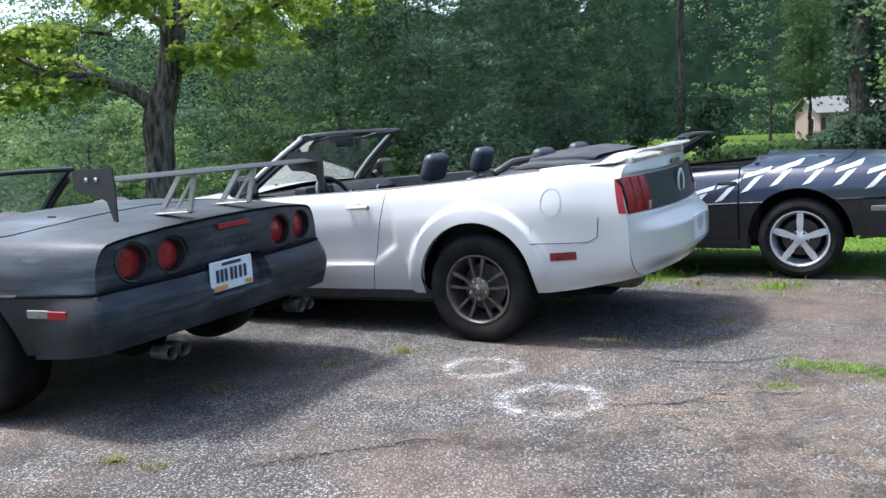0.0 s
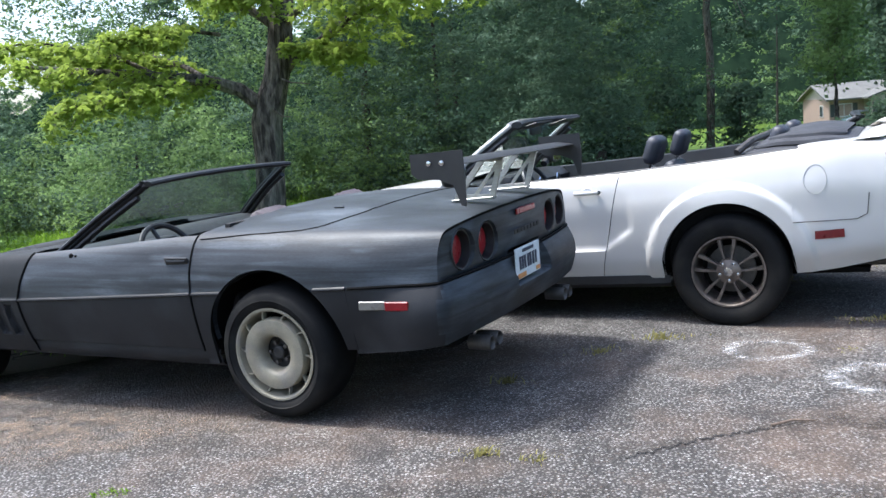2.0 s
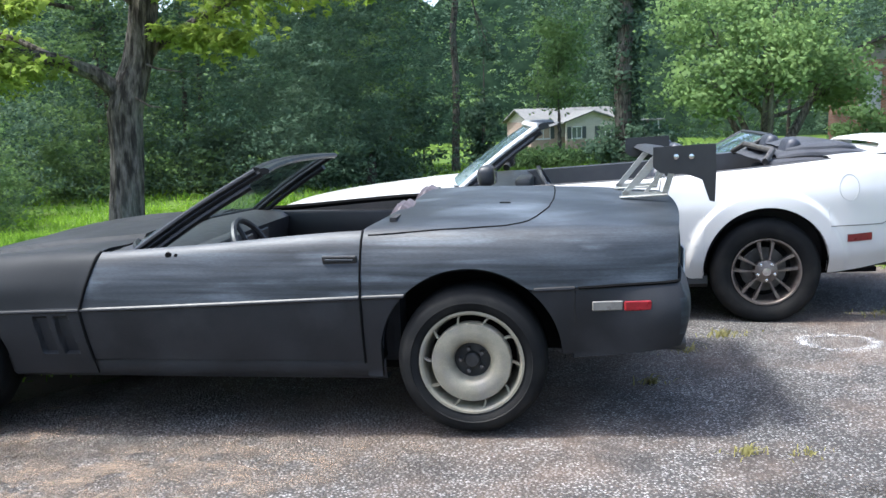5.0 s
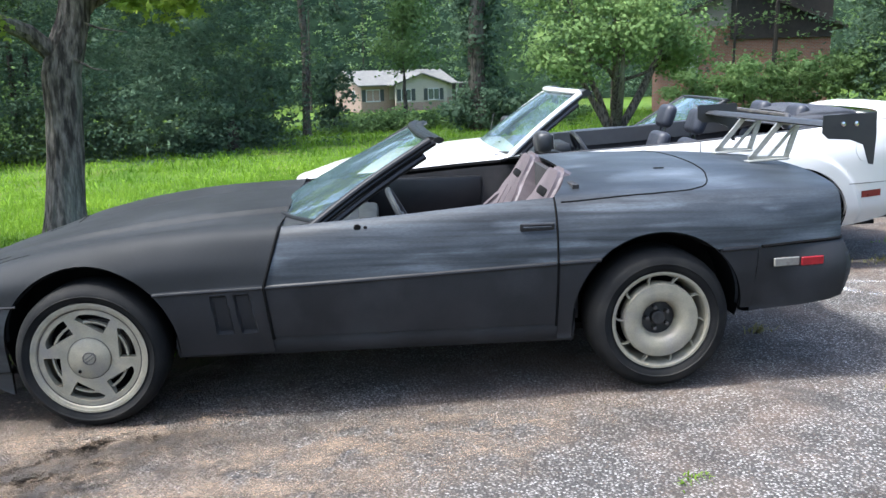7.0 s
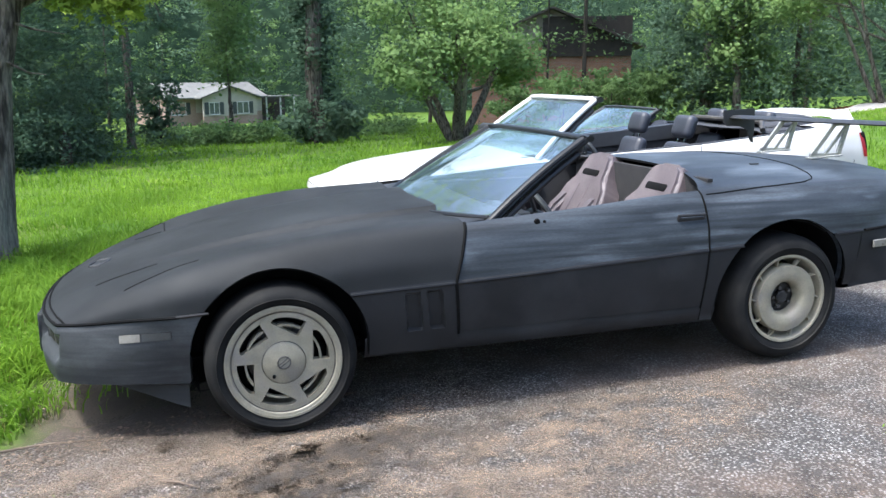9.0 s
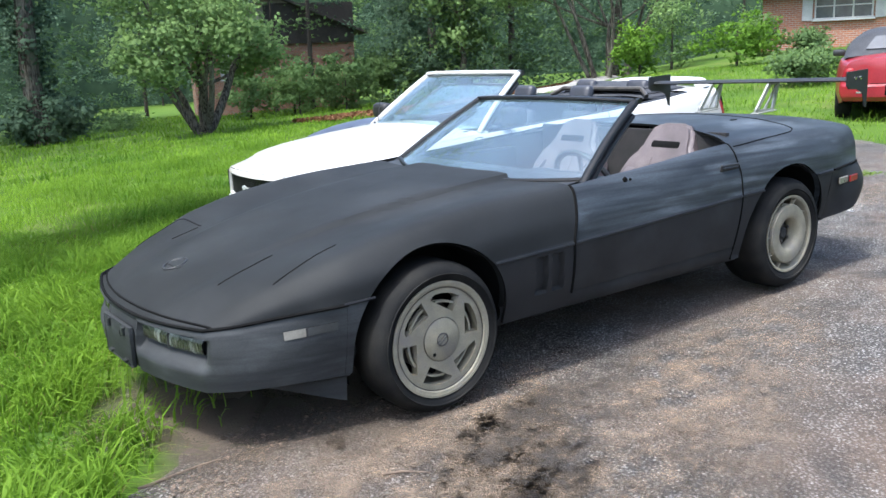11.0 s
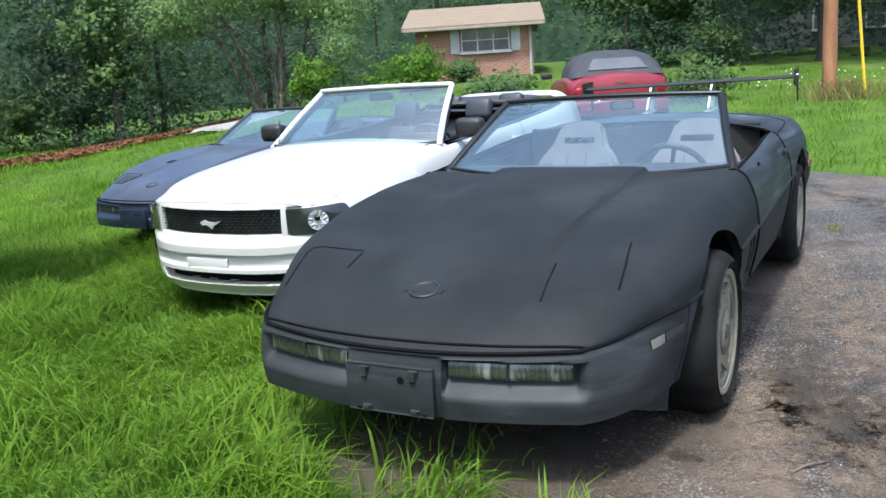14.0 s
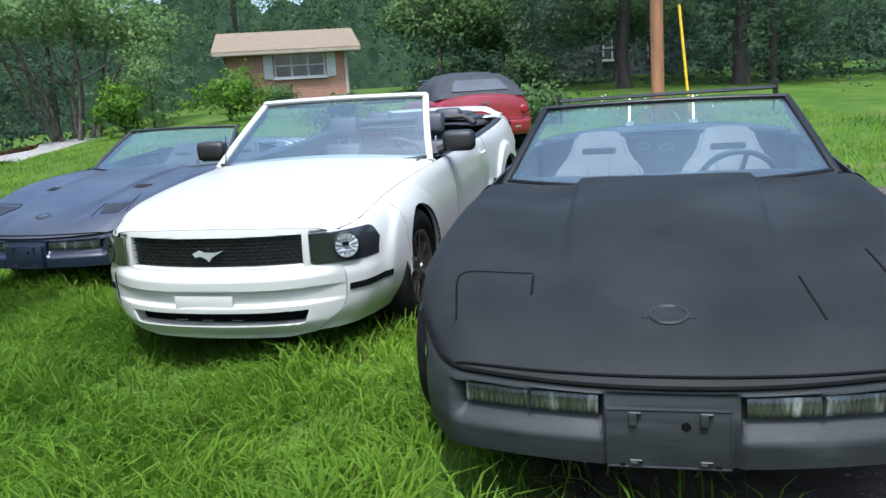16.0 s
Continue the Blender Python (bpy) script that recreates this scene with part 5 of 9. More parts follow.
        part("reverse_lamp", box(0.010, 0.05, 0.05, (tail_x(0.565, 0.73) - 0.018, s * 0.567, 0.728), 0.004, 1), "pale_lens", tl)
        rows = []
        for z in np.linspace(0.705, 0.90, 7):
            r = []
            for x in np.linspace(-1.069, -1.03, 6):
                sec = body.section(x, 0, 4)
                r.append((float(np.interp(z, sec[:, 2], sec[:, 0])) - 0.004, s * (float(np.interp(z, sec[:, 2], sec[:, 1])) + 0.004), z))
            rows.append(r)
        me = skin("tail_lamp_side", rows)
        if me.polygons[6].normal.y * s < 0:
            me.flip_normals()
        part("tail_lamp_side", me, "redlens", tl)
    for a in PONY_ARCHES:
        arch_liner(body, car, *a, 0.55, "white", 48)
    part("under_tray", box(3.9, 1.2, 0.03, (1.2, 0, 0.21)), "gap", car)
    hood = body.panel("bonnet", 1.90, 3.525, 4, None, "white", car, "long white bonnet with two soft ridges", both=True, n=26, step=0.05)
    for s in (1, -1):
        part("bonnet_seam", tube([(p[0], s * (p[1] - 0.003), p[2] - 0.002) for p in (body.section(x, 4, 5)[0] for x in np.linspace(1.85, 3.51, 30))], 0.004, 6), "gap", hood)
        part("washer_jet", box(0.02, 0.02, 0.012, (1.98, s * 0.28, 0.945), 0.004, 1), "black", hood)
    part("scuttle", box(0.22, 1.44, 0.03, (1.97, 0, 0.885), 0.01, 1), "black", car)
    boot = body.panel("boot_lid", -1.07, -0.42, 4, None, "white", car, "white boot lid", both=True, n=26, step=0.05)
    # front face
    def fdent(y, z):
        a = abs(y)
        gr = sstep(0.492, 0.480, a) * sstep(0.548, 0.558, z) * sstep(0.708, 0.698, z)
        lp = sstep(0.522, 0.532, a) * sstep(0.80, 0.76, a) * sstep(0.543, 0.553, z) * sstep(0.72, 0.71, z)
        lw = sstep(0.495 + 0.4 * (z - 0.29), 0.482 + 0.4 * (z - 0.29), a) * sstep(0.254, 0.262, z) * sstep(0.325, 0.317, z)
        st = -0.044 * sstep(0.545, 0.485, z) + 0.024 * sstep(0.442, 0.430, z) - 0.026 * sstep(0.372, 0.352, z) + 0.05 * sstep(0.27, 0.18, z)
        return float(0.055 * gr + 0.030 * lp + 0.15 * lw + st)
    body.cap("front_bumper", 3.53, "white", car, lambda y: 0.175 + 0.03 * float(sstep(0.35, 0.6, abs(y))), fdent, "white front bumper with a blank plate spot", ny=240, nz=110, bulge=0.025, edge=5)
    xf = lambda y: float(body.bow(3.53, y))
    rows = [[(xf(y) - 0.018, y, z) for z in np.linspace(0.552, 0.704, 4)] for y in np.linspace(-0.486, 0.486, 24)]
    me = skin("grille", rows)
    if me.polygons[4].normal.x < 0:
        me.flip_normals()
    gr = part("grille", me, "black", car, "black honeycomb grille")
    bars = []
    for r_ in range(8):
        z = 0.560 + 0.0185 * r_
        for c in range(26):
            y = -0.475 + 0.038 * c + (0.019 if r_ % 2 else 0)
            if abs(y) < 0.478:
                bars.append(box(0.008, 0.032, 0.004, (xf(y) - 0.008, y, z)))
                bars.append(box(0.008, 0.004, 0.015, (xf(y) - 0.008, y + 0.018, z + 0.009)))
    part("grille_mesh", join(*bars), "black", gr, smooth=False)
    swoosh = [(-0.085, 0.010), (-0.05, 0.026), (-0.02, 0.014), (0.03, 0.012), (0.085, 0.022), (0.045, 0.002), (0.02, -0.012), (0.005, -0.032), (-0.015, -0.014), (-0.045, -0.004), (-0.07, -0.010)]
    part("grille_emblem", slab(swoosh, 0.012, pose(xf(0) + 0.008, 0, 0.62, 0, 0, 90)), "silver", gr, "silver plain-shaped grille emblem", smooth=False)
    rows = [[(xf(y) - 0.02, y, z) for z in (0.256, 0.29, 0.323)] for y in np.linspace(-0.49, 0.49, 20)]
    me = skin("lower_intake", rows)
    if me.polygons[4].normal.x < 0:
        me.flip_normals()
    part("lower_intake", me, "gap", car, "dark lower air intake")
    part("plate_spot", box(0.012, 0.33, 0.080, (xf(0) + 0.0545, -0.03, 0.377), 0.004, 2), "white", car)
    for y in (-0.22, -0.06, 0.11):
        part("intake_scuff", box(0.006, 0.07, 0.006, (xf(y) - 0.012, y, 0.268), 0.002, 1), "brushed", car, "scraped bright edge in the lower intake")
    # tail
    def rdent(y, z):
        a = abs(y)
        pn = sstep(0.80, 0.78, a) * sstep(0.685, 0.70, z) * sstep(0.925, 0.91, z)
        return float(0.02 * pn - 0.075 * sstep(0.67, 0.58, z) * sstep(0.34, 0.44, z) + 0.012 * sstep(0.36, 0.28, z))
    body.cap("rear_bumper", -1.07, "white", car, lambda y: 0.325, rdent, "white rear bumper", ny=160, nz=70, bulge=0.02, front=False, edge=5)
    rows = [[(tail_x(y, z) - 0.012, y, z) for z in (0.70, 0.80, 0.905)] for y in np.linspace(-0.535, 0.535, 20)]
    me = skin("tail_panel", rows)
    if me.polygons[8].normal.x > 0:
        me.flip_normals()
    part("tail_panel", me, "black", car, "dark panel between the tail lamps", solid=0.015)
    part("tail_emblem", lathe([(0.055, -0.004), (0.07, -0.012), (0.085, -0.004)], 28, "x", (tail_x(0, 0.81) - 0.014, 0, 0.81)), "silver", car, "chrome ring emblem")
    part("stop_lamp", box(0.010, 0.20, 0.030, (tail_x(0, 0.945) - 0.018, 0, 0.945), 0.004, 1), "redlens_dark", car, "slim red stop lamp on the boot edge")
    part("number_plate", box(0.012, 0.305, 0.152, (-1.158, 0, 0.53), 0.003, 1), "plate", car, "pale number plate on the rear bumper")
    # spoiler on the boot
    sp = new("boot_spoiler")
    sp.parent = car
    prof = [(0.10, 0.0), (0.06, 0.022), (-0.04, 0.03), (-0.11, 0.036), (-0.115, 0.028), (-0.04, 0.010), (0.08, -0.006)]
    rows = []
    for y in np.linspace(-0.71, 0.71, 30):
        e = abs(y) / 0.71
        dz = -0.050 * float(sstep(0.72, 0.98, np.float64(e)))
        rows.append([(-0.965 + u * (1 - 0.25 * e ** 3) + 0.21 * e ** 2.6, y, 1.020 + v * (1 - 0.5 * e ** 4) + dz) for u, v in prof])
    me = skin("spoiler_blade", rows, True)
    me.flip_normals()
    part("spoiler_blade", me, "white", sp)
    for s in (1, -1):
        part("spoiler_foot", box(0.13, 0.05, 0.05, (-0.87, s * 0.60, 0.99), 0.015, 2), "white", sp)
    # fuel flap ring and seams
    ring = []
    for a in np.linspace(0, 2 * math.pi, 33):
        x, z = -0.548 + 0.082 * math.cos(a), 0.788 + 0.082 * math.sin(a)
        sec = body.section(x, 0, 4)
        ring.append((sec[20, 0], float(np.interp(z, sec[:, 2], sec[:, 1])) + 0.002, z))
    part("fuel_flap_seam", tube(ring, 0.0015, 6, False), "brushed", car, "round seam of the fuel flap")
    for s in (1, -1):
        ln = []
        for x, z in ((-0.39, 0.555), (-0.60, 0.55), (-0.82, 0.548), (-0.885, 0.575), (-0.90, 0.69)):
            sec = body.section(x, 0, 4)
            ln.append((sec[20, 0], s * (float(np.interp(z, sec[:, 2], sec[:, 1])) + 0.0015), z))
        part("bumper_seam", tube(ln, 0.0028, 6), "alloy_dark", car)
    # cabin
    tub = [[(x, 0.74, float(body.z[4](x)) - 0.02), (x, 0.70, 0.5), (x, 0.66, 0.27), (x, 0, 0.26), (x, -0.66, 0.27), (x, -0.70, 0.5), (x, -0.74, float(body.z[4](x)) - 0.02)] for x in np.linspace(-0.42, 2.0, 14)]
    me = skin("cabin_tub", tub)
    me.flip_normals()
    part("cabin_tub", me, "carpet", car)
    for s in (1, -1):
        rows = []
        for x in np.linspace(-0.42, 1.78, 26):
            y, z = float(body.y[4](x)), float(body.z[4](x))
            rows.append([(x, s * (y + 0.0), z + 0.002), (x, s * (y - 0.012), z + 0.010), (x, s * (y - 0.07), z + 0.004), (x, s * (y - 0.09), z - 0.12)])
        me = skin("waist_trim", rows)
        if me.polygons[10].normal.z < 0:
            me.flip_normals()
        part("waist_trim", me, "black", car)
        bucket_seat(car, (0.95, s * 0.37, 0.24), "seat_dark", back=0.56, holes=False)
        bucket_seat(car, (0.14, s * 0.33, 0.34), "seat_dark", "rear_seat", back=0.44, holes=False, head=True)
    rows = []
    for y in np.linspace(-0.73, 0.73, 20):
        b = 0.03 * (1 - (y / 0.73) ** 2)
        rows.append([(2.05, y, 0.885), (1.72 + b, y, 0.90), (1.60 + b, y, 0.89), (1.53 + b, y, 0.835), (1.56, y, 0.7), (1.65, y, 0.55)])
    me = skin("dashboard", rows)
    if me.polygons[2].normal.z < 0:
        me.flip_normals()
    dash = part("dashboard", me, "black", car)
    for y in (-0.5, -0.12, 0.12, 0.55):
        part("dash_vent", lathe([(0.0, -0.002), (0.035, -0.004), (0.045, 0.006)], 20, "x", (1.545, y, 0.815)), "chrome", dash)
    part("binnacle", box(0.12, 0.36, 0.10, (1.55, 0.37, 0.88), 0.03, 2), "black", dash)
    steering_wheel(car, (1.36, 0.37, 0.82))
    part("console", box(1.1, 0.22, 0.26, (0.95, 0, 0.5), 0.04, 2), "black", car)
    at = screen(car, (1.95, 0.745, 0.905), (1.43, 0.60, 1.280), "white", 0.20, 0.11, pr=0.023, header=0.034)
    part("rear_mirror", box(0.02, 0.22, 0.06, (1.50, 0, 1.22), 0.015, 2), "black", car)
    part("aerial", tube([(1.95, -0.72, 0.88), (1.90, -0.72, 1.10)], 0.004, 5), "black", car)
    for s in (1, -1):
        part("sun_visor", box(0.16, 0.30, 0.012, (1.38, s * 0.30, 1.262), 0.004, 1, Matrix.Rotation(radians(12), 4, "Y")), "black", car)
    # folded roof behind the seats, in soft layers
    rng = random.Random(4)
    for i, (zc, x0, x1, hw) in enumerate(((0.985, -0.66, -0.05, 0.66), (1.025, -0.72, -0.14, 0.60), (1.06, -0.66, -0.22, 0.52))):
        rows = []
        for x in np.linspace(x0, x1, 14):
            u = (x - x0) / (x1 - x0)
            r = []
            for v in np.linspace(0, 1, 21):
                a = math.pi * v
                y = hw * math.cos(a) * (1 - 0.12 * abs(2 * u - 1) ** 3)
                z = zc - 0.05 + 0.055 * math.sin(a) ** 0.5 * math.sin(math.pi * (0.08 + 0.84 * u)) ** 0.6 + 0.012 * noise.noise(Vector((x * 5, y * 4, i)))
                r.append((x, y, z))
            rows.append(r)
        part("folded_roof", skin("folded_roof", rows), "cloth", car, "black canvas roof folded in soft layers", solid=0.01)
    part("roof_frame", tube([(-0.05, -0.62, 0.96), (-0.12, -0.5, 1.02), (-0.12, 0.5, 1.02), (-0.05, 0.62, 0.96)], 0.022, 8), "alloy_dark", car)
    for s in (1, -1):
        part("exhaust_tip", lathe([(0.024, 0.10), (0.032, 0.10), (0.033, 0.0), (0.027, -0.004), (0.025, 0.08)], 20, "x", (-1.00, s * 0.5, 0.335)), "alloy_dark", car)
        part("silencer", box(0.4, 0.22, 0.15, (-0.72, s * 0.48, 0.30), 0.05, 2), "alloy_dark", car)
    return car, body


# ---- red soft-top on the far lawn ----
def red_car(m):
    car = thing("soft_top_car", m, "red rounded convertible with a closed black soft top on the lawn", "car", "parked cars")
    G = [[(3.3, .70, .28), (2.6, .80, .25), (0, .82, .25), (-.8, .72, .32)],
         [(3.3, .74, .5), (2.6, .84, .5), (0, .86, .5), (-.8, .78, .5)],
         [(3.3, .70, .72), (2.6, .82, .78), (0, .84, .82), (-.5, .80, .84), (-.8, .72, .82)],
         [(3.3, .6, .80), (2.6, .74, .90), (1.5, .76, .97), (0, .76, 1.0), (-.5, .72, .98), (-.8, .62, .94)],
         [(3.3, 0, .86), (2.6, 0, .98), (1.5, 0, 1.04), (0, 0, 1.08), (-.5, 0, 1.06), (-.8, 0, 1.0)]]
    arches = [(2.5, 0.32, 0.36), (0.0, 0.32, 0.36)]
    body = Body(G, arches, (2.4, 3.3, 0.2), (-0.2, -0.8, 0.14))
    body.panel("body_shell", -0.8, 3.3, 0, None, "red", car, both=True, n=40, step=0.06)
    def dn(y, z):
        return float(-0.05 * sstep(0.60, 0.56, z) * sstep(0.34, 0.40, z))
    body.cap("rear_panel", -0.8, "red", car, lambda y: 0.33, dn, ny=60, nz=30, front=False)
    body.cap("front_panel", 3.3, "red", car, lambda y: 0.28, lambda y, z: 0.0, ny=40, nz=20)
    for a in arches:
        arch_liner(body, car, *a, 0.5, "red")
    for s in (1, -1):
        for x in (2.5, 0.0):
            wheel(car, (x, s * 0.83, 0.31), s, 0.31, 0.20, 0.2, "star", "silver")
        part("tail_lamp", lathe([(0.0, -0.02), (0.05, -0.016), (0.075, 0.006)], 20, "x", (-0.72, s * 0.64, 0.76)), "redlens", car, "round red tail lamp")
        part("mirror_shell", box(0.1, 0.2, 0.12, (1.95, s * 0.93, 1.04), 0.035, 2), "black", car)
        part("door_seam", tube([(1.9, s * 0.845, 0.85), (1.9, s * 0.865, 0.4)], 0.004, 5), "gap", car)
        part("reflector", box(0.012, 0.10, 0.03, (-0.845, s * 0.5, 0.47), 0.004, 1), "amberlens", car)
    rows = []
    for x, hw, z0, z1 in ((-0.52, 0.60, 0.98, 1.02), (-0.42, 0.62, 0.98, 1.14), (-0.20, 0.63, 1.0, 1.34), (0.0, 0.62, 1.0, 1.42), (0.5, 0.60, 1.0, 1.46), (1.1, 0.585, 1.0, 1.45), (1.5, 0.575, 1.0, 1.40), (1.62, 0.57, 1.0, 1.36)):
        r = []
        for v in np.linspace(0, 1, 25):
            a = math.pi * v
            c = math.cos(a)
            y = (hw + 0.13 * (1 - math.sin(a)) ** 2) * math.copysign(abs(c) ** 0.5, c)
            r.append((x, y, z0 + (z1 - z0) * math.sin(a) ** 0.45))
        rows.append(r)
    top = part("soft_top", skin("soft_top", rows), "cloth", car, "taut black canvas roof")
    rows = [[(-0.445 + 0.0 * z + (z - 1.13) * 0.98, y * (1 - 0.25 * (z - 1.13) / 0.2), z) for z in np.linspace(1.12, 1.31, 6)] for y in np.linspace(-0.46, 0.46, 10)]
    part("rear_window", skin("rear_window", rows), "smoked", top, "rear window mirroring the sky", solid=0.01)
    part("windscreen", box(0.02, 1.2, 0.42, (1.82, 0, 1.2), 0.005, 1, Matrix.Rotation(radians(-35), 4, "Y")), "glass", car)
    part("plate_recess", box(0.02, 0.38, 0.15, (-0.858, 0, 0.50), 0.01, 1), "gap", car)
    part("number_plate", box(0.012, 0.30, 0.10, (-0.872, 0, 0.50), 0.003, 1), "alloy_dark", car)
    wingb = [(-0.10, 0.012), (-0.03, 0.0), (-0.02, -0.018), (0.02, -0.018), (0.03, 0.0), (0.10, 0.012), (0.02, 0.016), (-0.02, 0.016)]
    part("tail_badge", slab(wingb, 0.012, pose(-0.835, 0, 0.90, 0, 0, 90)), "chrome", car, "silver winged tail badge", smooth=False)
    part("bumper_line", box(0.012, 1.2, 0.012, (-0.852, 0, 0.60), 0.003, 1), "gap", car)
    return car


LOW_BLACK = {"hood": "primer", "hood_label": "matt black bonnet that takes in both wings", "rear": "primer_worn", "rear_label": "worn grey-black primer rear body with wiping streaks",
             "door": "primer_worn", "door_label": "smeared grey-black primer door", "low": "primer_low", "bumper": "bumper", "tail": "primer_worn", "bumper_label": "scuffed grey-black plastic nose bumper",
             "frame": "strip", "plate": True}
NAVY = {"hood": "navy_matt", "hood_label": "dull navy bonnet", "rear": "navy", "rear_label": "dark navy rear body with white script shapes", "door": "navy", "door_label": "glossy black-navy door",
        "low": "black", "bumper": "navy", "bumper_label": "glossy black nose bumper", "frame": "black", "vents": True}
vette, vbody = wedge_car("sports_car", pose(-1.941, 4.886, 0.0, 0, 0, 152.18) @ pose(0, -0.030, 0) @ Matrix.Diagonal((1.0, 1.034, 1.0, 1.0)),
                         "matt primer-black wedge convertible with a tall rear wing", LOW_BLACK, "parked cars", True, ("six", "vaned", "alloy"), "seat")
pony, pbody = pony_car(pose(0.636, 6.033, 0.0, 0, 0, 151.0) @ Matrix.Rotation(radians(2.0), 4, "Y"))
navy_car, nbody = wedge_car("sports_car", pose(3.18, 7.55, -0.09, 0, 0, 152.0),
                            "dark navy wedge convertible with white side graphics and silver wheels", NAVY, "parked cars", False, ("star", "star", "silver"), "seat_dark")
red = red_car(pose(8.33, 3.17, 0.11, 0, 0, -2.0) @ Matrix.Diagonal((1.04, 1.10, 1.0, 1.0)))


# ---- ground ----
def height(x, y):
    """The lie of the land: flat drive, a shallow dip to the lawn, a rise to the east, a fall to the north."""
    x, y = np.asarray(x, float), np.asarray(y, float)
    h = -0.06 * sstep(3.6, 5.4, y)
    h = h + 0.05 * np.maximum(0, x - 5.0) * sstep(20, 6, y) * sstep(90, 30, x)
    h = h - 0.10 * sstep(5.4, 9.0, y) - 0.045 * np.clip(y - 9.0, 0, 26) - 0.0395 * np.clip(y - 35.0, 0, 55)
    return h


DRIVE = [(-16, 2.0), (-12, 4.0), (-9, 4.9), (-6.6, 5.6), (-5.5, 6.0), (-5.0, 6.05), (-3.8, 5.95), (-2.7, 6.3), (-1.4, 6.9), (0.3, 7.3), (1.7, 7.3), (2.8, 7.15), (4.2, 6.7), (5.6, 6.0), (6.6, 4.9), (5.6, 3.5),
         (4.2, 2.9), (2.6, 2.4), (1.67, 2.05), (0.94, 1.52), (0.5, 0.6), (0.6, -2), (0.5, -9), (-16, -9)]


def inside(x, y, poly):
    c = np.zeros(np.shape(x), bool)
    n = len(poly)
    for i in range(n):
        (x0, y0), (x1, y1) = poly[i], poly[(i + 1) % n]
        if y0 != y1:
            c ^= ((y0 > y) != (y1 > y)) & (x < (x1 - x0) * (y - y0) / (y1 - y0) + x0)
    return c


def wob(x, y):
    return 0.10 * np.sin(3.1 * x + 1.3 * y) + 0.07 * np.sin(7.3 * x - 5.1 * y) + 0.05 * np.sin(17 * x + 11 * y) + 0.03 * np.sin(31 * x - 43 * y)


def on_drive(x, y):
    w = wob(x, y)
    return inside(x + w, y + w * 0.9, DRIVE)


M["soil"] = mat("grassy_soil", (0.045, 0.090, 0.012), (0.080, 0.130, 0.020), 0.95, scale=1.1, fine=30, bump=0.5, c=(0.11, 0.12, 0.035), cscale=0.6, cspread=(0.55, 0.75), spec=0.1)
gx = np.unique(np.concatenate([np.linspace(-12, 14, 131), np.linspace(-60, 80, 71), [-3000, -1000, -400, -150, 150, 400, 1000, 3000]]))
gy = np.unique(np.concatenate([np.linspace(-10, 30, 121), np.linspace(-60, 120, 91), [-3000, -1000, -400, -150, 200, 400, 1000, 3000]]))
X, Y = np.meshgrid(gx, gy, indexing="ij")
Z = height(X, Y) - 0.012 + np.where(on_drive(X, Y), -0.02, 0.0)
V3 = np.stack([X, Y, Z], -1).reshape(-1, 3)
ny = len(gy)
F = [(i * ny + j, (i + 1) * ny + j, (i + 1) * ny + j + 1, i * ny + j + 1) for i in range(len(gx) - 1) for j in range(ny - 1)]
ground = part("ground", raw("ground", V3, F), "soil", None)
tagged(ground, "lush green lawn over dark soil that falls away to the woods", "ground", kind="structure")


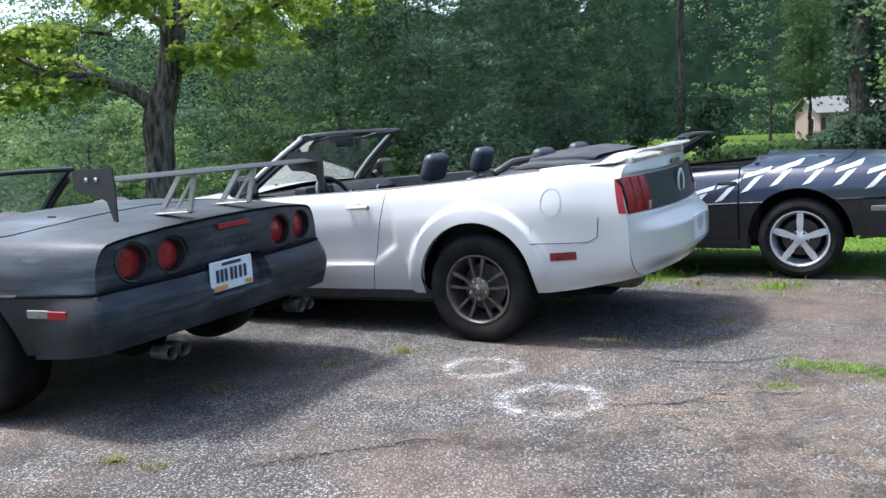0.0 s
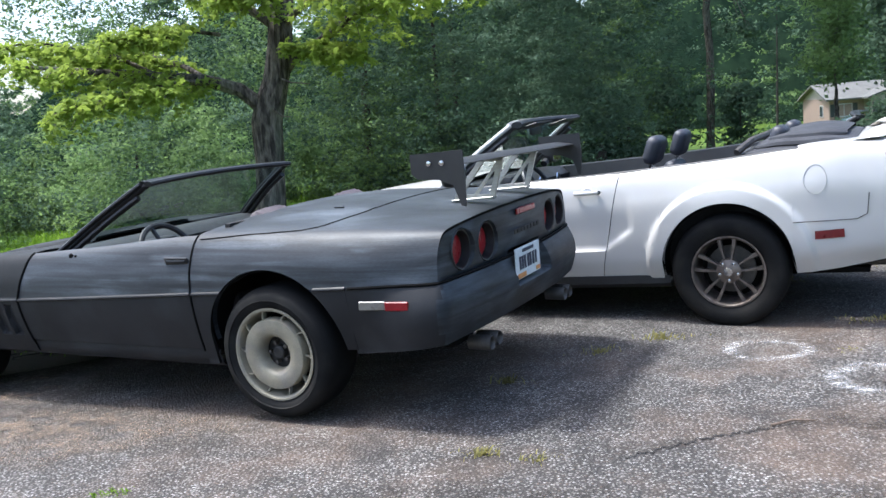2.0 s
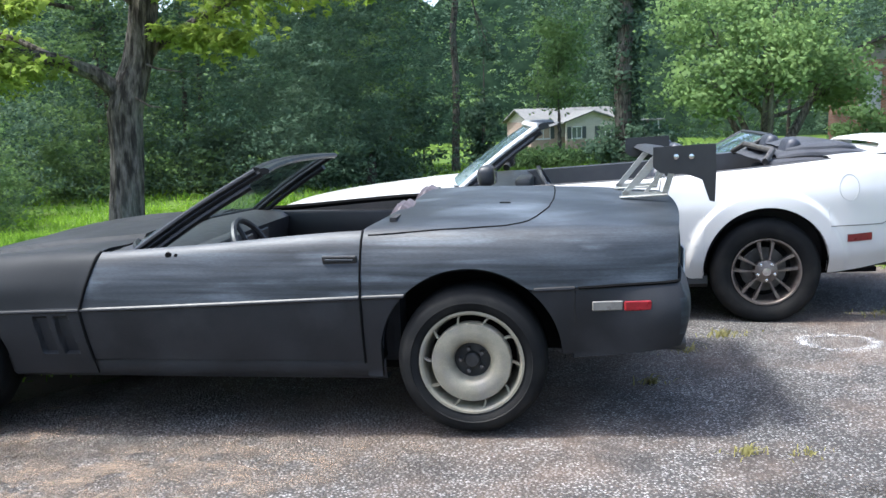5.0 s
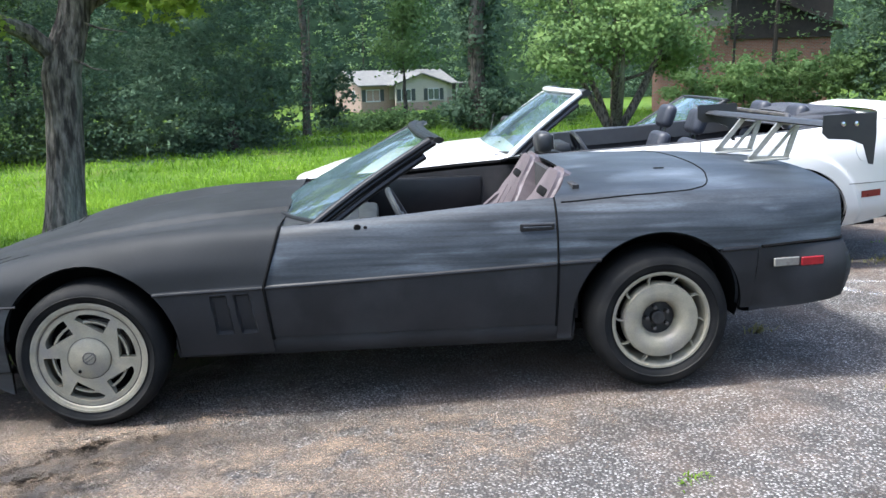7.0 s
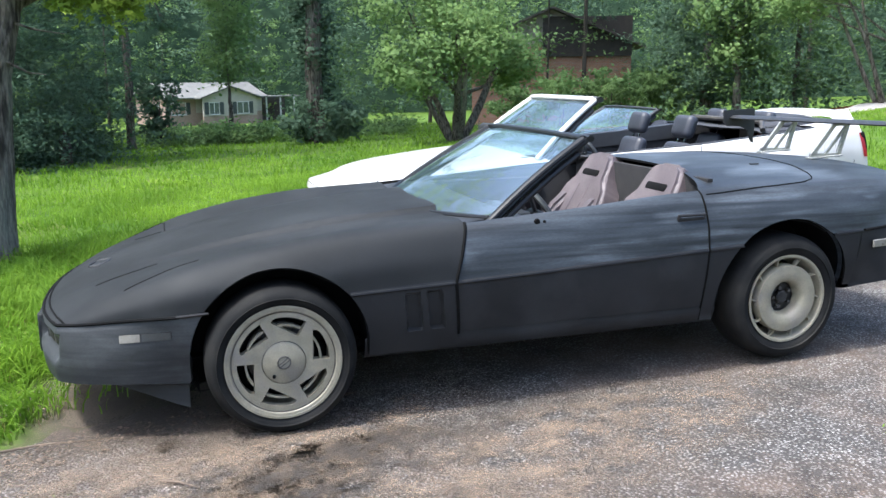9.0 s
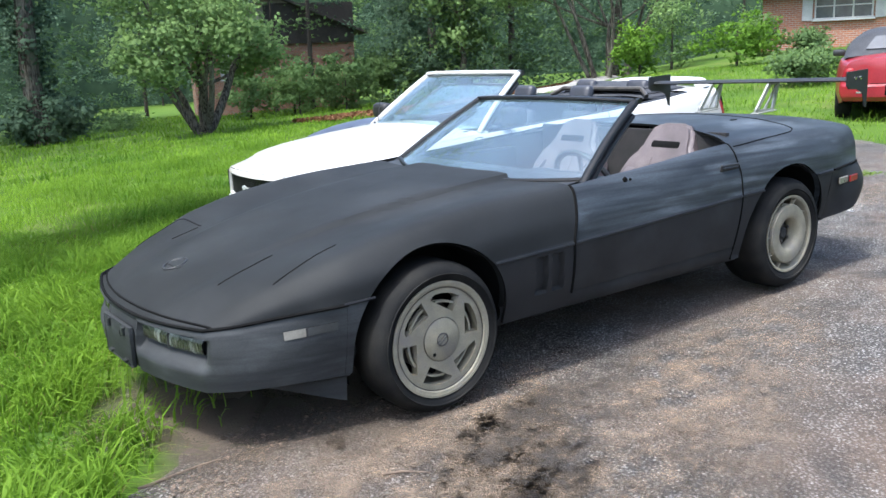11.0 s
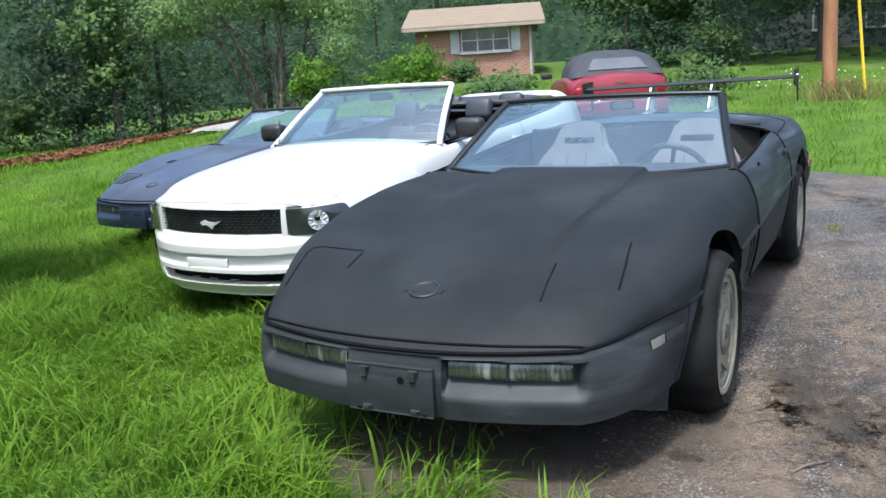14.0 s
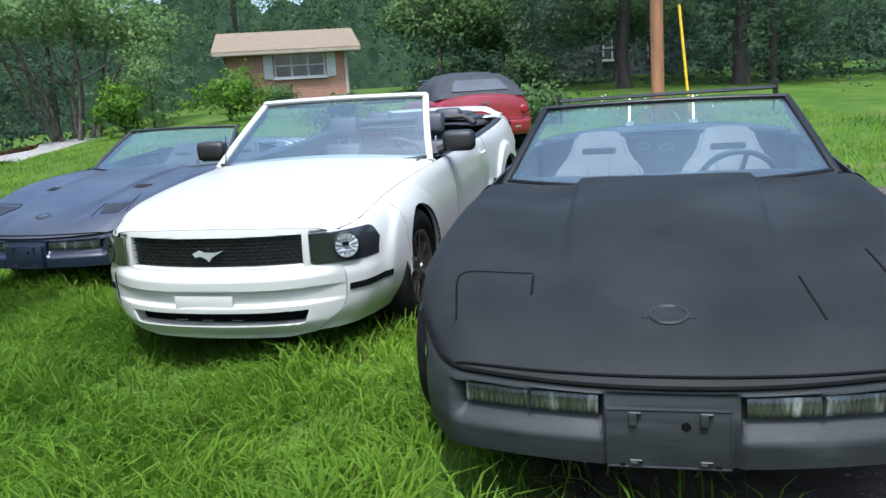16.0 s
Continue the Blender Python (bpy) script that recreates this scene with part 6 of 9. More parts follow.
def gravelly():
    """Worn chip-seal: pale and dark stones set in tar, brown dirt in patches."""
    m = bpy.data.materials.new("chip_seal")
    m.use_nodes = True
    n, l = m.node_tree.nodes, m.node_tree.links
    p = n["Principled BSDF"]
    tc = n.new("ShaderNodeTexCoord")

    def tex(kind, s, **kw):
        x = n.new("ShaderNodeTex" + kind)
        x.inputs["Scale"].default_value = s
        for k, v in kw.items():
            x.inputs[k].default_value = v
        l.new(tc.outputs["Object"], x.inputs["Vector"])
        return x

    def rng(v, a, b, c=0.0, d=1.0):
        x = n.new("ShaderNodeMapRange")
        for i, q in enumerate((a, b, c, d)):
            x.inputs[i + 1].default_value = q
        l.new(v, x.inputs[0])
        return x.outputs[0]

    def mix(f, u, v, mode="MIX"):
        x = n.new("ShaderNodeMix")
        x.data_type, x.blend_type = "RGBA", mode
        for s, w in ((0, f), (6, u), (7, v)):
            if isinstance(w, float):
                x.inputs[s].default_value = w
            elif isinstance(w, tuple):
                x.inputs[s].default_value = (*w, 1)
            else:
                l.new(w, x.inputs[s])
        return x.outputs[2]
    vo = tex("Voronoi", 88.0)
    v2 = tex("Voronoi", 230.0)
    cr = n.new("ShaderNodeValToRGB")
    cr.color_ramp.interpolation = "CONSTANT"
    e = cr.color_ramp.elements
    e[0].color, e[1].color = (0.075, 0.071, 0.068, 1), (0.185, 0.172, 0.158, 1)
    e[1].position = 0.25
    for pos, c in ((0.45, (0.26, 0.245, 0.225, 1)), (0.68, (0.13, 0.10, 0.08, 1)), (0.76, (0.32, 0.305, 0.285, 1)), (0.93, (0.44, 0.43, 0.41, 1))):
        q = e.new(pos)
        q.color = c
    sep = n.new("ShaderNodeSeparateColor")
    l.new(vo.outputs["Color"], sep.inputs[0])
    l.new(sep.outputs[0], cr.inputs[0])
    gap = rng(vo.outputs["Distance"], 0.32, 0.58)
    col = mix(gap, cr.outputs[0], (0.060, 0.054, 0.049))
    fine = rng(v2.outputs["Distance"], 0.0, 0.6, 1.15, 0.75)
    col = mix(1.0, col, fine, "MULTIPLY")
    dirt = rng(tex("Noise", 0.55, Detail=7.0, Roughness=0.65).outputs["Fac"], 0.46, 0.66, 0.0, 0.8)
    col = mix(dirt, col, (0.15, 0.105, 0.075))
    tar = rng(tex("Noise", 0.9, Detail=6.0, Roughness=0.6, Distortion=0.6).outputs["Fac"], 0.60, 0.72, 0.0, 0.7)
    col = mix(tar, col, (0.045, 0.042, 0.04))
    big = rng(tex("Noise", 0.3, Detail=3.0).outputs["Fac"], 0.3, 0.7, 0.72, 1.22)
    col = mix(1.0, col, big, "MULTIPLY")
    patchy = rng(tex("Noise", 3.2, Detail=8.0, Roughness=0.7, Distortion=0.3).outputs["Fac"], 0.36, 0.62, 0.62, 1.12)
    col = mix(1.0, col, patchy, "MULTIPLY")
    l.new(col, p.inputs["Base Color"])
    p.inputs["Roughness"].default_value = 0.85
    p.inputs["Specular IOR Level"].default_value = 0.3
    bp = n.new("ShaderNodeBump")
    bp.inputs["Strength"].default_value, bp.inputs["Distance"].default_value = 0.9, 0.009
    bp.invert = True
    l.new(vo.outputs["Distance"], bp.inputs["Height"])
    l.new(bp.outputs[0], p.inputs["Normal"])
    return m


M["drive"] = gravelly()
cell = 0.08
dx, dy = np.arange(-15, 7.0, cell), np.arange(-8.5, 7.8, cell)
DX, DY = np.meshgrid(dx, dy, indexing="ij")
keep = on_drive(DX + cell / 2, DY + cell / 2)
used = np.zeros((len(dx) + 1, len(dy) + 1), bool)
ii, jj = np.nonzero(keep)
for a, b in ((0, 0), (1, 0), (0, 1), (1, 1)):
    used[ii + a, jj + b] = True
num = -np.ones(used.shape, int)
num[used] = np.arange(used.sum())
ui, uj = np.nonzero(used)
px, py = -15 + ui * cell, -8.5 + uj * cell
edge = np.zeros(used.shape, int)
for a, b in ((0, 0), (1, 0), (0, 1), (1, 1)):
    np.add.at(edge, (ii + a, jj + b), 1)
rim = edge[ui, uj] < 4
rnd = np.random.RandomState(3)
pz = height(px, py) + np.where(rim, -0.03, 0.0) + 0.004 * np.sin(1.7 * px) * np.sin(2.3 * py)
verts = np.stack([px + rim * rnd.uniform(-0.02, 0.02, len(px)), py + rim * rnd.uniform(-0.02, 0.02, len(px)), pz], 1)
faces = np.stack([num[ii, jj], num[ii + 1, jj], num[ii + 1, jj + 1], num[ii, jj + 1]], 1).tolist()
drive = part("pavement", raw("pavement", verts, faces), "drive", None)
tagged(drive, "worn grey chip-seal drive with pale stones, brown dirt and tar stains", "driveway", kind="structure")


# ---- leaves, grass and trees ----
def cards(name, c, size, material, rs, flat=0.0, aspect=0.6, parent=None, level=0.0):
    """Many small leaf blades, each a bent kite of two faces. c: places, or places and the way each leaf should turn."""
    c = np.asarray(c)
    n, turned = len(c), c[:, 3:] if c.shape[1] == 6 else None
    c = c[:, :3]
    d = rs.normal(size=(n, 3))
    d[:, 2] *= 1 - flat
    d /= np.linalg.norm(d, axis=1)[:, None] + 1e-9
    e = np.cross(d, rs.normal(size=(n, 3)))
    e /= np.linalg.norm(e, axis=1)[:, None] + 1e-9
    f = np.cross(d, e)
    if level:      # leaves that lie nearly flat, as on layered boughs
        f = np.array((0, 0, 1.0)) + rs.normal(size=(n, 3)) * (1 - level)
        f /= np.linalg.norm(f, axis=1)[:, None]
        d = np.cross(f, rs.normal(size=(n, 3)))
        d /= np.linalg.norm(d, axis=1)[:, None] + 1e-9
        e = np.cross(f, d)
    if turned is not None:
        away = (f * turned).sum(axis=1) > 0
        e[away], f[away] = -e[away], -f[away]
    s = (size if np.ndim(size) else np.full(n, size)) * rs.uniform(0.7, 1.3, n)
    s = s[:, None]
    v = np.stack([c - d * s * 0.5, c + e * s * aspect * 0.5 + f * s * 0.12, c + d * s * 0.5, c - e * s * aspect * 0.5 + f * s * 0.12], 1).reshape(-1, 3)
    me = bpy.data.meshes.new(name)
    me.vertices.add(4 * n)
    me.vertices.foreach_set("co", v.astype(np.float32).ravel())
    me.loops.add(4 * n)
    me.loops.foreach_set("vertex_index", np.arange(4 * n, dtype=np.int32))
    me.polygons.add(n)
    me.polygons.foreach_set("loop_start", np.arange(0, 4 * n, 4, dtype=np.int32))
    me.update(calc_edges=True)
    if turned is not None:
        me.normals_split_custom_set_from_vertices(np.repeat(turned, 4, axis=0).astype(np.float32))
    return part(name, me, material, parent, smooth=False)


def outward(o):
    """Unit ways out of a clump, tipped up towards the sky."""
    o = o / (np.linalg.norm(o, axis=1)[:, None] + 1e-9) + np.array((0, 0, 0.55))
    return o / (np.linalg.norm(o, axis=1)[:, None] + 1e-9)


def clumps(rs, centre, radius, k, per, spread, shell=0.5):
    """Points in clumps over an ellipsoid."""
    d = rs.normal(size=(k, 3))
    d /= np.linalg.norm(d, axis=1)[:, None]
    r = rs.uniform(shell, 1.0, (k, 1))
    cc = np.array(centre) + d * r * np.array(radius)
    o = rs.normal(size=(k * per, 3))
    p = np.repeat(cc, per, axis=0) + o * np.array((spread, spread, spread * 0.6))
    return np.hstack([p, outward(o + 0.5 * np.repeat(d, per, axis=0))])


M["bark"] = mat("grey_bark", (0.15, 0.13, 0.108), (0.036, 0.031, 0.026), 0.95, scale=20, stretch=(1, 1, 0.2), fine=60, bump=1.0, c=(0.15, 0.15, 0.12), cscale=3, spec=0.1, spread=(0.40, 0.60), finevar=3.0)
M["bark_far"] = mat("far_bark", (0.065, 0.056, 0.047), (0.04, 0.035, 0.03), 0.95, scale=4, stretch=(1, 1, 0.3), fine=20, bump=0.3, spec=0.05)
M["leaf_oak"] = leafy("oak_leaves", (0.16, 0.235, 0.035), (0.33, 0.41, 0.08), 0.55)
M["leaf_wood"] = leafy("wood_leaves", (0.070, 0.128, 0.050), (0.18, 0.265, 0.09), 0.5)
M["leaf_dark"] = leafy("pine_leaves", (0.052, 0.094, 0.060), (0.128, 0.193, 0.117), 0.5)
M["leaf_mid"] = leafy("garden_leaves", (0.118, 0.205, 0.075), (0.245, 0.350, 0.12), 0.55)
M["leaf_bright"] = leafy("bush_leaves", (0.06, 0.14, 0.015), (0.16, 0.28, 0.03), 0.45)
M["blade"] = leafy("grass_blades", (0.045, 0.115, 0.008), (0.23, 0.365, 0.036), 0.5)
M["dry"] = leafy("dry_grass", (0.16, 0.16, 0.05), (0.30, 0.26, 0.10), 0.4)
M["litter"] = leafy("leaf_litter", (0.10, 0.045, 0.02), (0.24, 0.12, 0.06), 0.1)


def limb(a, b, r0, r1, bend, rs, n=7):
    a, b = Vector(a), Vector(b)
    k = Vector(rs.uniform(-1, 1, 3)) * bend
    pts = [a.lerp(b, t) + k * math.sin(t * math.pi) for t in np.linspace(0, 1, n)]
    return pts, [r0 + (r1 - r0) * t for t in np.linspace(0, 1, n)]


def tree(name, x, y, label, trunk_h, r, limbs, crowns, leaf, leafsize, seed, bark="bark", lean=(0, 0), per=60, spread=0.35, flare=1.5, category="tree", group=""):
    """A tapered trunk with limbs to each crown lump, and leaves in clumps. crowns: (dx, dy, dz, rx, ry, rz, clumps)."""
    rs = np.random.RandomState(seed)
    z = float(height(x, y)) - 0.05
    t = thing(name, pose(x, y, z), label, category, group)
    top = Vector((lean[0], lean[1], trunk_h))
    ms = []
    pts = [Vector((0, 0, 0)), Vector((0, 0, 0.25)), Vector((0, 0, 0.7))] + [Vector((0, 0, 0.7)).lerp(top, k) + Vector(rs.uniform(-1, 1, 3)) * 0.03 * trunk_h * math.sin(k * 3.1) * 0.6 for k in np.linspace(0.15, 1, 8)]
    rad = [r * flare, r * 1.15, r] + [r * (1 - 0.4 * k) for k in np.linspace(0.15, 1, 8)]
    part("trunk", tube(pts, rad, 14), bark, t, "ridged grey-brown bark")
    pos = []
    for cx, cy, cz, rx, ry, rz, k in crowns:
        c = Vector((cx, cy, cz))
        if limbs:
            a, b = limb(pts[-1 if cz > trunk_h else -3], c, r * 0.45, r * 0.1, 0.25, rs)
            part("limb", tube(a, b, 8), bark, t)
            for q in range(3):
                e = c + Vector(rs.uniform(-0.7, 0.7, 3)) * Vector((rx, ry, rz)).length * 0.5
                a2, b2 = limb(a[4], e, r * 0.18, r * 0.04, 0.15, rs, 5)
                part("limb", tube(a2, b2, 6), bark, t)
        pos.append(clumps(rs, (cx, cy, cz), (rx, ry, rz), k, per, spread))
    cards("crown", np.concatenate(pos), leafsize, leaf, rs, 0.4, parent=t)
    return t


def lobed(name, c, size, material, rs, parent, level=0.62):
    """Broad five-lobed leaves, lying nearly flat."""
    n = len(c)
    f = np.array((0, 0, 1.0)) + rs.normal(size=(n, 3)) * (1 - level)
    f /= np.linalg.norm(f, axis=1)[:, None]
    d = np.cross(f, rs.normal(size=(n, 3)))
    d /= np.linalg.norm(d, axis=1)[:, None] + 1e-9
    e = np.cross(f, d)
    s = (size * rs.uniform(0.65, 1.25, n))[:, None]
    v = []
    for k in range(10):
        a = 2 * math.pi * k / 10
        r = (0.5, 0.42, 0.46, 0.38, 0.34)[abs(k - 5) % 5] if k % 2 == 0 else 0.2
        v.append(c + (d * math.cos(a) + e * math.sin(a)) * s * r - f * s * 0.1 * (k % 2 == 0))
    v = np.stack(v, 1).reshape(-1, 3)
    return part(name, raw(name, v, np.arange(10 * n).reshape(n, 10).tolist()), material, parent, smooth=False)


def spray(rs, pts, side, per, first=0.25, droop=0.25):
    """Side twigs along a branch, lying flat and drooping, with leaf places along each."""
    p = resample(np.array([tuple(q) for q in pts]), 40)
    twigs, leaves = [], []
    for i in range(int(40 * first), 40, 2):
        d = p[min(i + 1, 39)] - p[i - 1]
        d /= np.linalg.norm(d) + 1e-9
        for sgn in (1, -1):
            ln = side * rs.uniform(0.55, 1.15) * (1.1 - 0.5 * i / 40)
            o = np.array((-d[1] * sgn, d[0] * sgn, 0)) * 0.8 + d * 0.55 + np.array((0, 0, rs.normal() * 0.22))
            t = [p[i] + o * ln * q + np.array((0, 0, -droop * ln * q * q)) for q in (0, 0.5, 1.0)]
            twigs.append(tube(t, [0.007, 0.005, 0.003], 4))
            k = rs.uniform(0.25, 1.08, (per, 1))
            leaves.append(p[i] + o * ln * k + np.array((0, 0, -droop * ln)) * k * k + rs.normal(size=(per, 3)) * np.array((0.06, 0.06, 0.04)))
    return twigs, np.concatenate(leaves)


def oak():
    rs = np.random.RandomState(5)
    t = thing("oak_tree", pose(-3.66, 11.25, -0.31), "broad tree with forked ridged grey trunk and yellow-green leaves", "tree")
    tr = [(0, 0, -0.05), (0, 0, 0.12), (0.02, 0, 0.35), (0.07, 0.02, 0.85), (0.11, 0.03, 1.3), (0.13, 0.03, 1.75), (0.20, 0.04, 2.0), (0.31, 0.05, 2.3), (0.39, 0.06, 2.7), (0.47, 0.08, 3.35), (0.50, 0.1, 4.8), (0.35, 0.2, 6.3)]
    q = resample(np.array(tr), 90)
    rad = np.interp(q[:, 2], [p[2] for p in tr], (0.275, 0.225, 0.198, 0.180, 0.176, 0.188, 0.19, 0.16, 0.15, 0.145, 0.12, 0.08))
    rows = []
    for k, (c, r) in enumerate(zip(q, rad)):      # deep upright ridges and a few burrs
        ring = []
        for a in np.linspace(0, 2 * math.pi, 73)[:-1]:
            w = 0.030 * math.sin(13 * a + 1.3 * math.sin(c[2] * 5)) + 0.022 * math.sin(23 * a + 2.1 * math.sin(c[2] * 7 + 1)) + 0.03 * math.sin(3 * a + c[2] * 2.2) + 0.03 * math.sin(5 * a - c[2] * 9) * math.exp(-((c[2] - 1.9) / 0.3) ** 2)
            ring.append((c[0] + r * (1 + w) * math.cos(a), c[1] + r * (1 + w) * math.sin(a), c[2]))
        rows.append(ring)
    me = skin("trunk", rows, True)
    if me.polygons[5].normal.dot(me.polygons[5].center - Vector((0, 0, 0.1))) < 0:
        me.flip_normals()
    part("trunk", me, "bark", t, "ridged grey-brown bark")
    arms = [([(0.14, 0.03, 1.85), (-0.08, 0, 2.14), (-0.5, -0.15, 2.31), (-1.03, -0.3, 2.39), (-1.63, -0.45, 2.49), (-2.5, -0.6, 2.62)], 0.10, 0.018, 0.75),
            ([(0.42, 0.06, 2.85), (0.12, 0, 3.1), (-0.3, -0.05, 3.35), (-0.9, -0.1, 3.7), (-1.6, -0.1, 4.4)], 0.06, 0.03, 0.5),
            ([(-0.5, -0.15, 2.31), (-0.9, 0.3, 2.55), (-1.6, 0.5, 2.8), (-2.5, 0.5, 2.75)], 0.04, 0.012, 0.6),
            ([(-0.4, -0.12, 2.28), (-0.7, -0.5, 2.3), (-1.3, -0.9, 2.2), (-2.0, -1.1, 2.05)], 0.035, 0.01, 0.5),
            ([(-1.03, -0.3, 2.39), (-1.7, -0.1, 2.75), (-2.6, -0.1, 2.95), (-3.3, -0.1, 2.9)], 0.03, 0.01, 0.6),
            ([(-0.3, -0.08, 2.85), (-0.9, -0.4, 2.95), (-1.5, -0.7, 2.85)], 0.025, 0.01, 0.5),
            ([(0.36, 0.06, 2.3), (0.50, 0.12, 2.47), (0.76, 0.18, 2.6), (1.3, 0.0, 2.95), (2.0, -0.3, 3.15), (2.9, -0.6, 3.25)], 0.075, 0.015, 0.7),
            ([(0.42, 0.06, 2.9), (0.9, -0.4, 3.15), (1.6, -0.9, 3.3), (2.5, -1.4, 3.45)], 0.05, 0.012, 0.65),
            ([(1.3, 0.0, 2.95), (1.9, 0.4, 3.3), (2.9, 0.7, 3.6), (3.8, 0.7, 3.7)], 0.03, 0.01, 0.7),
            ([(0.45, 0.08, 3.2), (0.2, -0.6, 3.3), (0.1, -1.2, 3.2)], 0.035, 0.01, 0.5),
            ([(0.3, 0.0, 2.3), (0.5, -0.2, 2.2), (0.75, -0.3, 2.16)], 0.016, 0.006, 0.0),
            ([(0.33, 0.05, 2.4), (0.6, -0.15, 2.6), (1.0, -0.3, 2.6), (1.35, -0.4, 2.5)], 0.022, 0.006, 0.38),
            ([(0.22, -0.1, 1.92), (0.38, -0.3, 1.80), (0.5, -0.4, 1.78)], 0.018, 0.005, 0.0)]
    twigs, leaves = [], []
    for pts, r0, r1, side in arms:
        q = resample(np.array(pts), 14)
        part("limb", tube(q.tolist(), np.linspace(r0, r1, 14).tolist(), 9), "bark", t)
        if side:
            a, b = spray(rs, pts, side, 32, droop=0.45)
            twigs += a
            leaves.append(b)
    tagged(part("twig", join(*twigs), "bark", t), "thin grey leafy twigs", kind="stuff")
    for c, r, k in (((0.4, 0.2, 6.6), (2.4, 2.2, 1.2), 30), ((-1.9, 0.6, 5.4), (1.7, 1.5, 0.8), 20), ((2.3, 0.4, 5.6), (1.8, 1.6, 0.8), 20)):
        leaves.append(clumps(rs, c, r, k, 34, 0.3)[:, :3])
    lobed("crown", np.concatenate(leaves), 0.135, "leaf_oak", rs, t, 0.4)


oak()
tree("crape_myrtle", 15.6, 23.4, "spreading garden tree with several pale stems and a wide green crown", 1.6, 0.16, True,
     [(-2.4, -0.5, 2.6, 1.5, 1.4, 0.9, 40), (-0.6, -0.8, 3.4, 1.7, 1.5, 1.2, 50), (1.6, -0.3, 3.2, 1.6, 1.5, 1.1, 46), (3.0, 0.4, 2.6, 1.3, 1.3, 0.8, 30), (0.6, 0.5, 5.0, 2.2, 2.0, 1.3, 50), (-2.0, 0.4, 4.6, 1.7, 1.6, 1.1, 40)],
     "leaf_mid", 0.17, 7, per=50, spread=0.34)
ivy = tree("ivy_clad_tree", 14.3, 29.6, "tall tree with its trunk wrapped in dark ivy", 13.0, 0.34, False,
           [(0, 0, 5.5, 0.75, 0.75, 5.6, 130), (0, -0.3, 0.9, 1.6, 1.5, 1.0, 60), (1.0, 0, 10, 3.0, 3.0, 2.2, 60)], "leaf_dark", 0.19, 9, per=44, spread=0.25)
tree("pine_tree", 10.1, 36.5, "slim pine with a bare straight trunk and one bent branch", 14.0, 0.17, True,
     [(0.8, 0, 12.5, 2.2, 2.0, 1.4, 40), (-0.8, 0, 14.2, 2.0, 2.0, 1.2, 40), (1.6, -0.2, 5.2, 0.9, 0.7, 0.3, 6)], "leaf_dark", 0.22, 13, per=40, spread=0.4, flare=1.2)
tree("magnolia_tree", 29.0, 19.8, "young magnolia with a pale trunk and glossy leaves", 2.2, 0.19, True,
     [(0, 0, 3.0, 1.3, 1.2, 0.8, 34), (-0.3, 0.3, 4.4, 1.6, 1.5, 1.2, 44), (0.4, -0.2, 6.0, 1.3, 1.2, 1.0, 30)], "leaf_mid", 0.26, 15, per=26, spread=0.34)
tree("magnolia_tree", 31.5, 22.5, "broad dark evergreen tree with leaves down to the ground", 4.0, 0.3, False,
     [(0, 0, 3.5, 2.4, 2.4, 3.2, 90), (1, 1, 8, 2.6, 2.6, 2.8, 70)], "leaf_dark", 0.24, 16, per=40, spread=0.5)
tree("multi_stem_tree", 26.6, 12.6, "tall many-stemmed crape myrtle with grey-green leaves", 2.0, 0.12, True,
     [(-1.6, 2.2, 4.2, 1.7, 1.8, 1.0, 46), (0, 0.6, 4.8, 1.8, 1.8, 1.2, 50), (0.3, -1.4, 4.4, 1.7, 1.7, 1.1, 46), (0, -2.8, 3.7, 1.2, 1.2, 0.8, 26), (-0.6, 3.6, 3.8, 1.3, 1.3, 0.8, 30)], "leaf_mid", 0.17, 17, per=46, spread=0.36)
for k in range(7):
    st = limb((26.6 + 0.5 * math.cos(k * 2.4), 12.6 + 0.6 * math.sin(k * 2.4), 0.0), (26.6 + 1.7 * math.cos(k * 2.4), 12.6 + 2.4 * math.sin(k * 2.4), 4.0), 0.10, 0.04, 0.2, np.random.RandomState(40 + k))
    ob = part("stem", tube(*st, 8), "bark", bpy.data.objects["multi_stem_tree"])
    ob.matrix_parent_inverse = bpy.data.objects["multi_stem_tree"].matrix_world.inverted()
    st = limb((15.6 + 0.2 * math.cos(k * 2.1), 23.4 + 0.2 * math.sin(k * 2.1), -0.85), (15.6 + 2.2 * math.cos(k * 2.1), 23.4 + 1.6 * math.sin(k * 2.1), 2.0), 0.13, 0.05, 0.2, np.random.RandomState(60 + k))
    ob = part("stem", tube(*st, 8), "bark", bpy.data.objects["crape_myrtle"])
    ob.matrix_parent_inverse = bpy.data.objects["crape_myrtle"].matrix_world.inverted()
tree("garden_tree", 28.0, -1.2, "leafy garden tree beside the brick house", 2.5, 0.16, True,
     [(0, 0.6, 3.4, 1.5, 1.6, 1.2, 50), (-0.6, -1.2, 3.2, 1.4, 1.5, 1.2, 46), (0, -2.6, 2.6, 1.3, 1.4, 1.1, 40), (0.4, 0, 5.4, 2.2, 2.2, 1.4, 50)], "leaf_wood", 0.18, 19, per=50, spread=0.36)
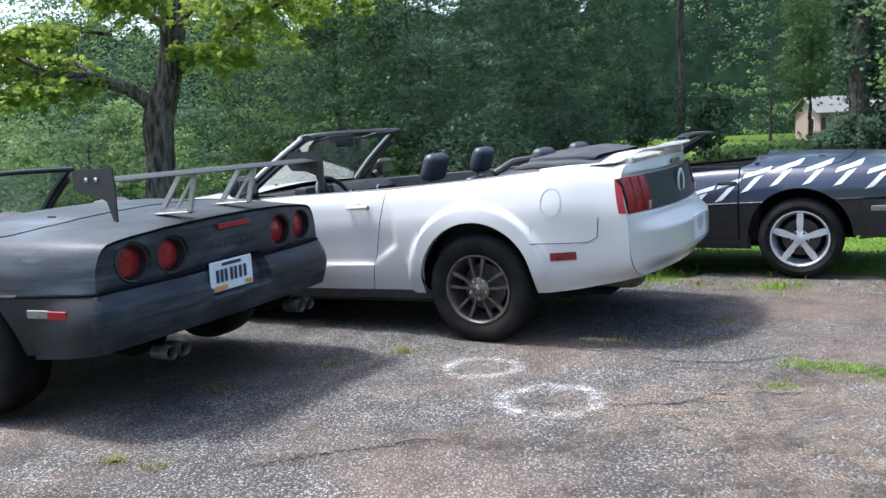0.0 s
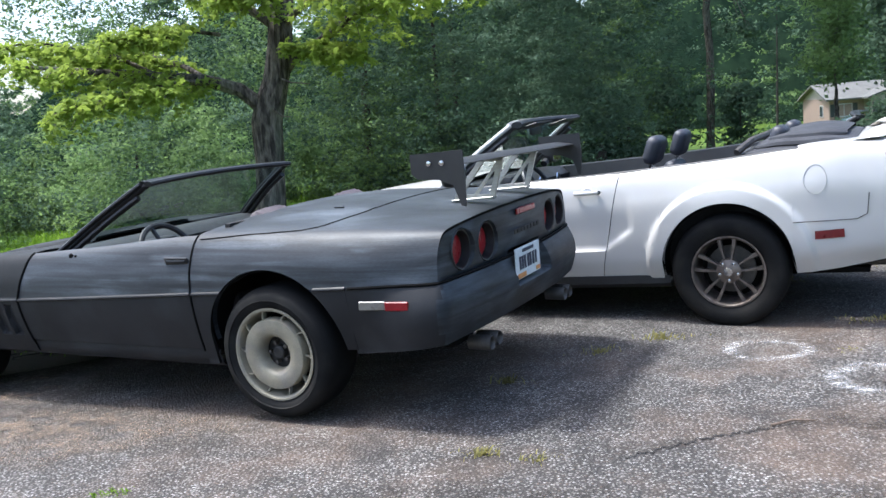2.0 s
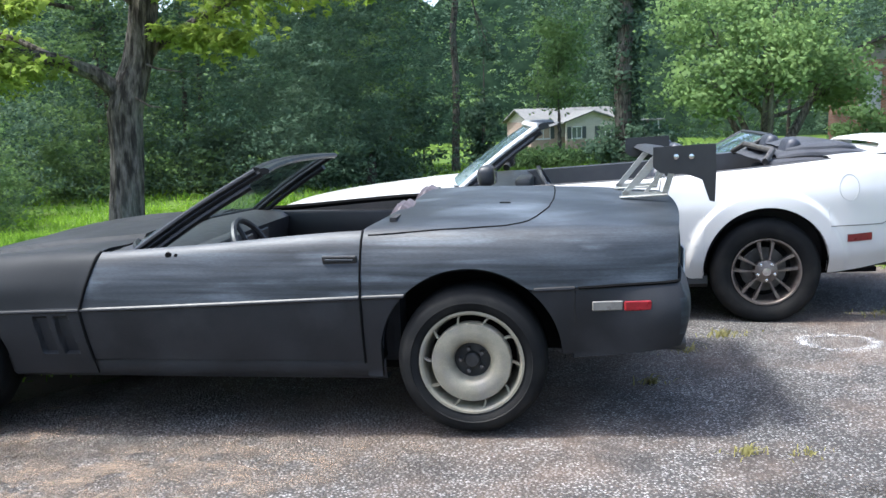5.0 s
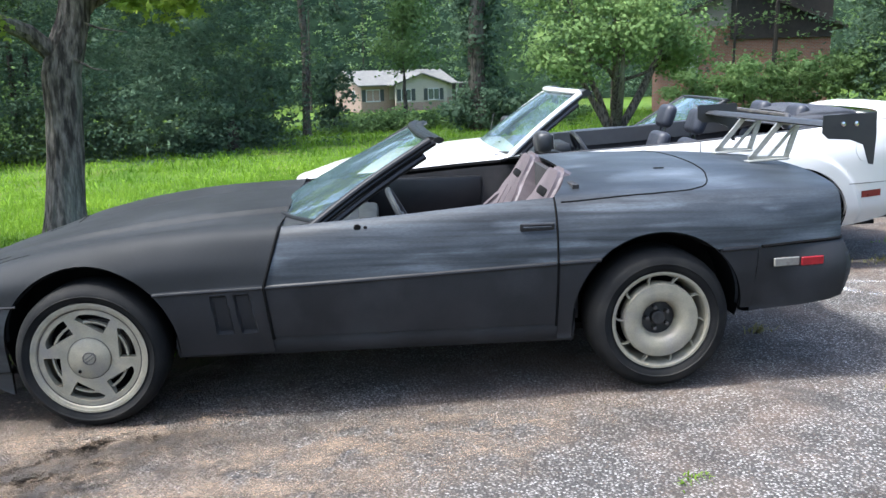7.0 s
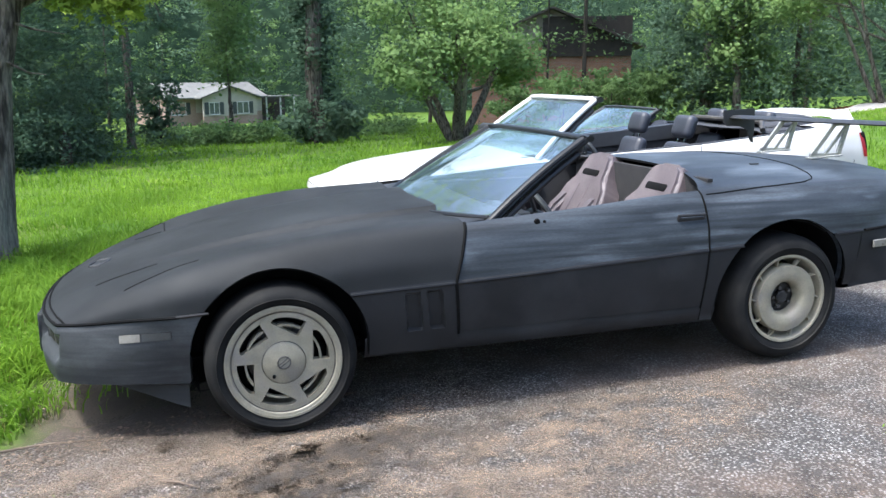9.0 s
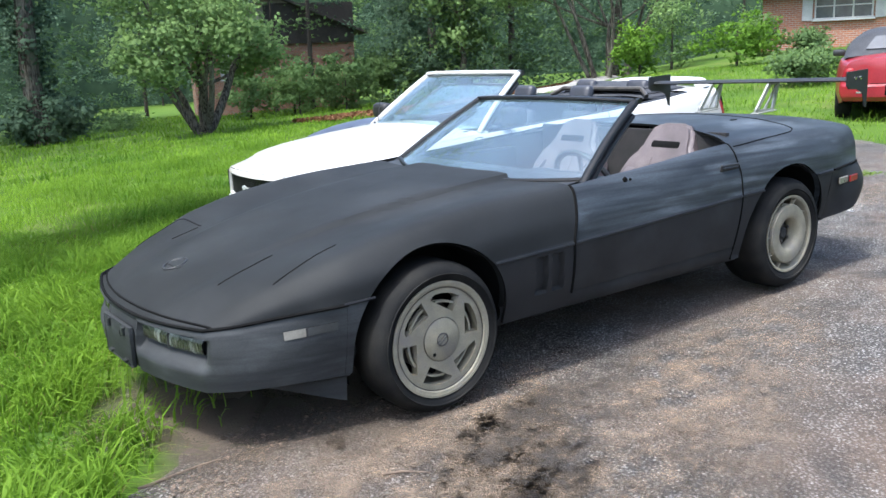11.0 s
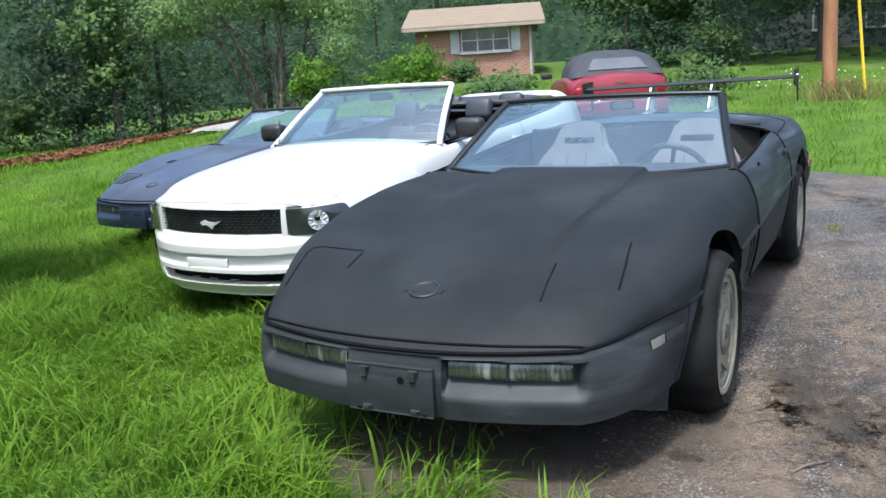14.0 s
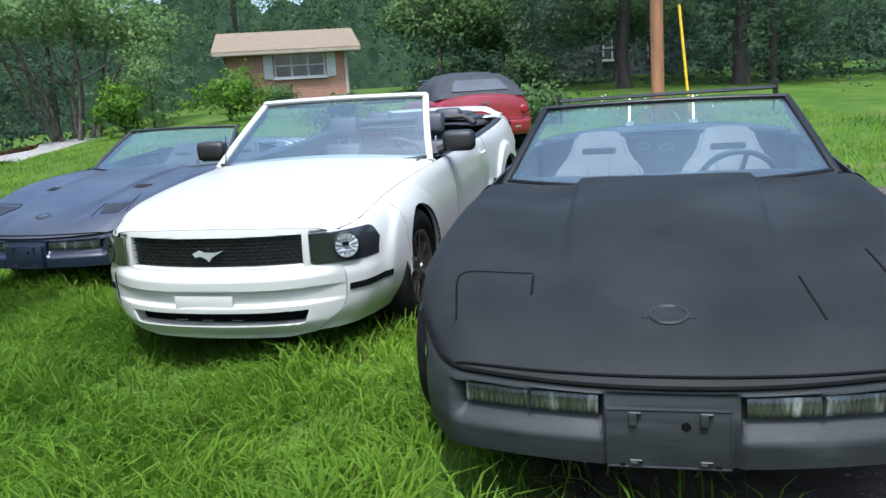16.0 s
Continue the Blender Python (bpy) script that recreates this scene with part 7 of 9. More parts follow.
# the crowns reaching out over the lawn are out of view, added to shade it
tree("shade_tree", 24.5, -7.6, "tall shade tree with a dark trunk", 7.5, 0.22, True,
     [(0, 0, 8.5, 3.2, 3.2, 1.8, 70), (-1, 2.6, 7.2, 2.2, 2.2, 1.3, 44), (0.5, -3.4, 7.2, 2.2, 2.2, 1.2, 44), (-1, 1.2, 5.6, 1.6, 1.6, 0.7, 20), (-4.2, 0.6, 8.8, 2.6, 3.2, 1.2, 60), (-3.6, -4.0, 9.2, 2.6, 3.0, 1.2, 50)], "leaf_dark", 0.2, 23, bark="bark_far", per=46, spread=0.45)
tree("shade_tree", 22.5, -11.4, "tall shade tree with a dark trunk", 8.0, 0.28, True,
     [(0, 0, 9.0, 3.2, 3.2, 1.8, 70), (-1, 2.6, 8.2, 2.2, 2.2, 1.3, 44), (0.5, -3.4, 8.2, 2.2, 2.2, 1.2, 44), (-4.0, 0.4, 9.4, 2.8, 3.2, 1.2, 60)], "leaf_dark", 0.2, 24, bark="bark_far", per=46, spread=0.45)
tree("young_tree", 17.0, 40.0, "young light-green tree by the white house", 2.5, 0.12, True,
     [(0, 0, 4.0, 1.6, 1.5, 1.4, 40), (0.3, 0.2, 6.0, 1.3, 1.3, 1.2, 30)], "leaf_mid", 0.22, 29, per=40, spread=0.4)


def bush(x, y, r, h, leaf, size, seed, label, k=34, per=46):
    rs = np.random.RandomState(seed)
    b = thing("bush", pose(x, y, float(height(x, y))), label, "bush", "garden bushes")
    part("stems", tube([(0, 0, -0.05), (0.03, 0, h * 0.6)], [0.05, 0.02], 6), "bark_far", b)
    cards("leaves", clumps(rs, (0, 0, h * 0.5), (r, r, h * 0.5), k, per, 0.2, 0.35), size, leaf, rs, 0.3, parent=b)


bush(22.0, 7.3, 1.35, 1.8, "leaf_bright", 0.14, 31, "bright yellow-green garden bush")
bush(11.2, 36.1, 0.9, 3.6, "leaf_dark", 0.2, 33, "dark evergreen shrub beside the slim pine")
bush(8.8, 37.0, 1.2, 4.2, "leaf_dark", 0.2, 34, "dark evergreen shrub beside the slim pine")
bush(26.4, 6.9, 0.8, 1.5, "leaf_wood", 0.14, 32, "dark shrub by the brick house corner")
bush(24.5, 9.8, 1.1, 3.2, "leaf_mid", 0.12, 33, "tall clipped evergreen bush", 40)
bush(23.0, 10.6, 0.9, 1.9, "leaf_bright", 0.14, 34, "loose young shrub with pale leaves")
bush(26.6, 5.4, 0.5, 0.7, "leaf_wood", 0.13, 35, "low dark bush by the brick wall")
bush(12.6, 0.4, 0.9, 0.8, "leaf_wood", 0.12, 36, "low leafy bush near the red car")
bush(14.2, 4.9, 0.9, 0.8, "leaf_wood", 0.12, 37, "low leafy bush near the red car")
bush(25.5, -4.2, 1.3, 1.6, "leaf_wood", 0.15, 38, "rounded dark bush under the trees")
rsw = np.random.RandomState(11)
wood, dark, lite, trunks = [], [], [], []


def far_tree(x, y, hh, tgt, low=0.05, r=None, cone=False, B=None, per=None):
    """A distant tree: boughs at all heights round a trunk, each ending in a flattened puff of leaves."""
    if low < 0.4 and screens_house(x, y):
        return
    z = float(height(x, y))
    bare = rsw.rand()
    if bare < 0.2:
        thick = rsw.uniform(0.07, 0.17)
        if bare < 0.08 and low < 0.4:
            trunks.append((x, y, z, hh * 0.8, thick))
    d_ = math.hypot(x + 4, y - 4)
    B = B or (40 if d_ < 26 else (38 if d_ < 46 else 24))
    per = per or (42 if d_ < 26 else (38 if d_ < 46 else 26))
    r = r or (hh * rsw.uniform(0.2, 0.27) if cone else hh * rsw.uniform(0.24, 0.36))
    u = rsw.uniform(low, 1.0, B) ** (1.0 if not cone else 1.15)
    R = (r * (1 - u) ** 0.75 if cone else r * np.sqrt(np.clip(1 - ((u - 0.42) / 0.62) ** 2, 0.03, 1))) * rsw.uniform(0.6, 1.15, B) + 0.25
    a, k = rsw.uniform(0, 2 * math.pi, B), rsw.uniform(0.4, 1.0, B)
    way = np.stack([np.cos(a), np.sin(a), np.zeros(B)], 1)
    c = np.array((x, y, z)) + way * (R * k)[:, None] + np.array((0, 0, 1.0)) * (u * hh - (0.32 if cone else 0.12) * R * k ** 2)[:, None]
    rp = np.clip(0.30 * R + 0.14, 0.16, 1.25) * rsw.uniform(0.65, 1.2, B)
    o = rsw.normal(size=(B, per, 3))
    o /= np.linalg.norm(o, axis=2)[:, :, None]
    p = c[:, None] + o * (rsw.uniform(0.35, 1.05, (B, per)) * rp[:, None])[:, :, None] * np.array((1, 1, 0.34 if cone else 0.5))
    p += way[:, None] * (rsw.uniform(-0.9, 0.3, (B, per)) * 0.5 * rp[:, None])[:, :, None]
    p[:, :, 2] = np.maximum(p[:, :, 2], z + 0.05)
    m = int(per * (0.78 if d_ < 30 else (0.66 if d_ < 60 else 0.55)))
    p, o = p[:, :m], o[:, :m]
    tgt.append(np.hstack([p.reshape(-1, 3), outward((o + 0.6 * way[:, None]).reshape(-1, 3))]))


def screens_house(x, y):
    """True on the sight lines to the white house, which stay open."""
    for ex, ey, right in ((0.0, 0.0, 39.0), (-2.65, 0.3, 44.0), (-6.5, 2.35, 48.0), (-5.0, 1.4, 48.0)):
        b, d = math.degrees(math.atan2(y - ey, x - ex)), math.hypot(x - ex, y - ey)
        m = 0.5 + 90.0 / max(d, 20.0)
        if math.degrees(math.atan2(80 - ey, right - ex)) - m < b < math.degrees(math.atan2(80 - ey, 33.4 - ex)) + m and d < 84:
            return True
    return False


def at_bearing(a, d):
    return -4.0 + d * math.cos(radians(a)), 4.0 + d * math.sin(radians(a))


for i in range(54):      # light thicket beyond the oak, open to the sky above
    x, y = at_bearing(rsw.uniform(96, 150), rsw.uniform(13.5, 24))
    far_tree(x, y, rsw.uniform(1.6, 3.2), (lite, wood, dark)[rsw.randint(3)], 0.05, rsw.uniform(0.7, 1.4))
for i in range(50):
    a = rsw.uniform(104, 150)
    x, y = at_bearing(a, rsw.uniform(26, 44))
    far_tree(x, y, rsw.uniform(4.8, 7.4) if 112 < a < 119 else rsw.uniform(9, 15), (wood, dark, dark)[rsw.randint(3)], 0.08)
for i in range(26):
    x, y = at_bearing(rsw.uniform(90, 106), rsw.uniform(22, 34))
    far_tree(x, y, rsw.uniform(7, 12), (wood, dark, wood, lite)[rsw.randint(4)], 0.04, cone=rsw.rand() < 0.4)
for i in range(58):      # dark cedars and pines straight across
    x, y = at_bearing(rsw.uniform(67, 93), rsw.uniform(24, 44))
    far_tree(x, y, rsw.uniform(10, 17), dark if rsw.rand() < 0.72 else wood, 0.02, cone=rsw.rand() < 0.7, B=72)
for i in range(9):      # thin screen before the white house
    x, y = at_bearing(rsw.uniform(50, 67), rsw.uniform(50, 60))
    far_tree(x, y, rsw.uniform(14, 18), dark if rsw.rand() < 0.5 else wood, 0.55)
for i in range(80):
    x, y = at_bearing(rsw.uniform(20, 70), rsw.uniform(92, 116))
    far_tree(x, y, rsw.uniform(15, 22), dark if rsw.rand() < 0.6 else wood, 0.05, cone=rsw.rand() < 0.3)
for i in range(46):
    x, y = at_bearing(rsw.uniform(14, 52), rsw.uniform(42, 60))
    far_tree(x, y, rsw.uniform(11, 17), dark if rsw.rand() < 0.5 else wood, 0.06)
for i in range(84):
    x, y = at_bearing(rsw.uniform(-75, 16), rsw.uniform(42, 66))
    far_tree(x, y, rsw.uniform(10, 17), dark if rsw.rand() < 0.6 else wood, 0.03, rsw.uniform(3.0, 4.6))
for i in range(20):      # shaded edge of the woods behind the magnolia
    x, y = at_bearing(rsw.uniform(9, 31), rsw.uniform(36, 44))
    far_tree(x, y, rsw.uniform(8, 13), dark if rsw.rand() < 0.75 else wood, 0.02)
for i in range(26):
    x, y = at_bearing(rsw.uniform(-60, -24), rsw.uniform(34, 48))
    far_tree(x, y, rsw.uniform(10, 16), dark, 0.02)
for i in range(44):      # dark edge of the woods round the sunny lawn by the pole
    a = rsw.uniform(-58, -26.5) if rsw.rand() < 0.75 else rsw.uniform(-20, -9)
    x, y = at_bearing(a, rsw.uniform(30, 37))
    far_tree(x, y, rsw.uniform(4, 9), dark if rsw.rand() < 0.8 else wood, 0.02, rsw.uniform(1.8, 2.8))
for x, y, h_ in ((1.6, 26.0, 10.5), (3.4, 27.6, 12.0), (4.6, 25.6, 9.0), (2.6, 29.5, 12.5), (0.2, 28.0, 11.0)):      # dense cedars down to the ground
    far_tree(x, y, h_, dark, 0.01, 2.3, True, B=130, per=60)
for i in range(26):      # high pine crowns above view, added for the windscreens to mirror
    x, y = at_bearing(rsw.uniform(38, 82), rsw.uniform(32, 46))
    far_tree(x, y, rsw.uniform(22, 28), dark if rsw.rand() < 0.7 else wood, 0.5, B=60, per=34)
for i in range(34):      # high crowns mostly above view, added behind for reflections and to block sky
    x, y = at_bearing(rsw.uniform(62, 104), rsw.uniform(42, 54))
    far_tree(x, y, rsw.uniform(22, 29), dark if rsw.rand() < 0.6 else wood, 0.42, B=56, per=30)
for i in range(14):      # tall trees that close the sky behind the brick house
    x, y = at_bearing(rsw.uniform(-16, 12), rsw.uniform(46, 58))
    far_tree(x, y, rsw.uniform(17, 21), (wood, dark)[rsw.randint(2)], 0.2, B=48, per=34)
for i in range(70):      # undergrowth along the woodland edge
    a = rsw.uniform(66, 128)
    x, y = at_bearing(a, (18 if a > 97 else 24) + rsw.uniform(0, 5))
    far_tree(x, y, rsw.uniform(0.8, 2.2), (dark, wood, dark)[rsw.randint(3)], 0.05, rsw.uniform(0.7, 1.5), B=34, per=26)
for i in range(60):
    x, y = at_bearing(rsw.uniform(48, 66), rsw.uniform(34, 50))
    z, r_ = float(height(x, y)), rsw.uniform(0.35, 0.75)
    (lite if rsw.rand() < 0.6 else wood).append(clumps(rsw, (x, y, z + r_ * 0.4), (r_ * 1.3, r_ * 1.3, r_ * 0.8), 9, 22, 0.25, 0.4))
for i in range(40):      # unseen trees added behind and beside the walk, mirrored in glass and paint
    a = rsw.uniform(150, 322)
    x, y = at_bearing(a, rsw.uniform(16, 30))
    far_tree(x, y, rsw.uniform(5, 9), wood if rsw.rand() < 0.5 else dark, 0.1, B=30, per=16)
for x, y, h_ in ((1.0, 27.0, 23), (2.6, 28.2, 25), (4.2, 26.6, 22), (-0.6, 27.6, 24), (3.2, 30.4, 25), (-2.6, 24.4, 21), (14.3, 29.6, 25), (10.1, 36.5, 27), (17.5, 35.0, 27), (20.0, 33.0, 26), (12.5, 41.0, 28), (15.5, 45.0, 28), (8.0, 41.0, 27)):      # unseen wide crowns, added to shade the lower lawn and fill the windscreens' reflection
    far_tree(x, y, h_, dark, 0.5, 5.0, B=90, per=34)
for nm, pts, leaf, lb in (("woodland_leaves", wood, "leaf_wood", "dense summer green leaves of the far woods"), ("woodland_needles", dark, "leaf_dark", "dark green foliage of the far woods"),
                          ("thicket_leaves", lite, "leaf_mid", "light green leaves of the thicket")):
    pts = np.concatenate(pts)
    tagged(cards(nm, pts, np.clip(0.0060 * np.hypot(pts[:, 0] + 4, pts[:, 1] - 4), 0.10, 0.46), leaf, rsw, 0.3, 0.5, level=0.45), lb, "woods", kind="stuff")
tv, tf = [], []
for x, y, z, hh, r in trunks:
    b = len(tv)
    for k, (h_, s_) in enumerate(((-0.3, 1.3), (0.8, 1.0), (hh * 0.5, 0.75), (hh * 0.95, 0.3))):
        for j in range(7):
            q = 2 * math.pi * j / 7
            tv.append((x + r * s_ * math.cos(q) + 0.02 * h_, y + r * s_ * math.sin(q), z + h_))
    for k in range(3):
        for j in range(7):
            tf.append((b + k * 7 + j, b + k * 7 + (j + 1) % 7, b + (k + 1) * 7 + (j + 1) % 7, b + (k + 1) * 7 + j))
tagged(part("woodland_trunks", raw("woodland_trunks", tv, tf), "bark_far", None), "thin dark trunks of the far woods", "woods", kind="stuff")
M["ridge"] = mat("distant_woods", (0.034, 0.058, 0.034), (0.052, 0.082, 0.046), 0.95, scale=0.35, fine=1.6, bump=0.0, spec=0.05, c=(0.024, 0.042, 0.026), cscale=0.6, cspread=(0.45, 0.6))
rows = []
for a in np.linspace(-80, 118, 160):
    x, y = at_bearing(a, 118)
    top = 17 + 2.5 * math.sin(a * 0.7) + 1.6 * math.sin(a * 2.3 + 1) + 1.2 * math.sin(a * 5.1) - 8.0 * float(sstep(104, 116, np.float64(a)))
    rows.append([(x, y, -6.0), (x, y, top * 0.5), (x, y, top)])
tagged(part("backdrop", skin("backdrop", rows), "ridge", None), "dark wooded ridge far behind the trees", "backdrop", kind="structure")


# grass: blades stand thick near the cars and thin out with distance
def blades(name, x, y, h, w, material, rs, label, joints=1):
    """Arching blades of grass, combed by the wind and by feet in swirls; joints: bends along each blade."""
    n = len(x)
    a = rs.uniform(0, 2 * math.pi, n)
    lean = rs.uniform(0.2, 1.35, n) * h
    la = 2.4 * np.sin(1.3 * x + 0.7 * y) + 2.0 * np.sin(0.9 * y - 1.7 * x + 1) + 1.2 * np.sin(3.7 * x + 2.9 * y) + rs.normal(0, 1.1, n)
    base = np.stack([x, y, height(x, y) - 0.015], 1)
    side = np.stack([np.cos(a), np.sin(a), np.zeros(n)], 1) * w[:, None] * 0.5
    rings = [base - side, base + side]
    for q in np.linspace(0, 1, joints + 2)[1:-1] if joints > 1 else (0.6,):
        m = base + np.stack([np.cos(la) * lean * q ** 2, np.sin(la) * lean * q ** 2, h * (1.25 * q - 0.3 * q * q) - 0.45 * lean * q ** 3], 1)
        k = 1 - 0.45 * q
        rings += [m + side * k, m - side * k] if len(rings) % 4 == 2 else [m - side * k, m + side * k]
    rings.append(base + np.stack([np.cos(la) * lean, np.sin(la) * lean, h * 0.95 - lean * 0.45], 1))
    nv = len(rings)
    v = np.stack(rings, 1).reshape(-1, 3)
    quads, left, right = [], 0, 1
    for q in range(joints):
        nr, nl = (2 + 2 * q, 3 + 2 * q) if q % 2 == 0 else (3 + 2 * q, 2 + 2 * q)
        quads += [left, right, nr, nl]
        left, right = nl, nr
    shape = np.array(quads + [left, right, nv - 1], dtype=np.int32)
    loops = (np.arange(n, dtype=np.int32)[:, None] * nv + shape[None]).ravel()
    per = len(shape)
    me = bpy.data.meshes.new(name)
    me.vertices.add(nv * n)
    me.vertices.foreach_set("co", v.astype(np.float32).ravel())
    me.loops.add(per * n)
    me.loops.foreach_set("vertex_index", loops)
    me.polygons.add((joints + 1) * n)
    st = np.arange(n)[:, None] * per + np.array([4 * q for q in range(joints + 1)])[None]
    me.polygons.foreach_set("loop_start", st.astype(np.int32).ravel())
    me.update(calc_edges=True)
    return tagged(part(name, me, material, None, smooth=joints > 1, angle=80), label, "grass", kind="stuff")


rsg = np.random.RandomState(21)
def sow(x0, x1, y0, y1, n):
    x, y = rsg.uniform(x0, x1, n), rsg.uniform(y0, y1, n)
    ok = ~on_drive(x, y)
    return x[ok], y[ok]
def worn(x, y):
    """Grass stays short and thin on the trodden strip behind the parked tails and by the drive."""
    return 1 - 0.75 * sstep(0.6, 1.6, x) * sstep(9.6, 8.4, y) * sstep(7.5, 6.0, x) * sstep(4.6, 5.6, y)


def tufts(x, y):
    return np.clip(0.75 + 0.45 * np.sin(2.3 * x + 1.1 * np.sin(1.7 * y)) * np.sin(2.9 * y + 0.7 * np.sin(2.1 * x)) + 0.35 * np.sin(9 * x + 2 * np.sin(5 * y)) * np.sin(8 * y + 2 * np.sin(4 * x)), 0.2, 1.5)


def close(x, y):
    """1 on the near lawn, falling to 0 over its last stretch."""
    return sstep(-8.8, -6.8, x) * sstep(2.2, 0.8, x) * sstep(11.4, 9.6, y) * sstep(5.0, 5.4, y)


def under_nose(x, y):
    """1 on the bare shaded earth below the black car's nose."""
    u, v = (x + 1.941) * math.cos(radians(152.18)) + (y - 4.886) * math.sin(radians(152.18)), -(x + 1.941) * math.sin(radians(152.18)) + (y - 4.886) * math.cos(radians(152.18))
    return sstep(3.58, 3.40, u + 0.12 * np.sin(9 * v)) * sstep(0.95, 0.8, np.abs(v))


x, y = sow(-8.8, 2.2, 5.0, 11.4, 150000)
ok = rsg.rand(len(x)) < close(x, y) * (1 - 0.93 * under_nose(x, y))
x, y = x[ok], y[ok]
blades("lawn_near", x, y, rsg.uniform(0.10, 0.30, len(x)) * tufts(x, y), rsg.uniform(0.006, 0.014, len(x)), "blade", rsg, "long lush green grass blades round the car noses", 2)
x, y = sow(-8.5, 1.8, 5.2, 11.0, 16000)
blades("straw_near", x, y, rsg.uniform(0.05, 0.16, len(x)) * tufts(x, y) * (1 - 0.7 * np.clip(under_nose(x, y), 0, 1)), rsg.uniform(0.004, 0.008, len(x)), "dry", rsg, "dry straw-coloured blades among the green grass")
def middle(x, y):
    """1 on the stretch of lawn between the cars and the woods."""
    return sstep(-10.5, -9.0, x) * sstep(10.0, 7.0, x) * sstep(18.0, 15.5, y) * sstep(5.0, 6.0, y)


x, y = sow(-10.5, 10.0, 5.0, 18.0, 130000)
ok = rsg.rand(len(x)) < middle(x, y) * (1 - close(x, y)) * (1 - 0.93 * np.clip(under_nose(x, y), 0, 1))
x, y = x[ok], y[ok]
blades("lawn_middle", x, y, rsg.uniform(0.07, 0.24, len(x)) * tufts(x, y) * worn(x, y), rsg.uniform(0.007, 0.014, len(x)), "blade", rsg, "fine bright green lawn grass between the cars and the woods")
x, y = sow(-14, 22, -6, 22, 110000)
ok = rsg.rand(len(x)) > np.maximum(close(x, y), middle(x, y))
x, y = x[ok], y[ok]
blades("lawn_far", x, y, rsg.uniform(0.08, 0.22, len(x)) * tufts(x, y) * worn(x, y), rsg.uniform(0.008, 0.017, len(x)), "blade", rsg, "long bright green lawn grass")
x, y = sow(-12, 34, 16, 48, 32000)
blades("meadow", x, y, rsg.uniform(0.10, 0.30, len(x)) * tufts(x * 0.5, y * 0.5), rsg.uniform(0.02, 0.045, len(x)), "blade", rsg, "rough meadow grass running down to the far house")


# ---- houses, pole and far things ----
def courses(name, a, b, mortar):
    m = mat(name, a, b, 0.85, scale=3, fine=30, bump=0.1)
    n, l = m.node_tree.nodes, m.node_tree.links
    br, tc, sp, cb, ad = (n.new("ShaderNode" + k) for k in ("TexBrick", "TexCoord", "SeparateXYZ", "CombineXYZ", "Math"))
    br.inputs["Scale"].default_value, br.inputs["Mortar Size"].default_value = 1.0, 0.012
    br.inputs["Brick Width"].default_value, br.inputs["Row Height"].default_value = 0.22, 0.075
    br.inputs["Color1"].default_value, br.inputs["Color2"].default_value, br.inputs["Mortar"].default_value = (*a, 1), (*b, 1), (*mortar, 1)
    l.new(tc.outputs["Object"], sp.inputs[0]), l.new(sp.outputs[0], ad.inputs[0]), l.new(sp.outputs[1], ad.inputs[1])
    l.new(ad.outputs[0], cb.inputs[0]), l.new(sp.outputs[2], cb.inputs[1]), l.new(cb.outputs[0], br.inputs["Vector"]), l.new(br.outputs[0], n["Principled BSDF"].inputs["Base Color"])
    return m


M["brick"] = courses("red_brick_courses", (0.36, 0.125, 0.06), (0.25, 0.085, 0.05), (0.30, 0.25, 0.21))
M["roof_tan"] = mat("tan_shingle", (0.225, 0.17, 0.118), (0.17, 0.125, 0.085), 0.9, scale=2, stretch=(6, 1, 1), fine=18, bump=0.2)
M["roof_grey"] = mat("grey_shingle", (0.13, 0.128, 0.118), (0.10, 0.099, 0.092), 0.9, scale=2, fine=14, bump=0.2)
M["siding"] = mat("white_siding", (0.34, 0.305, 0.26), (0.29, 0.262, 0.225), 0.7, scale=2, stretch=(1, 1, 10), fine=14, bump=0.05)
M["siding_grey"] = mat("grey_siding", (0.08, 0.085, 0.085), (0.06, 0.065, 0.065), 0.8, scale=2, stretch=(1, 1, 10), fine=14, bump=0.05)
M["brick_far"] = mat("pale_brick", (0.23, 0.155, 0.12), (0.27, 0.205, 0.165), 0.9, scale=5, stretch=(1, 1, 3), fine=16, bump=0.1)
M["brick_orange"] = courses("orange_brick", (0.36, 0.15, 0.09), (0.27, 0.10, 0.062), (0.32, 0.26, 0.21))
M["wood_dark"] = mat("dark_timber", (0.05, 0.04, 0.035), (0.035, 0.03, 0.026), 0.85, scale=4, fine=20, bump=0.1)
M["pane"] = mat("window_pane", (0.05, 0.06, 0.07), (0.08, 0.09, 0.10), 0.08, scale=2, fine=8, bump=0.0, roughvar=0.03, spec=0.8)
M["trim"] = mat("white_trim", (0.44, 0.44, 0.43), (0.37, 0.37, 0.36), 0.6, scale=5, fine=40, bump=0.05)
M["fascia"] = mat("beige_fascia", (0.30, 0.25, 0.19), (0.25, 0.21, 0.16), 0.7, scale=5, fine=40, bump=0.05)
M["shutter"] = mat("dark_shutter", (0.03, 0.035, 0.04), (0.025, 0.03, 0.03), 0.6, scale=6, fine=40, bump=0.05)
M["pole"] = mat("creosoted_pole", (0.34, 0.155, 0.07), (0.22, 0.10, 0.05), 0.85, scale=7, stretch=(1, 1, 0.15), fine=40, bump=0.4, c=(0.10, 0.06, 0.04), cscale=2)
M["yellow"] = mat("yellow_plastic", (0.75, 0.50, 0.02), (0.68, 0.44, 0.02), 0.5, scale=6, fine=30, bump=0.0)
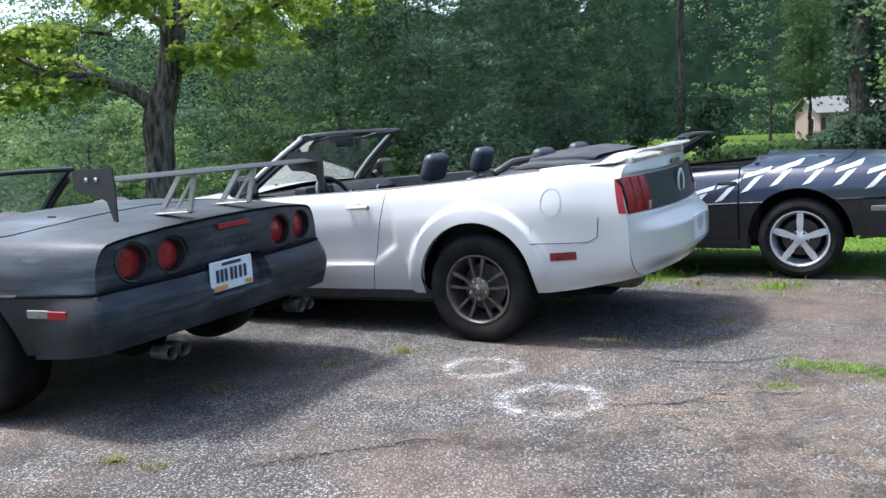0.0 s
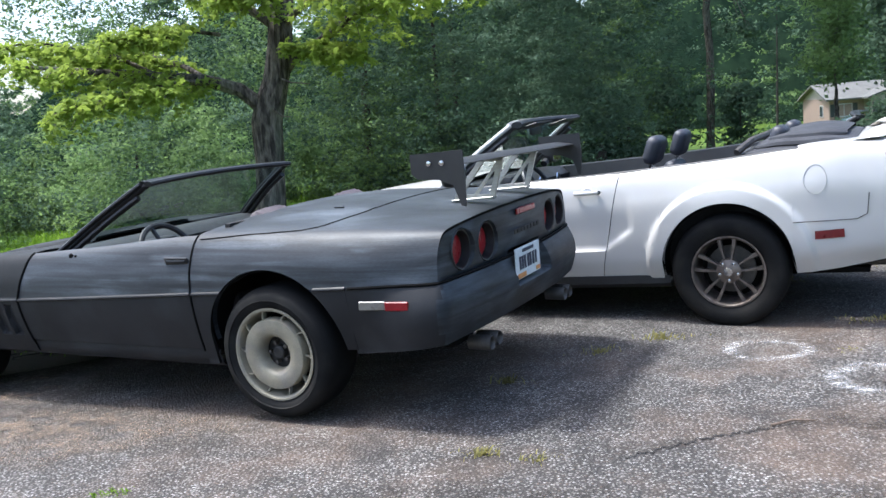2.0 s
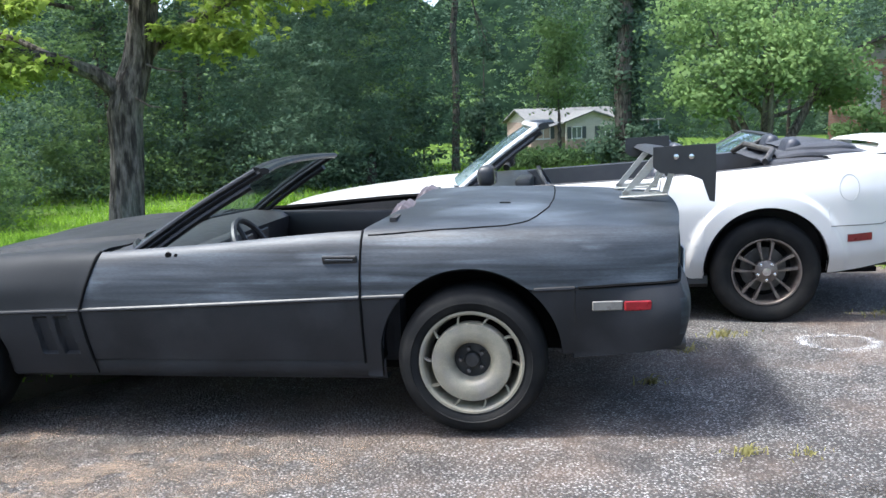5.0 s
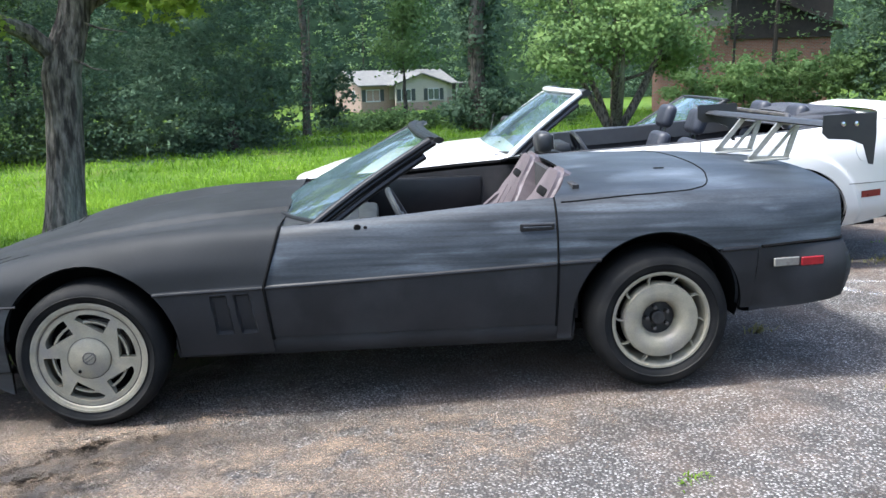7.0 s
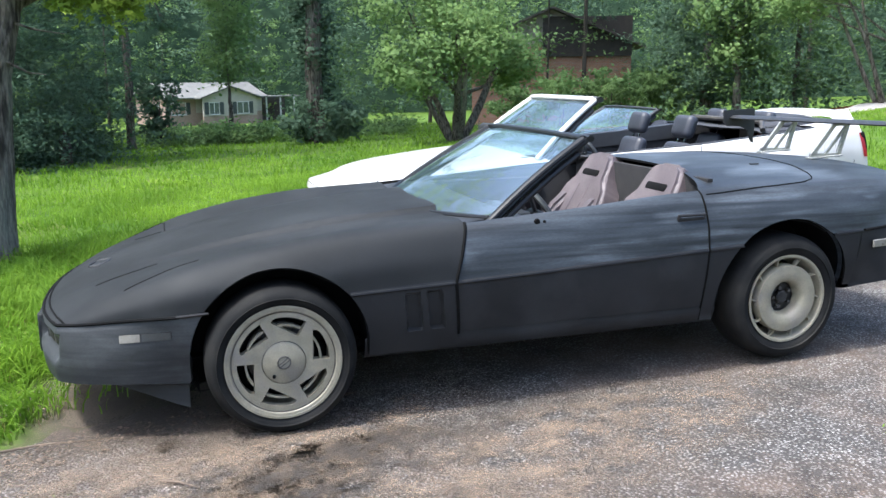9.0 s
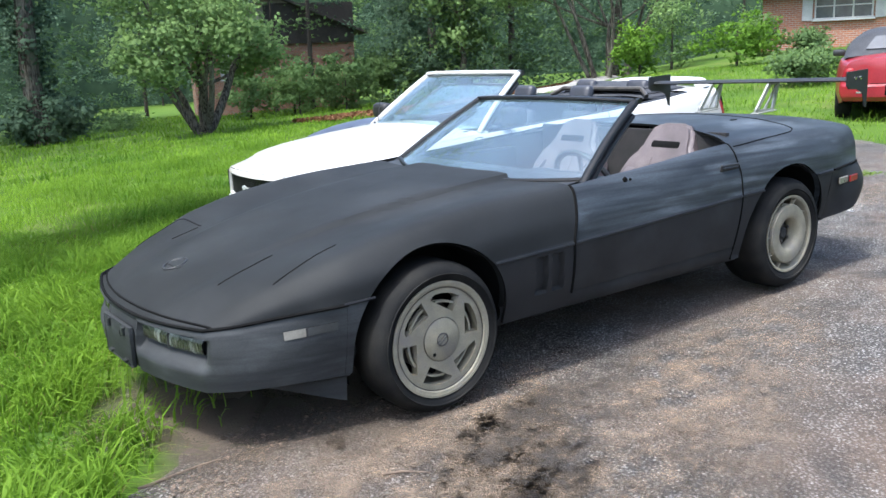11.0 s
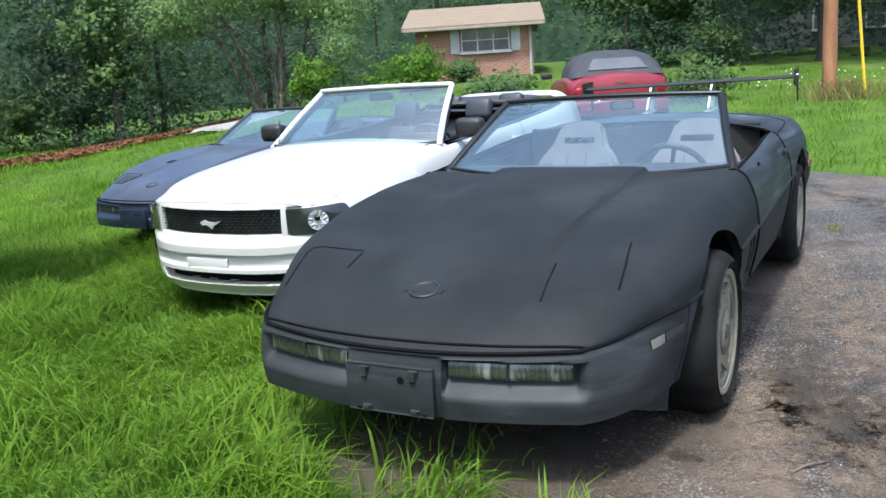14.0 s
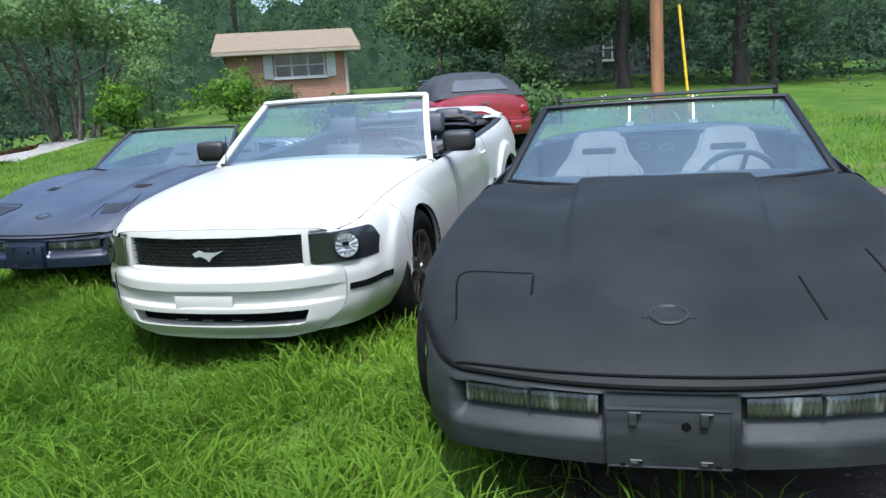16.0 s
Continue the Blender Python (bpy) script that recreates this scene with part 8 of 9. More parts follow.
M["steel"] = mat("steel_wire", (0.25, 0.25, 0.25), (0.2, 0.2, 0.2), 0.5, 0.8, scale=9, fine=40, bump=0.0)


def window(parent, x, y0, y1, z0, z1, cols=2, rows=2, shutters=False, face=-1):
    """A window in a wall whose face looks along -x of its parent: frame, sill, bars and panes."""
    w = new("window")
    w.parent = parent
    f = face
    cw, rh = (y1 - y0) / cols, (z1 - z0) / rows
    for i in range(cols):
        for j in range(rows):
            part("pane", box(0.02, cw - 0.06, rh - 0.05, (x + f * 0.02, y0 + (i + 0.5) * cw, z0 + (j + 0.5) * rh)), "pane", w, smooth=False)
    for z in (z0, z1):
        part("window_frame", box(0.10, y1 - y0 + 0.14, 0.07, (x + f * 0.03, (y0 + y1) / 2, z), 0.01, 1), "trim", w)
    for i in range(cols + 1):
        part("window_frame", box(0.08, 0.06, z1 - z0, (x + f * 0.03, y0 + i * cw, (z0 + z1) / 2), 0.01, 1), "trim", w)
    for j in range(1, rows):
        part("glazing_bar", box(0.06, y1 - y0, 0.04, (x + f * 0.03, (y0 + y1) / 2, z0 + j * rh)), "trim", w)
    part("window_sill", box(0.18, y1 - y0 + 0.2, 0.05, (x + f * 0.06, (y0 + y1) / 2, z0 - 0.06), 0.01, 1), "trim", w)
    if shutters:
        for y in (y0 - 0.28, y1 + 0.28):
            part("shutter", box(0.05, 0.40, z1 - z0 + 0.05, (x + f * 0.04, y, (z0 + z1) / 2), 0.01, 1), "shutter", w)


def gable_roof(parent, x0, x1, y0, y1, z, rise, along, material, over=0.45, thick=0.14):
    """Two pitched slabs; the ridge runs along 'x' or 'y'."""
    if along == "y":
        xm = (x0 + x1) / 2
        for a in (x0 - over, x1 + over):
            k = rise * over / (xm - x0)
            v = [(a, y0 - over, z - k), (a, y1 + over, z - k), (xm, y1 + over, z + rise), (xm, y0 - over, z + rise)]
            v += [(p[0], p[1], p[2] + thick) for p in v]
            part("roof_slope", raw("roof_slope", v, [(0, 1, 2, 3), (7, 6, 5, 4), (0, 4, 5, 1), (1, 5, 6, 2), (2, 6, 7, 3), (3, 7, 4, 0)]), material, parent, smooth=False)
        for y in (y0, y1):
            part("gable", raw("gable", [(x0, y, z), (x1, y, z), (xm, y, z + rise)], [(0, 1, 2)]), "siding", parent, smooth=False)
    else:
        ym = (y0 + y1) / 2
        for a in (y0 - over, y1 + over):
            k = rise * over / (ym - y0)
            v = [(x0 - over, a, z - k), (x1 + over, a, z - k), (x1 + over, ym, z + rise), (x0 - over, ym, z + rise)]
            v += [(p[0], p[1], p[2] + thick) for p in v]
            part("roof_slope", raw("roof_slope", v, [(0, 1, 2, 3), (7, 6, 5, 4), (0, 4, 5, 1), (1, 5, 6, 2), (2, 6, 7, 3), (3, 7, 4, 0)]), material, parent, smooth=False)
        for x in (x0, x1):
            part("gable", raw("gable", [(x, y0, z), (x, y1, z), (x, ym, z + rise)], [(0, 1, 2)]), "siding", parent, smooth=False)


def four_walls(parent, x0, x1, y0, y1, z0, z1, material, t=0.2):
    part("wall", box(t, y1 - y0, z1 - z0, (x0 + t / 2, (y0 + y1) / 2, (z0 + z1) / 2)), material, parent, smooth=False)
    part("wall", box(t, y1 - y0, z1 - z0, (x1 - t / 2, (y0 + y1) / 2, (z0 + z1) / 2)), material, parent, smooth=False)
    part("wall", box(x1 - x0 - 2 * t, t, z1 - z0, ((x0 + x1) / 2, y0 + t / 2, (z0 + z1) / 2)), material, parent, smooth=False)
    part("wall", box(x1 - x0 - 2 * t, t, z1 - z0, ((x0 + x1) / 2, y1 - t / 2, (z0 + z1) / 2)), material, parent, smooth=False)


# brick house across the lawn; its front looks along -x
bh = thing("brick_house", pose(28.1, 2.5, 0.95, 0, 0, -4), "low red brick house with tan roof and white window", "house")
four_walls(bh, 0.0, 7.0, 0.0, 4.7, 0.0, 2.25, "brick")
window(bh, 0.0, 0.95, 2.85, 1.2, 2.1, 3, 2)
gable_roof(bh, 0.0, 7.0, 0.0, 4.7, 2.25, 0.85, "y", "roof_tan", 0.5)
part("fascia", box(0.05, 5.6, 0.11, (-0.50, 2.35, 2.15), 0.01, 1), "fascia", bh)
part("downpipe", tube([(-0.06, 0.10, 0.05), (-0.06, 0.10, 2.1)], 0.05, 8), "trim", bh, "pale corner downpipe")
for y in (0.68, 3.12):
    part("shutter", box(0.05, 0.36, 0.98, (-0.03, y, 1.65), 0.01, 1), "trim", bh, "pale window shutter")

# white house far down the slope
wh = thing("white_house", pose(39.9, 79.3, -3.1, 0, 0, -7), "pale single-storey house with grey roof and dark shutters", "house")
four_walls(wh, -5.0, 5.0, 0.0, 8.0, 0.0, 1.2, "brick_far")
four_walls(wh, -5.0, 5.0, 0.01, 7.99, 1.2, 2.7, "siding")
gable_roof(wh, -5.0, 5.0, 0.0, 8.0, 2.7, 1.25, "x", "roof_grey", 0.5)
part("end_wall", box(0.06, 7.9, 2.7, (-5.02, 4.0, 1.35)), "brick_far", wh, smooth=False)
part("side_wall", box(2.9, 0.06, 2.7, (-3.52, -0.02, 1.35)), "brick_far", wh, smooth=False)
gable_roof(wh, -2.0, 3.6, -1.6, 3.4, 2.7, 0.95, "y", "roof_grey", 0.4)
wf = new("front_wall")
wf.parent = wh
wf.matrix_local = pose(0, 0, 0, 0, 0, 90)
for a, b, sh in ((3.1, 4.5, True), (-0.3, 0.7, True), (-2.8, -1.3, True)):
    window(wf, 0.0, a, b, 1.1, 2.2, 2, 1, sh)
part("front_wall_bay", box(5.6, 0.2, 2.7, (0.8, -1.55, 1.35)), "siding", wh, smooth=False)
part("bay_base", box(5.62, 0.22, 0.9, (0.8, -1.56, 0.45)), "brick_far", wh, smooth=False)
wf2 = new("bay_windows")
wf2.parent = wh
wf2.matrix_local = pose(0, -1.66, 0, 0, 0, 90)
for a, b in ((-2.7, -1.5), (0.4, 1.4)):
    window(wf2, 0.0, a, b, 1.1, 2.2, 2, 1, True)
part("porch_roof", box(4.6, 2.4, 0.14, (7.2, 1.2, 2.6), 0.02, 1), "roof_grey", wh)
for x in (5.6, 7.2, 8.8):
    part("porch_post", box(0.14, 0.14, 2.6, (x, 0.15, 1.3)), "trim", wh)
part("porch_wall", box(4.4, 0.2, 2.5, (7.2, 3.4, 1.25)), "wood_dark", wh, smooth=False)
part("end_window", box(0.06, 1.0, 1.1, (-5.06, 2.2, 1.6)), "trim", wh)
part("end_pane", box(0.06, 0.8, 0.95, (-5.08, 2.2, 1.6)), "pane", wh)

# orange brick house behind the trees
oh = thing("hillside_house", pose(34.0, 33.5, 0.5, 0, 0, -48), "orange brick house with dark timber gable among the trees", "house")
four_walls(oh, -4.5, 4.5, 0, 8, -2.2, 2.6, "brick_orange")
gable_roof(oh, -4.5, 4.5, 0, 8, 2.6, 1.9, "y", "wood_dark", 0.7)
part("upper_wall", box(5.0, 0.2, 2.2, (2.0, -0.1, 3.0)), "wood_dark", oh, smooth=False)
part("door", box(1.0, 0.1, 2.0, (-2.6, -0.04, 1.0), 0.01, 1), "trim", oh)

for k, (x, y, h) in enumerate(((26.5, 27.0, 2.6), (28.3, 25.6, 3.0), (30.2, 27.4, 2.8), (30.6, 24.2, 3.2), (25.2, 28.8, 2.4), (32.2, 25.8, 3.2), (28.4, 28.6, 2.6))):
    bush(x, y, 1.6, h * 0.95, "leaf_wood" if k % 2 else "leaf_mid", 0.2, 300 + k, "tall shrub before the orange brick house", 40, 40)

# grey house among the trees past the pole
gh = thing("grey_house", pose(36.0, -13.5, 1.35, 0, 0, 12), "grey clapboard house half hidden by trees", "house")
four_walls(gh, 0, 7, -4, 4, 0, 3.0, "siding_grey")
gable_roof(gh, 0, 7, -4, 4, 3.0, 1.6, "x", "wood_dark", 0.5)
tree("shade_tree", 30.0, -10.0, "leafy tree before the grey house", 3.0, 0.2, True, [(0, 0, 3.6, 2.2, 2.2, 1.5, 60), (0, 2.0, 2.6, 1.6, 1.6, 1.1, 36), (0.5, -2.2, 3.0, 1.8, 1.8, 1.3, 40), (0, 0, 6.5, 2.6, 2.6, 1.8, 50)], "leaf_wood", 0.2, 51, per=40, spread=0.4)
window(gh, 0.0, 0.6, 1.7, 1.0, 2.2, 2, 2)
window(gh, 0.0, -2.3, -1.2, 1.0, 2.2, 2, 2)

# utility pole with its guy wire and yellow guard
pl = thing("utility_pole", pose(11.2, -2.0, float(height(11.2, -2.0)) - 0.1), "reddish-brown timber utility pole", "pole")
part("shaft", tube([(0, 0, 0), (0.01, 0, 4.5), (0, 0.02, 9.5)], [0.15, 0.135, 0.11], 16), "pole", pl)
part("crossarm", box(0.1, 2.2, 0.12, (0, 0, 8.8), 0.01, 1), "pole", pl)
gy_ = thing("guy_wire", pose(10.9, -2.62, float(height(10.9, -2.6)) - 0.02), "steel guy wire with a bright yellow guard", "guy wire")
part("wire", tube([(0, 0, 0), (0.28, 0.62, 8.2)], 0.007, 6), "steel", gy_)
part("guard", tube([(-0.005, -0.012, 0.05), (0.085, 0.19, 2.55)], 0.032, 10), "yellow", gy_, "bright yellow plastic guard sleeve")
rsd = np.random.RandomState(77)
n = 900
a, r = rsd.uniform(0, 6.28, n), np.abs(rsd.normal(0, 0.45, n))
blades("dry_grass_tuft", 11.0 + r * np.cos(a), -2.25 + 1.3 * r * np.sin(a), rsd.uniform(0.3, 0.75, n), rsd.uniform(0.008, 0.016, n), "dry", rsd, "tall dry straw-coloured grass round the pole")

# white clover heads on the sunny lawn by the pole
n = 36
cx_, cy_ = rsd.uniform(11.5, 19.0, n), rsd.uniform(-6.0, -0.6, n)
M["clover"] = mat("clover_white", (0.72, 0.72, 0.68), (0.6, 0.62, 0.55), 0.8, scale=20, fine=60, bump=0.0)
heads = []
for u, v in zip(cx_, cy_):
    b = bmesh.new()
    bmesh.ops.create_icosphere(b, subdivisions=1, radius=0.026, matrix=pose(u, v, float(height(u, v)) + 0.17))
    heads.append(b)
tagged(part("clover_flowers", join(*heads), "clover", None), "small white clover flowers in the lawn", "flowers", kind="stuff")

# leaf litter and pale stony ground under the magnolia
n = 14000
q = rsd.uniform(-1, 1, (n, 2))
lx, ly = 23.5 + q[:, 0] * 5.5, 17.8 + q[:, 1] * 2.2 - q[:, 0] * 1.6
cards_ob = cards("leaf_litter", np.stack([lx, ly, height(lx, ly) + 0.06 + rsd.uniform(0, 0.10, n)], 1), 0.17, "litter", rsd, 0.85)
tagged(cards_ob, "dead brown leaves strewn under the trees", "leaf litter", kind="stuff")
M["stone_pale"] = mat("pale_rubble", (0.30, 0.28, 0.26), (0.20, 0.19, 0.18), 0.9, scale=2.5, fine=12, bump=0.6)
rows = []
for x in np.linspace(20.5, 26.5, 16):
    c = 14.0 - (x - 20.5) * 0.25
    rows.append([(x, c - 0.8 + 0.25 * math.sin(x * 2.1), float(height(x, c)) + 0.03), (x, c, float(height(x, c)) + 0.10 + 0.03 * math.sin(x * 5)), (x, c + 0.9 + 0.25 * math.sin(x * 1.7 + 1), float(height(x, c)) + 0.03)])
me = skin("road", rows)
if me.polygons[0].normal.z < 0:
    me.flip_normals()
tagged(part("road", me, "stone_pale", None), "pale broken side drive beyond the lawn", "driveway", kind="structure")

# ---- small things on the drive ----
def zdrive(x, y):
    return float(height(x, y)) + 0.004 * math.sin(1.7 * x) * math.sin(2.3 * y)


def faded(name, col, most=0.8, lo=0.42, hi=0.62, scale=9.0, stones=0.3):
    """A thin worn layer: patchy by a noise, and fading out to its rim by the mesh's own 'fade' values."""
    m = bpy.data.materials.new(name)
    m.use_nodes = True
    n, l = m.node_tree.nodes, m.node_tree.links
    tr, mx, nz, mr, tc, at_, mu = (n.new("ShaderNode" + k) for k in ("BsdfTransparent", "MixShader", "TexNoise", "MapRange", "TexCoord", "Attribute", "Math"))
    nz.inputs["Scale"].default_value, nz.inputs["Detail"].default_value, nz.inputs["Roughness"].default_value = scale, 9.0, 0.8
    mr.inputs[1].default_value, mr.inputs[2].default_value, mr.inputs[4].default_value = lo, hi, most
    at_.attribute_name, mu.operation = "fade", "MULTIPLY"
    l.new(tc.outputs["Object"], nz.inputs["Vector"]), l.new(nz.outputs["Fac"], mr.inputs[0])
    vo, vr, m3 = n.new("ShaderNodeTexVoronoi"), n.new("ShaderNodeMapRange"), n.new("ShaderNodeMath")
    vo.inputs["Scale"].default_value = 88.0      # stones poke through the thin layer
    vr.inputs[1].default_value, vr.inputs[2].default_value, vr.inputs[3].default_value = 0.12, 0.5, stones
    m3.operation = "MULTIPLY"
    l.new(tc.outputs["Object"], vo.inputs["Vector"]), l.new(vo.outputs["Distance"], vr.inputs[0])
    l.new(mr.outputs[0], m3.inputs[0]), l.new(vr.outputs[0], m3.inputs[1])
    l.new(m3.outputs[0], mu.inputs[0]), l.new(at_.outputs["Fac"], mu.inputs[1])
    n["Principled BSDF"].inputs["Base Color"].default_value = (*col, 1)
    n["Principled BSDF"].inputs["Roughness"].default_value = 0.9
    l.new(mu.outputs[0], mx.inputs[0]), l.new(tr.outputs[0], mx.inputs[1]), l.new(n["Principled BSDF"].outputs[0], mx.inputs[2])
    l.new(mx.outputs[0], n["Material Output"].inputs[0])
    return m


def blot(name, x, y, rx, ry, material, lift, label, category, group):
    """A flat irregular patch on the drive that thins out towards its rim."""
    rows, fade = [], []
    for a in np.linspace(0, 2 * math.pi, 41):
        k1, k2 = 1 + 0.22 * math.sin(3 * a + x) + 0.1 * math.sin(7 * a), 1 + 0.25 * math.sin(2 * a + y) + 0.1 * math.sin(5 * a)
        r = []
        for q, f in ((0.02, 1.0), (0.4, 0.95), (0.7, 0.6), (1.0, 0.0)):
            u, v = x + rx * q * k1 * math.cos(a), y + ry * q * k2 * math.sin(a)
            r.append((u, v, zdrive(u, v) + lift))
            fade.append(f)
        rows.append(r)
    me = skin(name, rows)
    if me.polygons[1].normal.z < 0:
        me.flip_normals()
    me.attributes.new("fade", "FLOAT", "POINT").data.foreach_set("value", fade)
    tagged(part(name, me, material, None), label, category, group, "structure")


M["litter_bark"] = mat("dry_twig", (0.15, 0.11, 0.08), (0.09, 0.065, 0.048), 0.9, scale=20, fine=60, bump=0.1)
M["chalk"] = faded("worn_white_paint", (0.6, 0.59, 0.58), 0.6, stones=1.0)
M["oil"] = faded("oil_stain", (0.040, 0.033, 0.027), 0.78, 0.45, 0.60, 7.0)
for x, y, r0, r1 in ((0.18, 4.62, 0.15, 0.245), (0.47, 3.93, 0.17, 0.29)):
    rows = []
    for a in np.linspace(0, 2 * math.pi, 49):
        k = 1 + 0.05 * math.sin(3 * a + x * 9)
        rows.append([(x + r * k * math.cos(a), y + r * k * math.sin(a), zdrive(x + r * k * math.cos(a), y + r * k * math.sin(a)) + 0.006) for r in (r0, (r0 + r1) / 2, r1)])
    me = skin("paint_ring", rows)
    me.attributes.new("fade", "FLOAT", "POINT").data.foreach_set("value", [0.2, 1.0, 0.2] * len(rows))
    if me.polygons[0].normal.z < 0:
        me.flip_normals()
    tagged(part("paint_ring", me, "chalk", None), "worn ring of white spray paint on the drive", "paint mark", "paint rings")
M["earth"] = faded("bare_earth", (0.07, 0.052, 0.036), 1.0, 0.2, 0.4, 6.5, 0.8)
for x, y, rx, ry in ((-4.75, 6.30, 0.75, 0.62), (-4.2, 6.0, 0.9, 0.7)):
    blot("earth_patch", x, y, rx, ry, "earth", 0.016, "dark bare earth under the black car", "dirt", "earth patches")
M["dirt"] = faded("sandy_dirt", (0.172, 0.128, 0.090), 0.80, 0.43, 0.60, 6.5, 0.12)
for x, y, rx, ry in ((-4.5, 4.45, 1.4, 0.5), (-5.25, 5.72, 0.6, 0.35), (-4.9, 5.1, 0.9, 0.4), (-5.5, 5.15, 1.1, 0.5), (1.3, 3.6, 1.2, 0.5), (-6.6, 5.0, 0.9, 0.5), (1.5, 2.9, 1.0, 0.4), (-4.2, 5.2, 1.1, 0.5), (-3.6, 4.2, 1.3, 0.45), (-5.9, 4.4, 1.2, 0.6)):
    blot("dirt_patch", x, y, rx, ry, "dirt", 0.007, "sandy brown dirt washed over the drive", "dirt", "dirt patches")
for x, y, rx, ry in ((-1.55, 2.9, 0.8, 0.35), (1.28, 3.25, 0.32, 0.15), (-3.95, 3.4, 0.6, 0.3), (-0.9, 2.5, 0.7, 0.45), (1.9, 4.1, 0.7, 0.2), (-4.9, 4.85, 0.8, 0.3), (-5.8, 5.15, 0.6, 0.3), (-2.9, 2.8, 0.7, 0.35), (0.3, 3.4, 0.6, 0.2), (-5.2, 4.2, 0.8, 0.5), (-4.4, 4.75, 0.9, 0.25), (0.9, 2.75, 0.8, 0.3), (-0.1, 2.7, 0.5, 0.25)):
    blot("oil_stain", x, y, rx, ry, "oil", 0.010, "dark patchy oil stain on the drive", "stain", "oil stains")


M["crack"] = mat("crack_dark", (0.018, 0.016, 0.014), (0.03, 0.027, 0.024), 0.95, scale=30, fine=90, bump=0.2)
for ln in ([(0.36, 3.88), (0.53, 3.89), (0.61, 3.90), (0.67, 3.81), (0.90, 3.79), (1.05, 3.78), (1.20, 3.87), (1.34, 3.88), (1.75, 3.80)], [(0.74, 4.93), (0.93, 4.87), (1.18, 4.56), (1.47, 4.44), (1.89, 4.53)],
           [(-4.92, 4.39), (-5.01, 4.27), (-5.07, 4.14)], [(-4.88, 4.22), (-4.76, 4.20), (-4.66, 4.12)], [(-0.9, 3.30), (-0.55, 3.42), (-0.24, 3.47)]):
    q = resample(np.array([(x, y, 0.0) for x, y in ln]), 60)
    rows = []
    for k, (x, y, _) in enumerate(q):
        j = 0.012 * math.sin(k * 1.9) + 0.010 * math.sin(k * 0.83 + 1)
        w = 0.004 + 0.004 * abs(math.sin(k * 0.61)) * math.sin(math.pi * k / 59)
        rows.append([(x, y + j - w, zdrive(x, y) + 0.0045), (x, y + j + w, zdrive(x, y) + 0.0045)])
    me = skin("crack", rows)
    if me.polygons[0].normal.z < 0:
        me.flip_normals()
    tagged(part("crack", me, "crack", None), "thin dark crack running across the drive", "crack", "cracks in the drive", "structure")
n = 260      # dead leaf crumbs on the sandy edge between grass and drive
q = rsd.uniform(0, 1, (n, 2))
lx = -5.75 + q[:, 0] * 1.3
ly = 6.0 - 0.25 * q[:, 0] - np.abs(rsd.normal(0, 0.16, n))
tagged(cards("leaf_crumbs", np.stack([lx, ly, height(lx, ly) + 0.012], 1), 0.022, "litter_bark", rsd, 0.8, level=0.8), "dry brown leaf crumbs on the sandy drive edge", "leaf litter", kind="stuff")


def weed(x, y, r, h, n, material, seed, label):
    rs = np.random.RandomState(seed)
    a, q = rs.uniform(0, 6.28, n), np.abs(rs.normal(0, r, n))
    ob = blades("weed", x + q * np.cos(a), y + 0.6 * q * np.sin(a), rs.uniform(0.4, 1.0, n) * h, rs.uniform(0.005, 0.010, n), material, rs, label)
    ob["category"] = "weed"
    ob["group"] = "weeds in the drive"


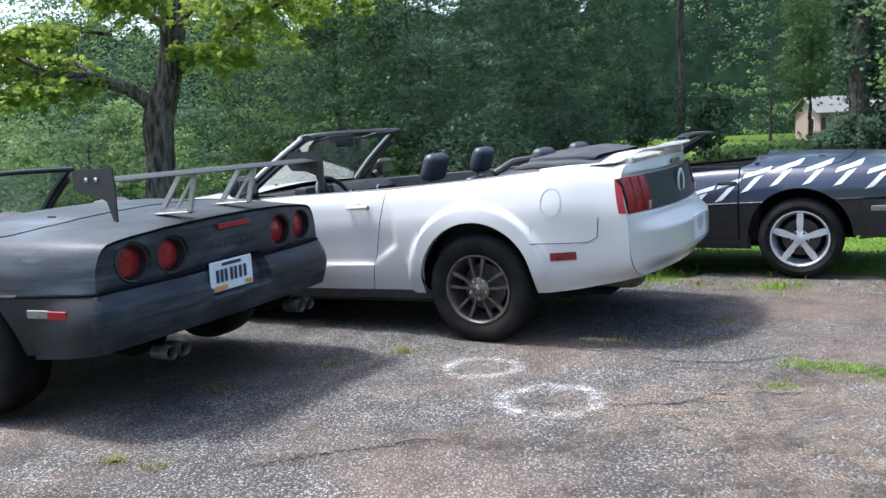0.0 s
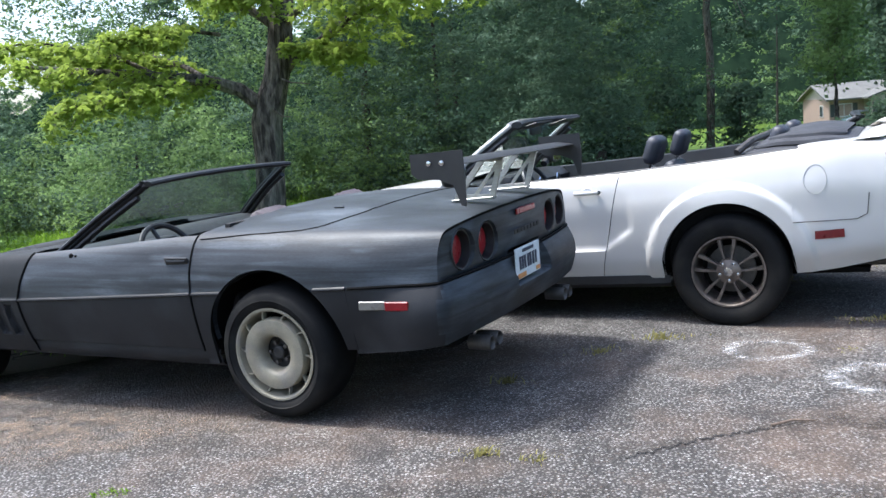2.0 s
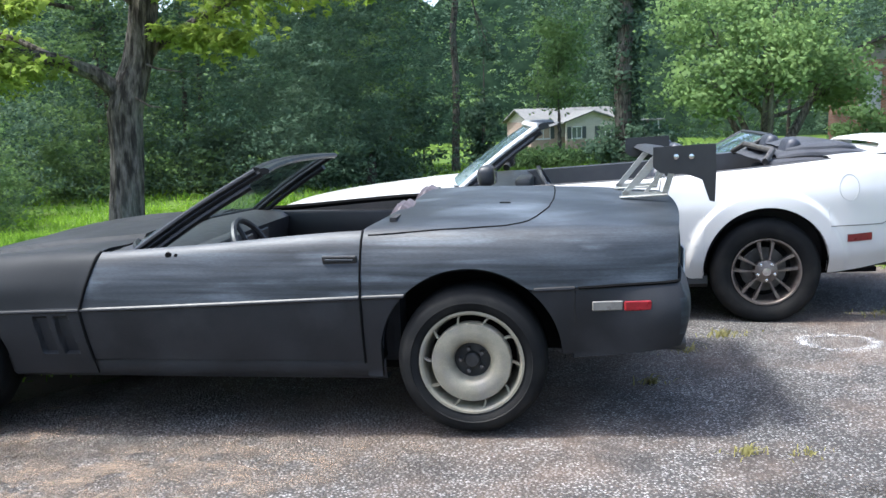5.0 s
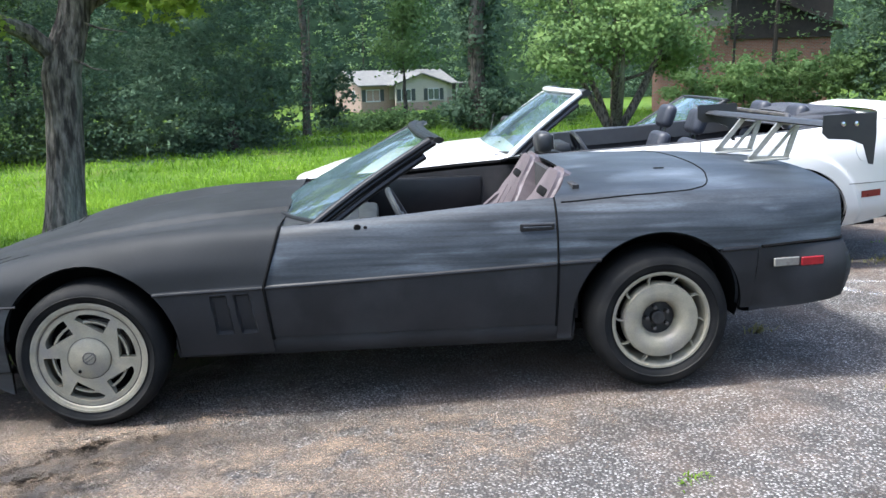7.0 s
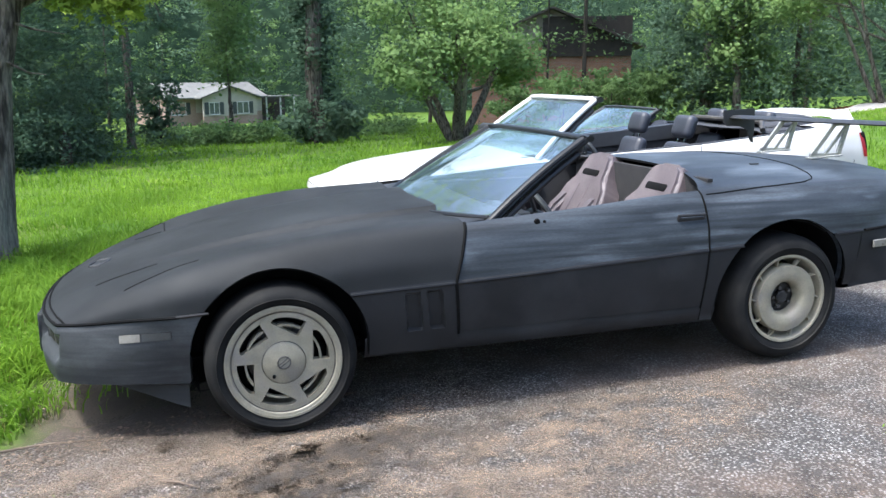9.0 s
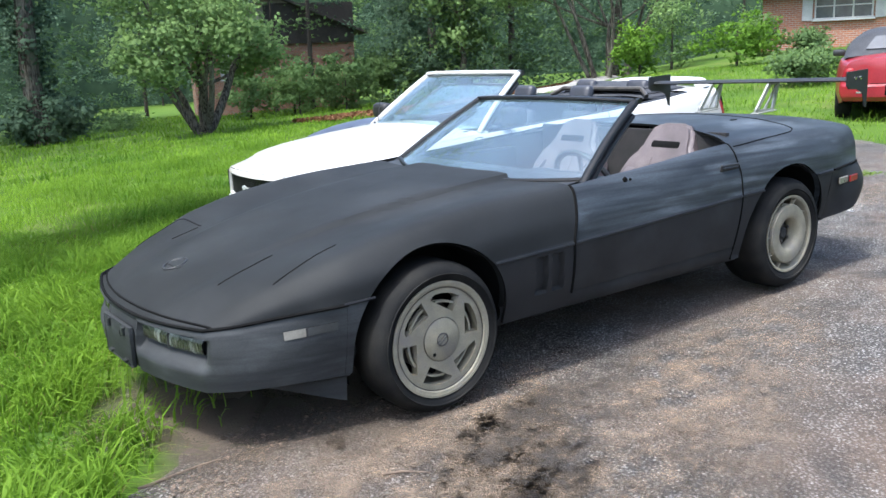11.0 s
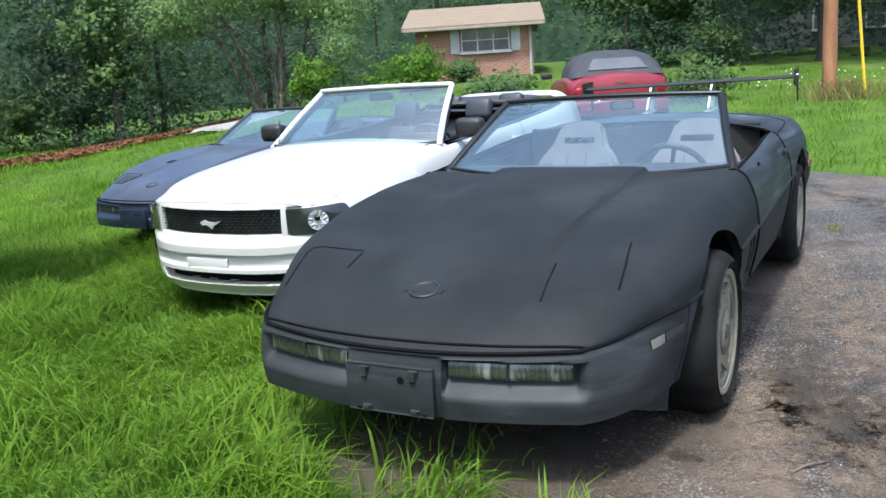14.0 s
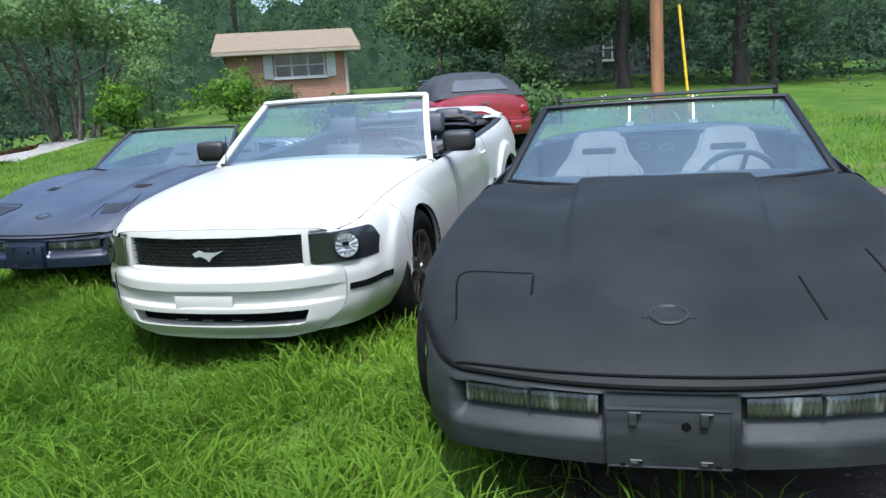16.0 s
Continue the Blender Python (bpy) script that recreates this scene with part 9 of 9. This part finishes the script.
for i, (x, y, r, h, n, k) in enumerate(((-1.225, 4.43, 0.05, 0.10, 60, "dry"), (-0.68, 4.88, 0.07, 0.08, 80, "dry"), (-0.266, 5.08, 0.08, 0.09, 90, "dry"), (1.76, 5.46, 0.10, 0.05, 90, "blade"), (-2.87, 3.40, 0.05, 0.06, 60, "blade"),
                                         (-1.42, 3.46, 0.06, 0.07, 60, "dry"), (-1.2, 3.36, 0.05, 0.05, 40, "dry"), (1.05, 5.1, 0.12, 0.06, 90, "dry"), (1.4, 4.95, 0.12, 0.05, 90, "dry"), (0.55, 4.5, 0.05, 0.04, 30, "dry"), (1.55, 3.95, 0.10, 0.06, 110, "blade"),
                                         (-2.6, 2.9, 0.04, 0.05, 30, "blade"), (0.9, 6.4, 0.2, 0.06, 140, "dry"), (-5.6, 5.35, 0.10, 0.05, 80, "blade"), (2.0, 6.75, 0.22, 0.09, 160, "dry"), (2.5, 6.45, 0.25, 0.10, 180, "blade"), (3.3, 6.2, 0.3, 0.08, 200, "dry"), (1.5, 6.9, 0.2, 0.08, 140, "blade"), (4.2, 5.9, 0.3, 0.07, 160, "dry"))):
    weed(x, y, r, h, n, k, 200 + i, "small tuft of " + ("dry straw-coloured" if k == "dry" else "fresh green") + " weed in a crack of the drive")
rsv = np.random.RandomState(5)
n = 1600
t_ = rsv.uniform(0, 1, n)
blades("grass_strip", 1.75 + t_ * 0.9 + rsv.normal(0, 0.06, n), 4.35 - t_ * 0.75 + rsv.normal(0, 0.07, n), rsv.uniform(0.02, 0.06, n), rsv.uniform(0.005, 0.01, n), "blade", rsv, "strip of short grass growing in a crack of the drive")
for x, y, ln, an in ((-0.155, 3.485, 0.18, 3), (-5.26, 5.885, 0.5, -27), (-5.065, 5.15, 0.17, -66)):
    c, s_ = math.cos(radians(an)) * ln / 2, math.sin(radians(an)) * ln / 2
    tw = thing("twig", pose(x, y, zdrive(x, y) + 0.008), "thin brown fallen twig on the drive", "twig", "twigs")
    part("stick", tube([(-c, -s_, 0), (0, 0.015, 0.006), (c, s_, 0)], [0.006, 0.005, 0.003], 6), "litter_bark", tw)

# white script shapes on the navy car
for s in (1,):
    nb = []
    for (x0, z0, x1, z1, lean) in ((0.80, 0.575, 0.64, 0.69, 0.10), (0.60, 0.61, 0.44, 0.745, 0.10), (0.40, 0.685, 0.22, 0.825, 0.05), (0.18, 0.735, 0.00, 0.868, 0.05), (-0.06, 0.745, -0.22, 0.87, 0.05), (-0.28, 0.735, -0.44, 0.865, 0.05), (-0.50, 0.71, -0.66, 0.85, 0.05)):
        def sy(x, z):
            sec = nbody.section(x, 0, 3, arch=False)
            return float(np.interp(z, sec[:, 2], sec[:, 1])) + 0.004
        for (a0, b0), (a1, b1), k in (((x0, z1 - 0.034), (x1 - 0.02, z1), 0.5), ((x0 + 0.01, z0), (x0 - 0.050, z1 - 0.02), 0.9)):
            rows = [[(x - k * (z - b0), sy(x - k * (z - b0), z + 0.30 * (x0 - x)), z + 0.30 * (x0 - x)) for z in np.linspace(b0, b1, 5)] for x in np.linspace(a1, a0, 6)]
            me = skin("script_shape", rows)
            if me.polygons[0].normal.y < 0:
                me.flip_normals()
            part("script_shape", me, "white_dull", navy_car, "white graphic shape on the flank")
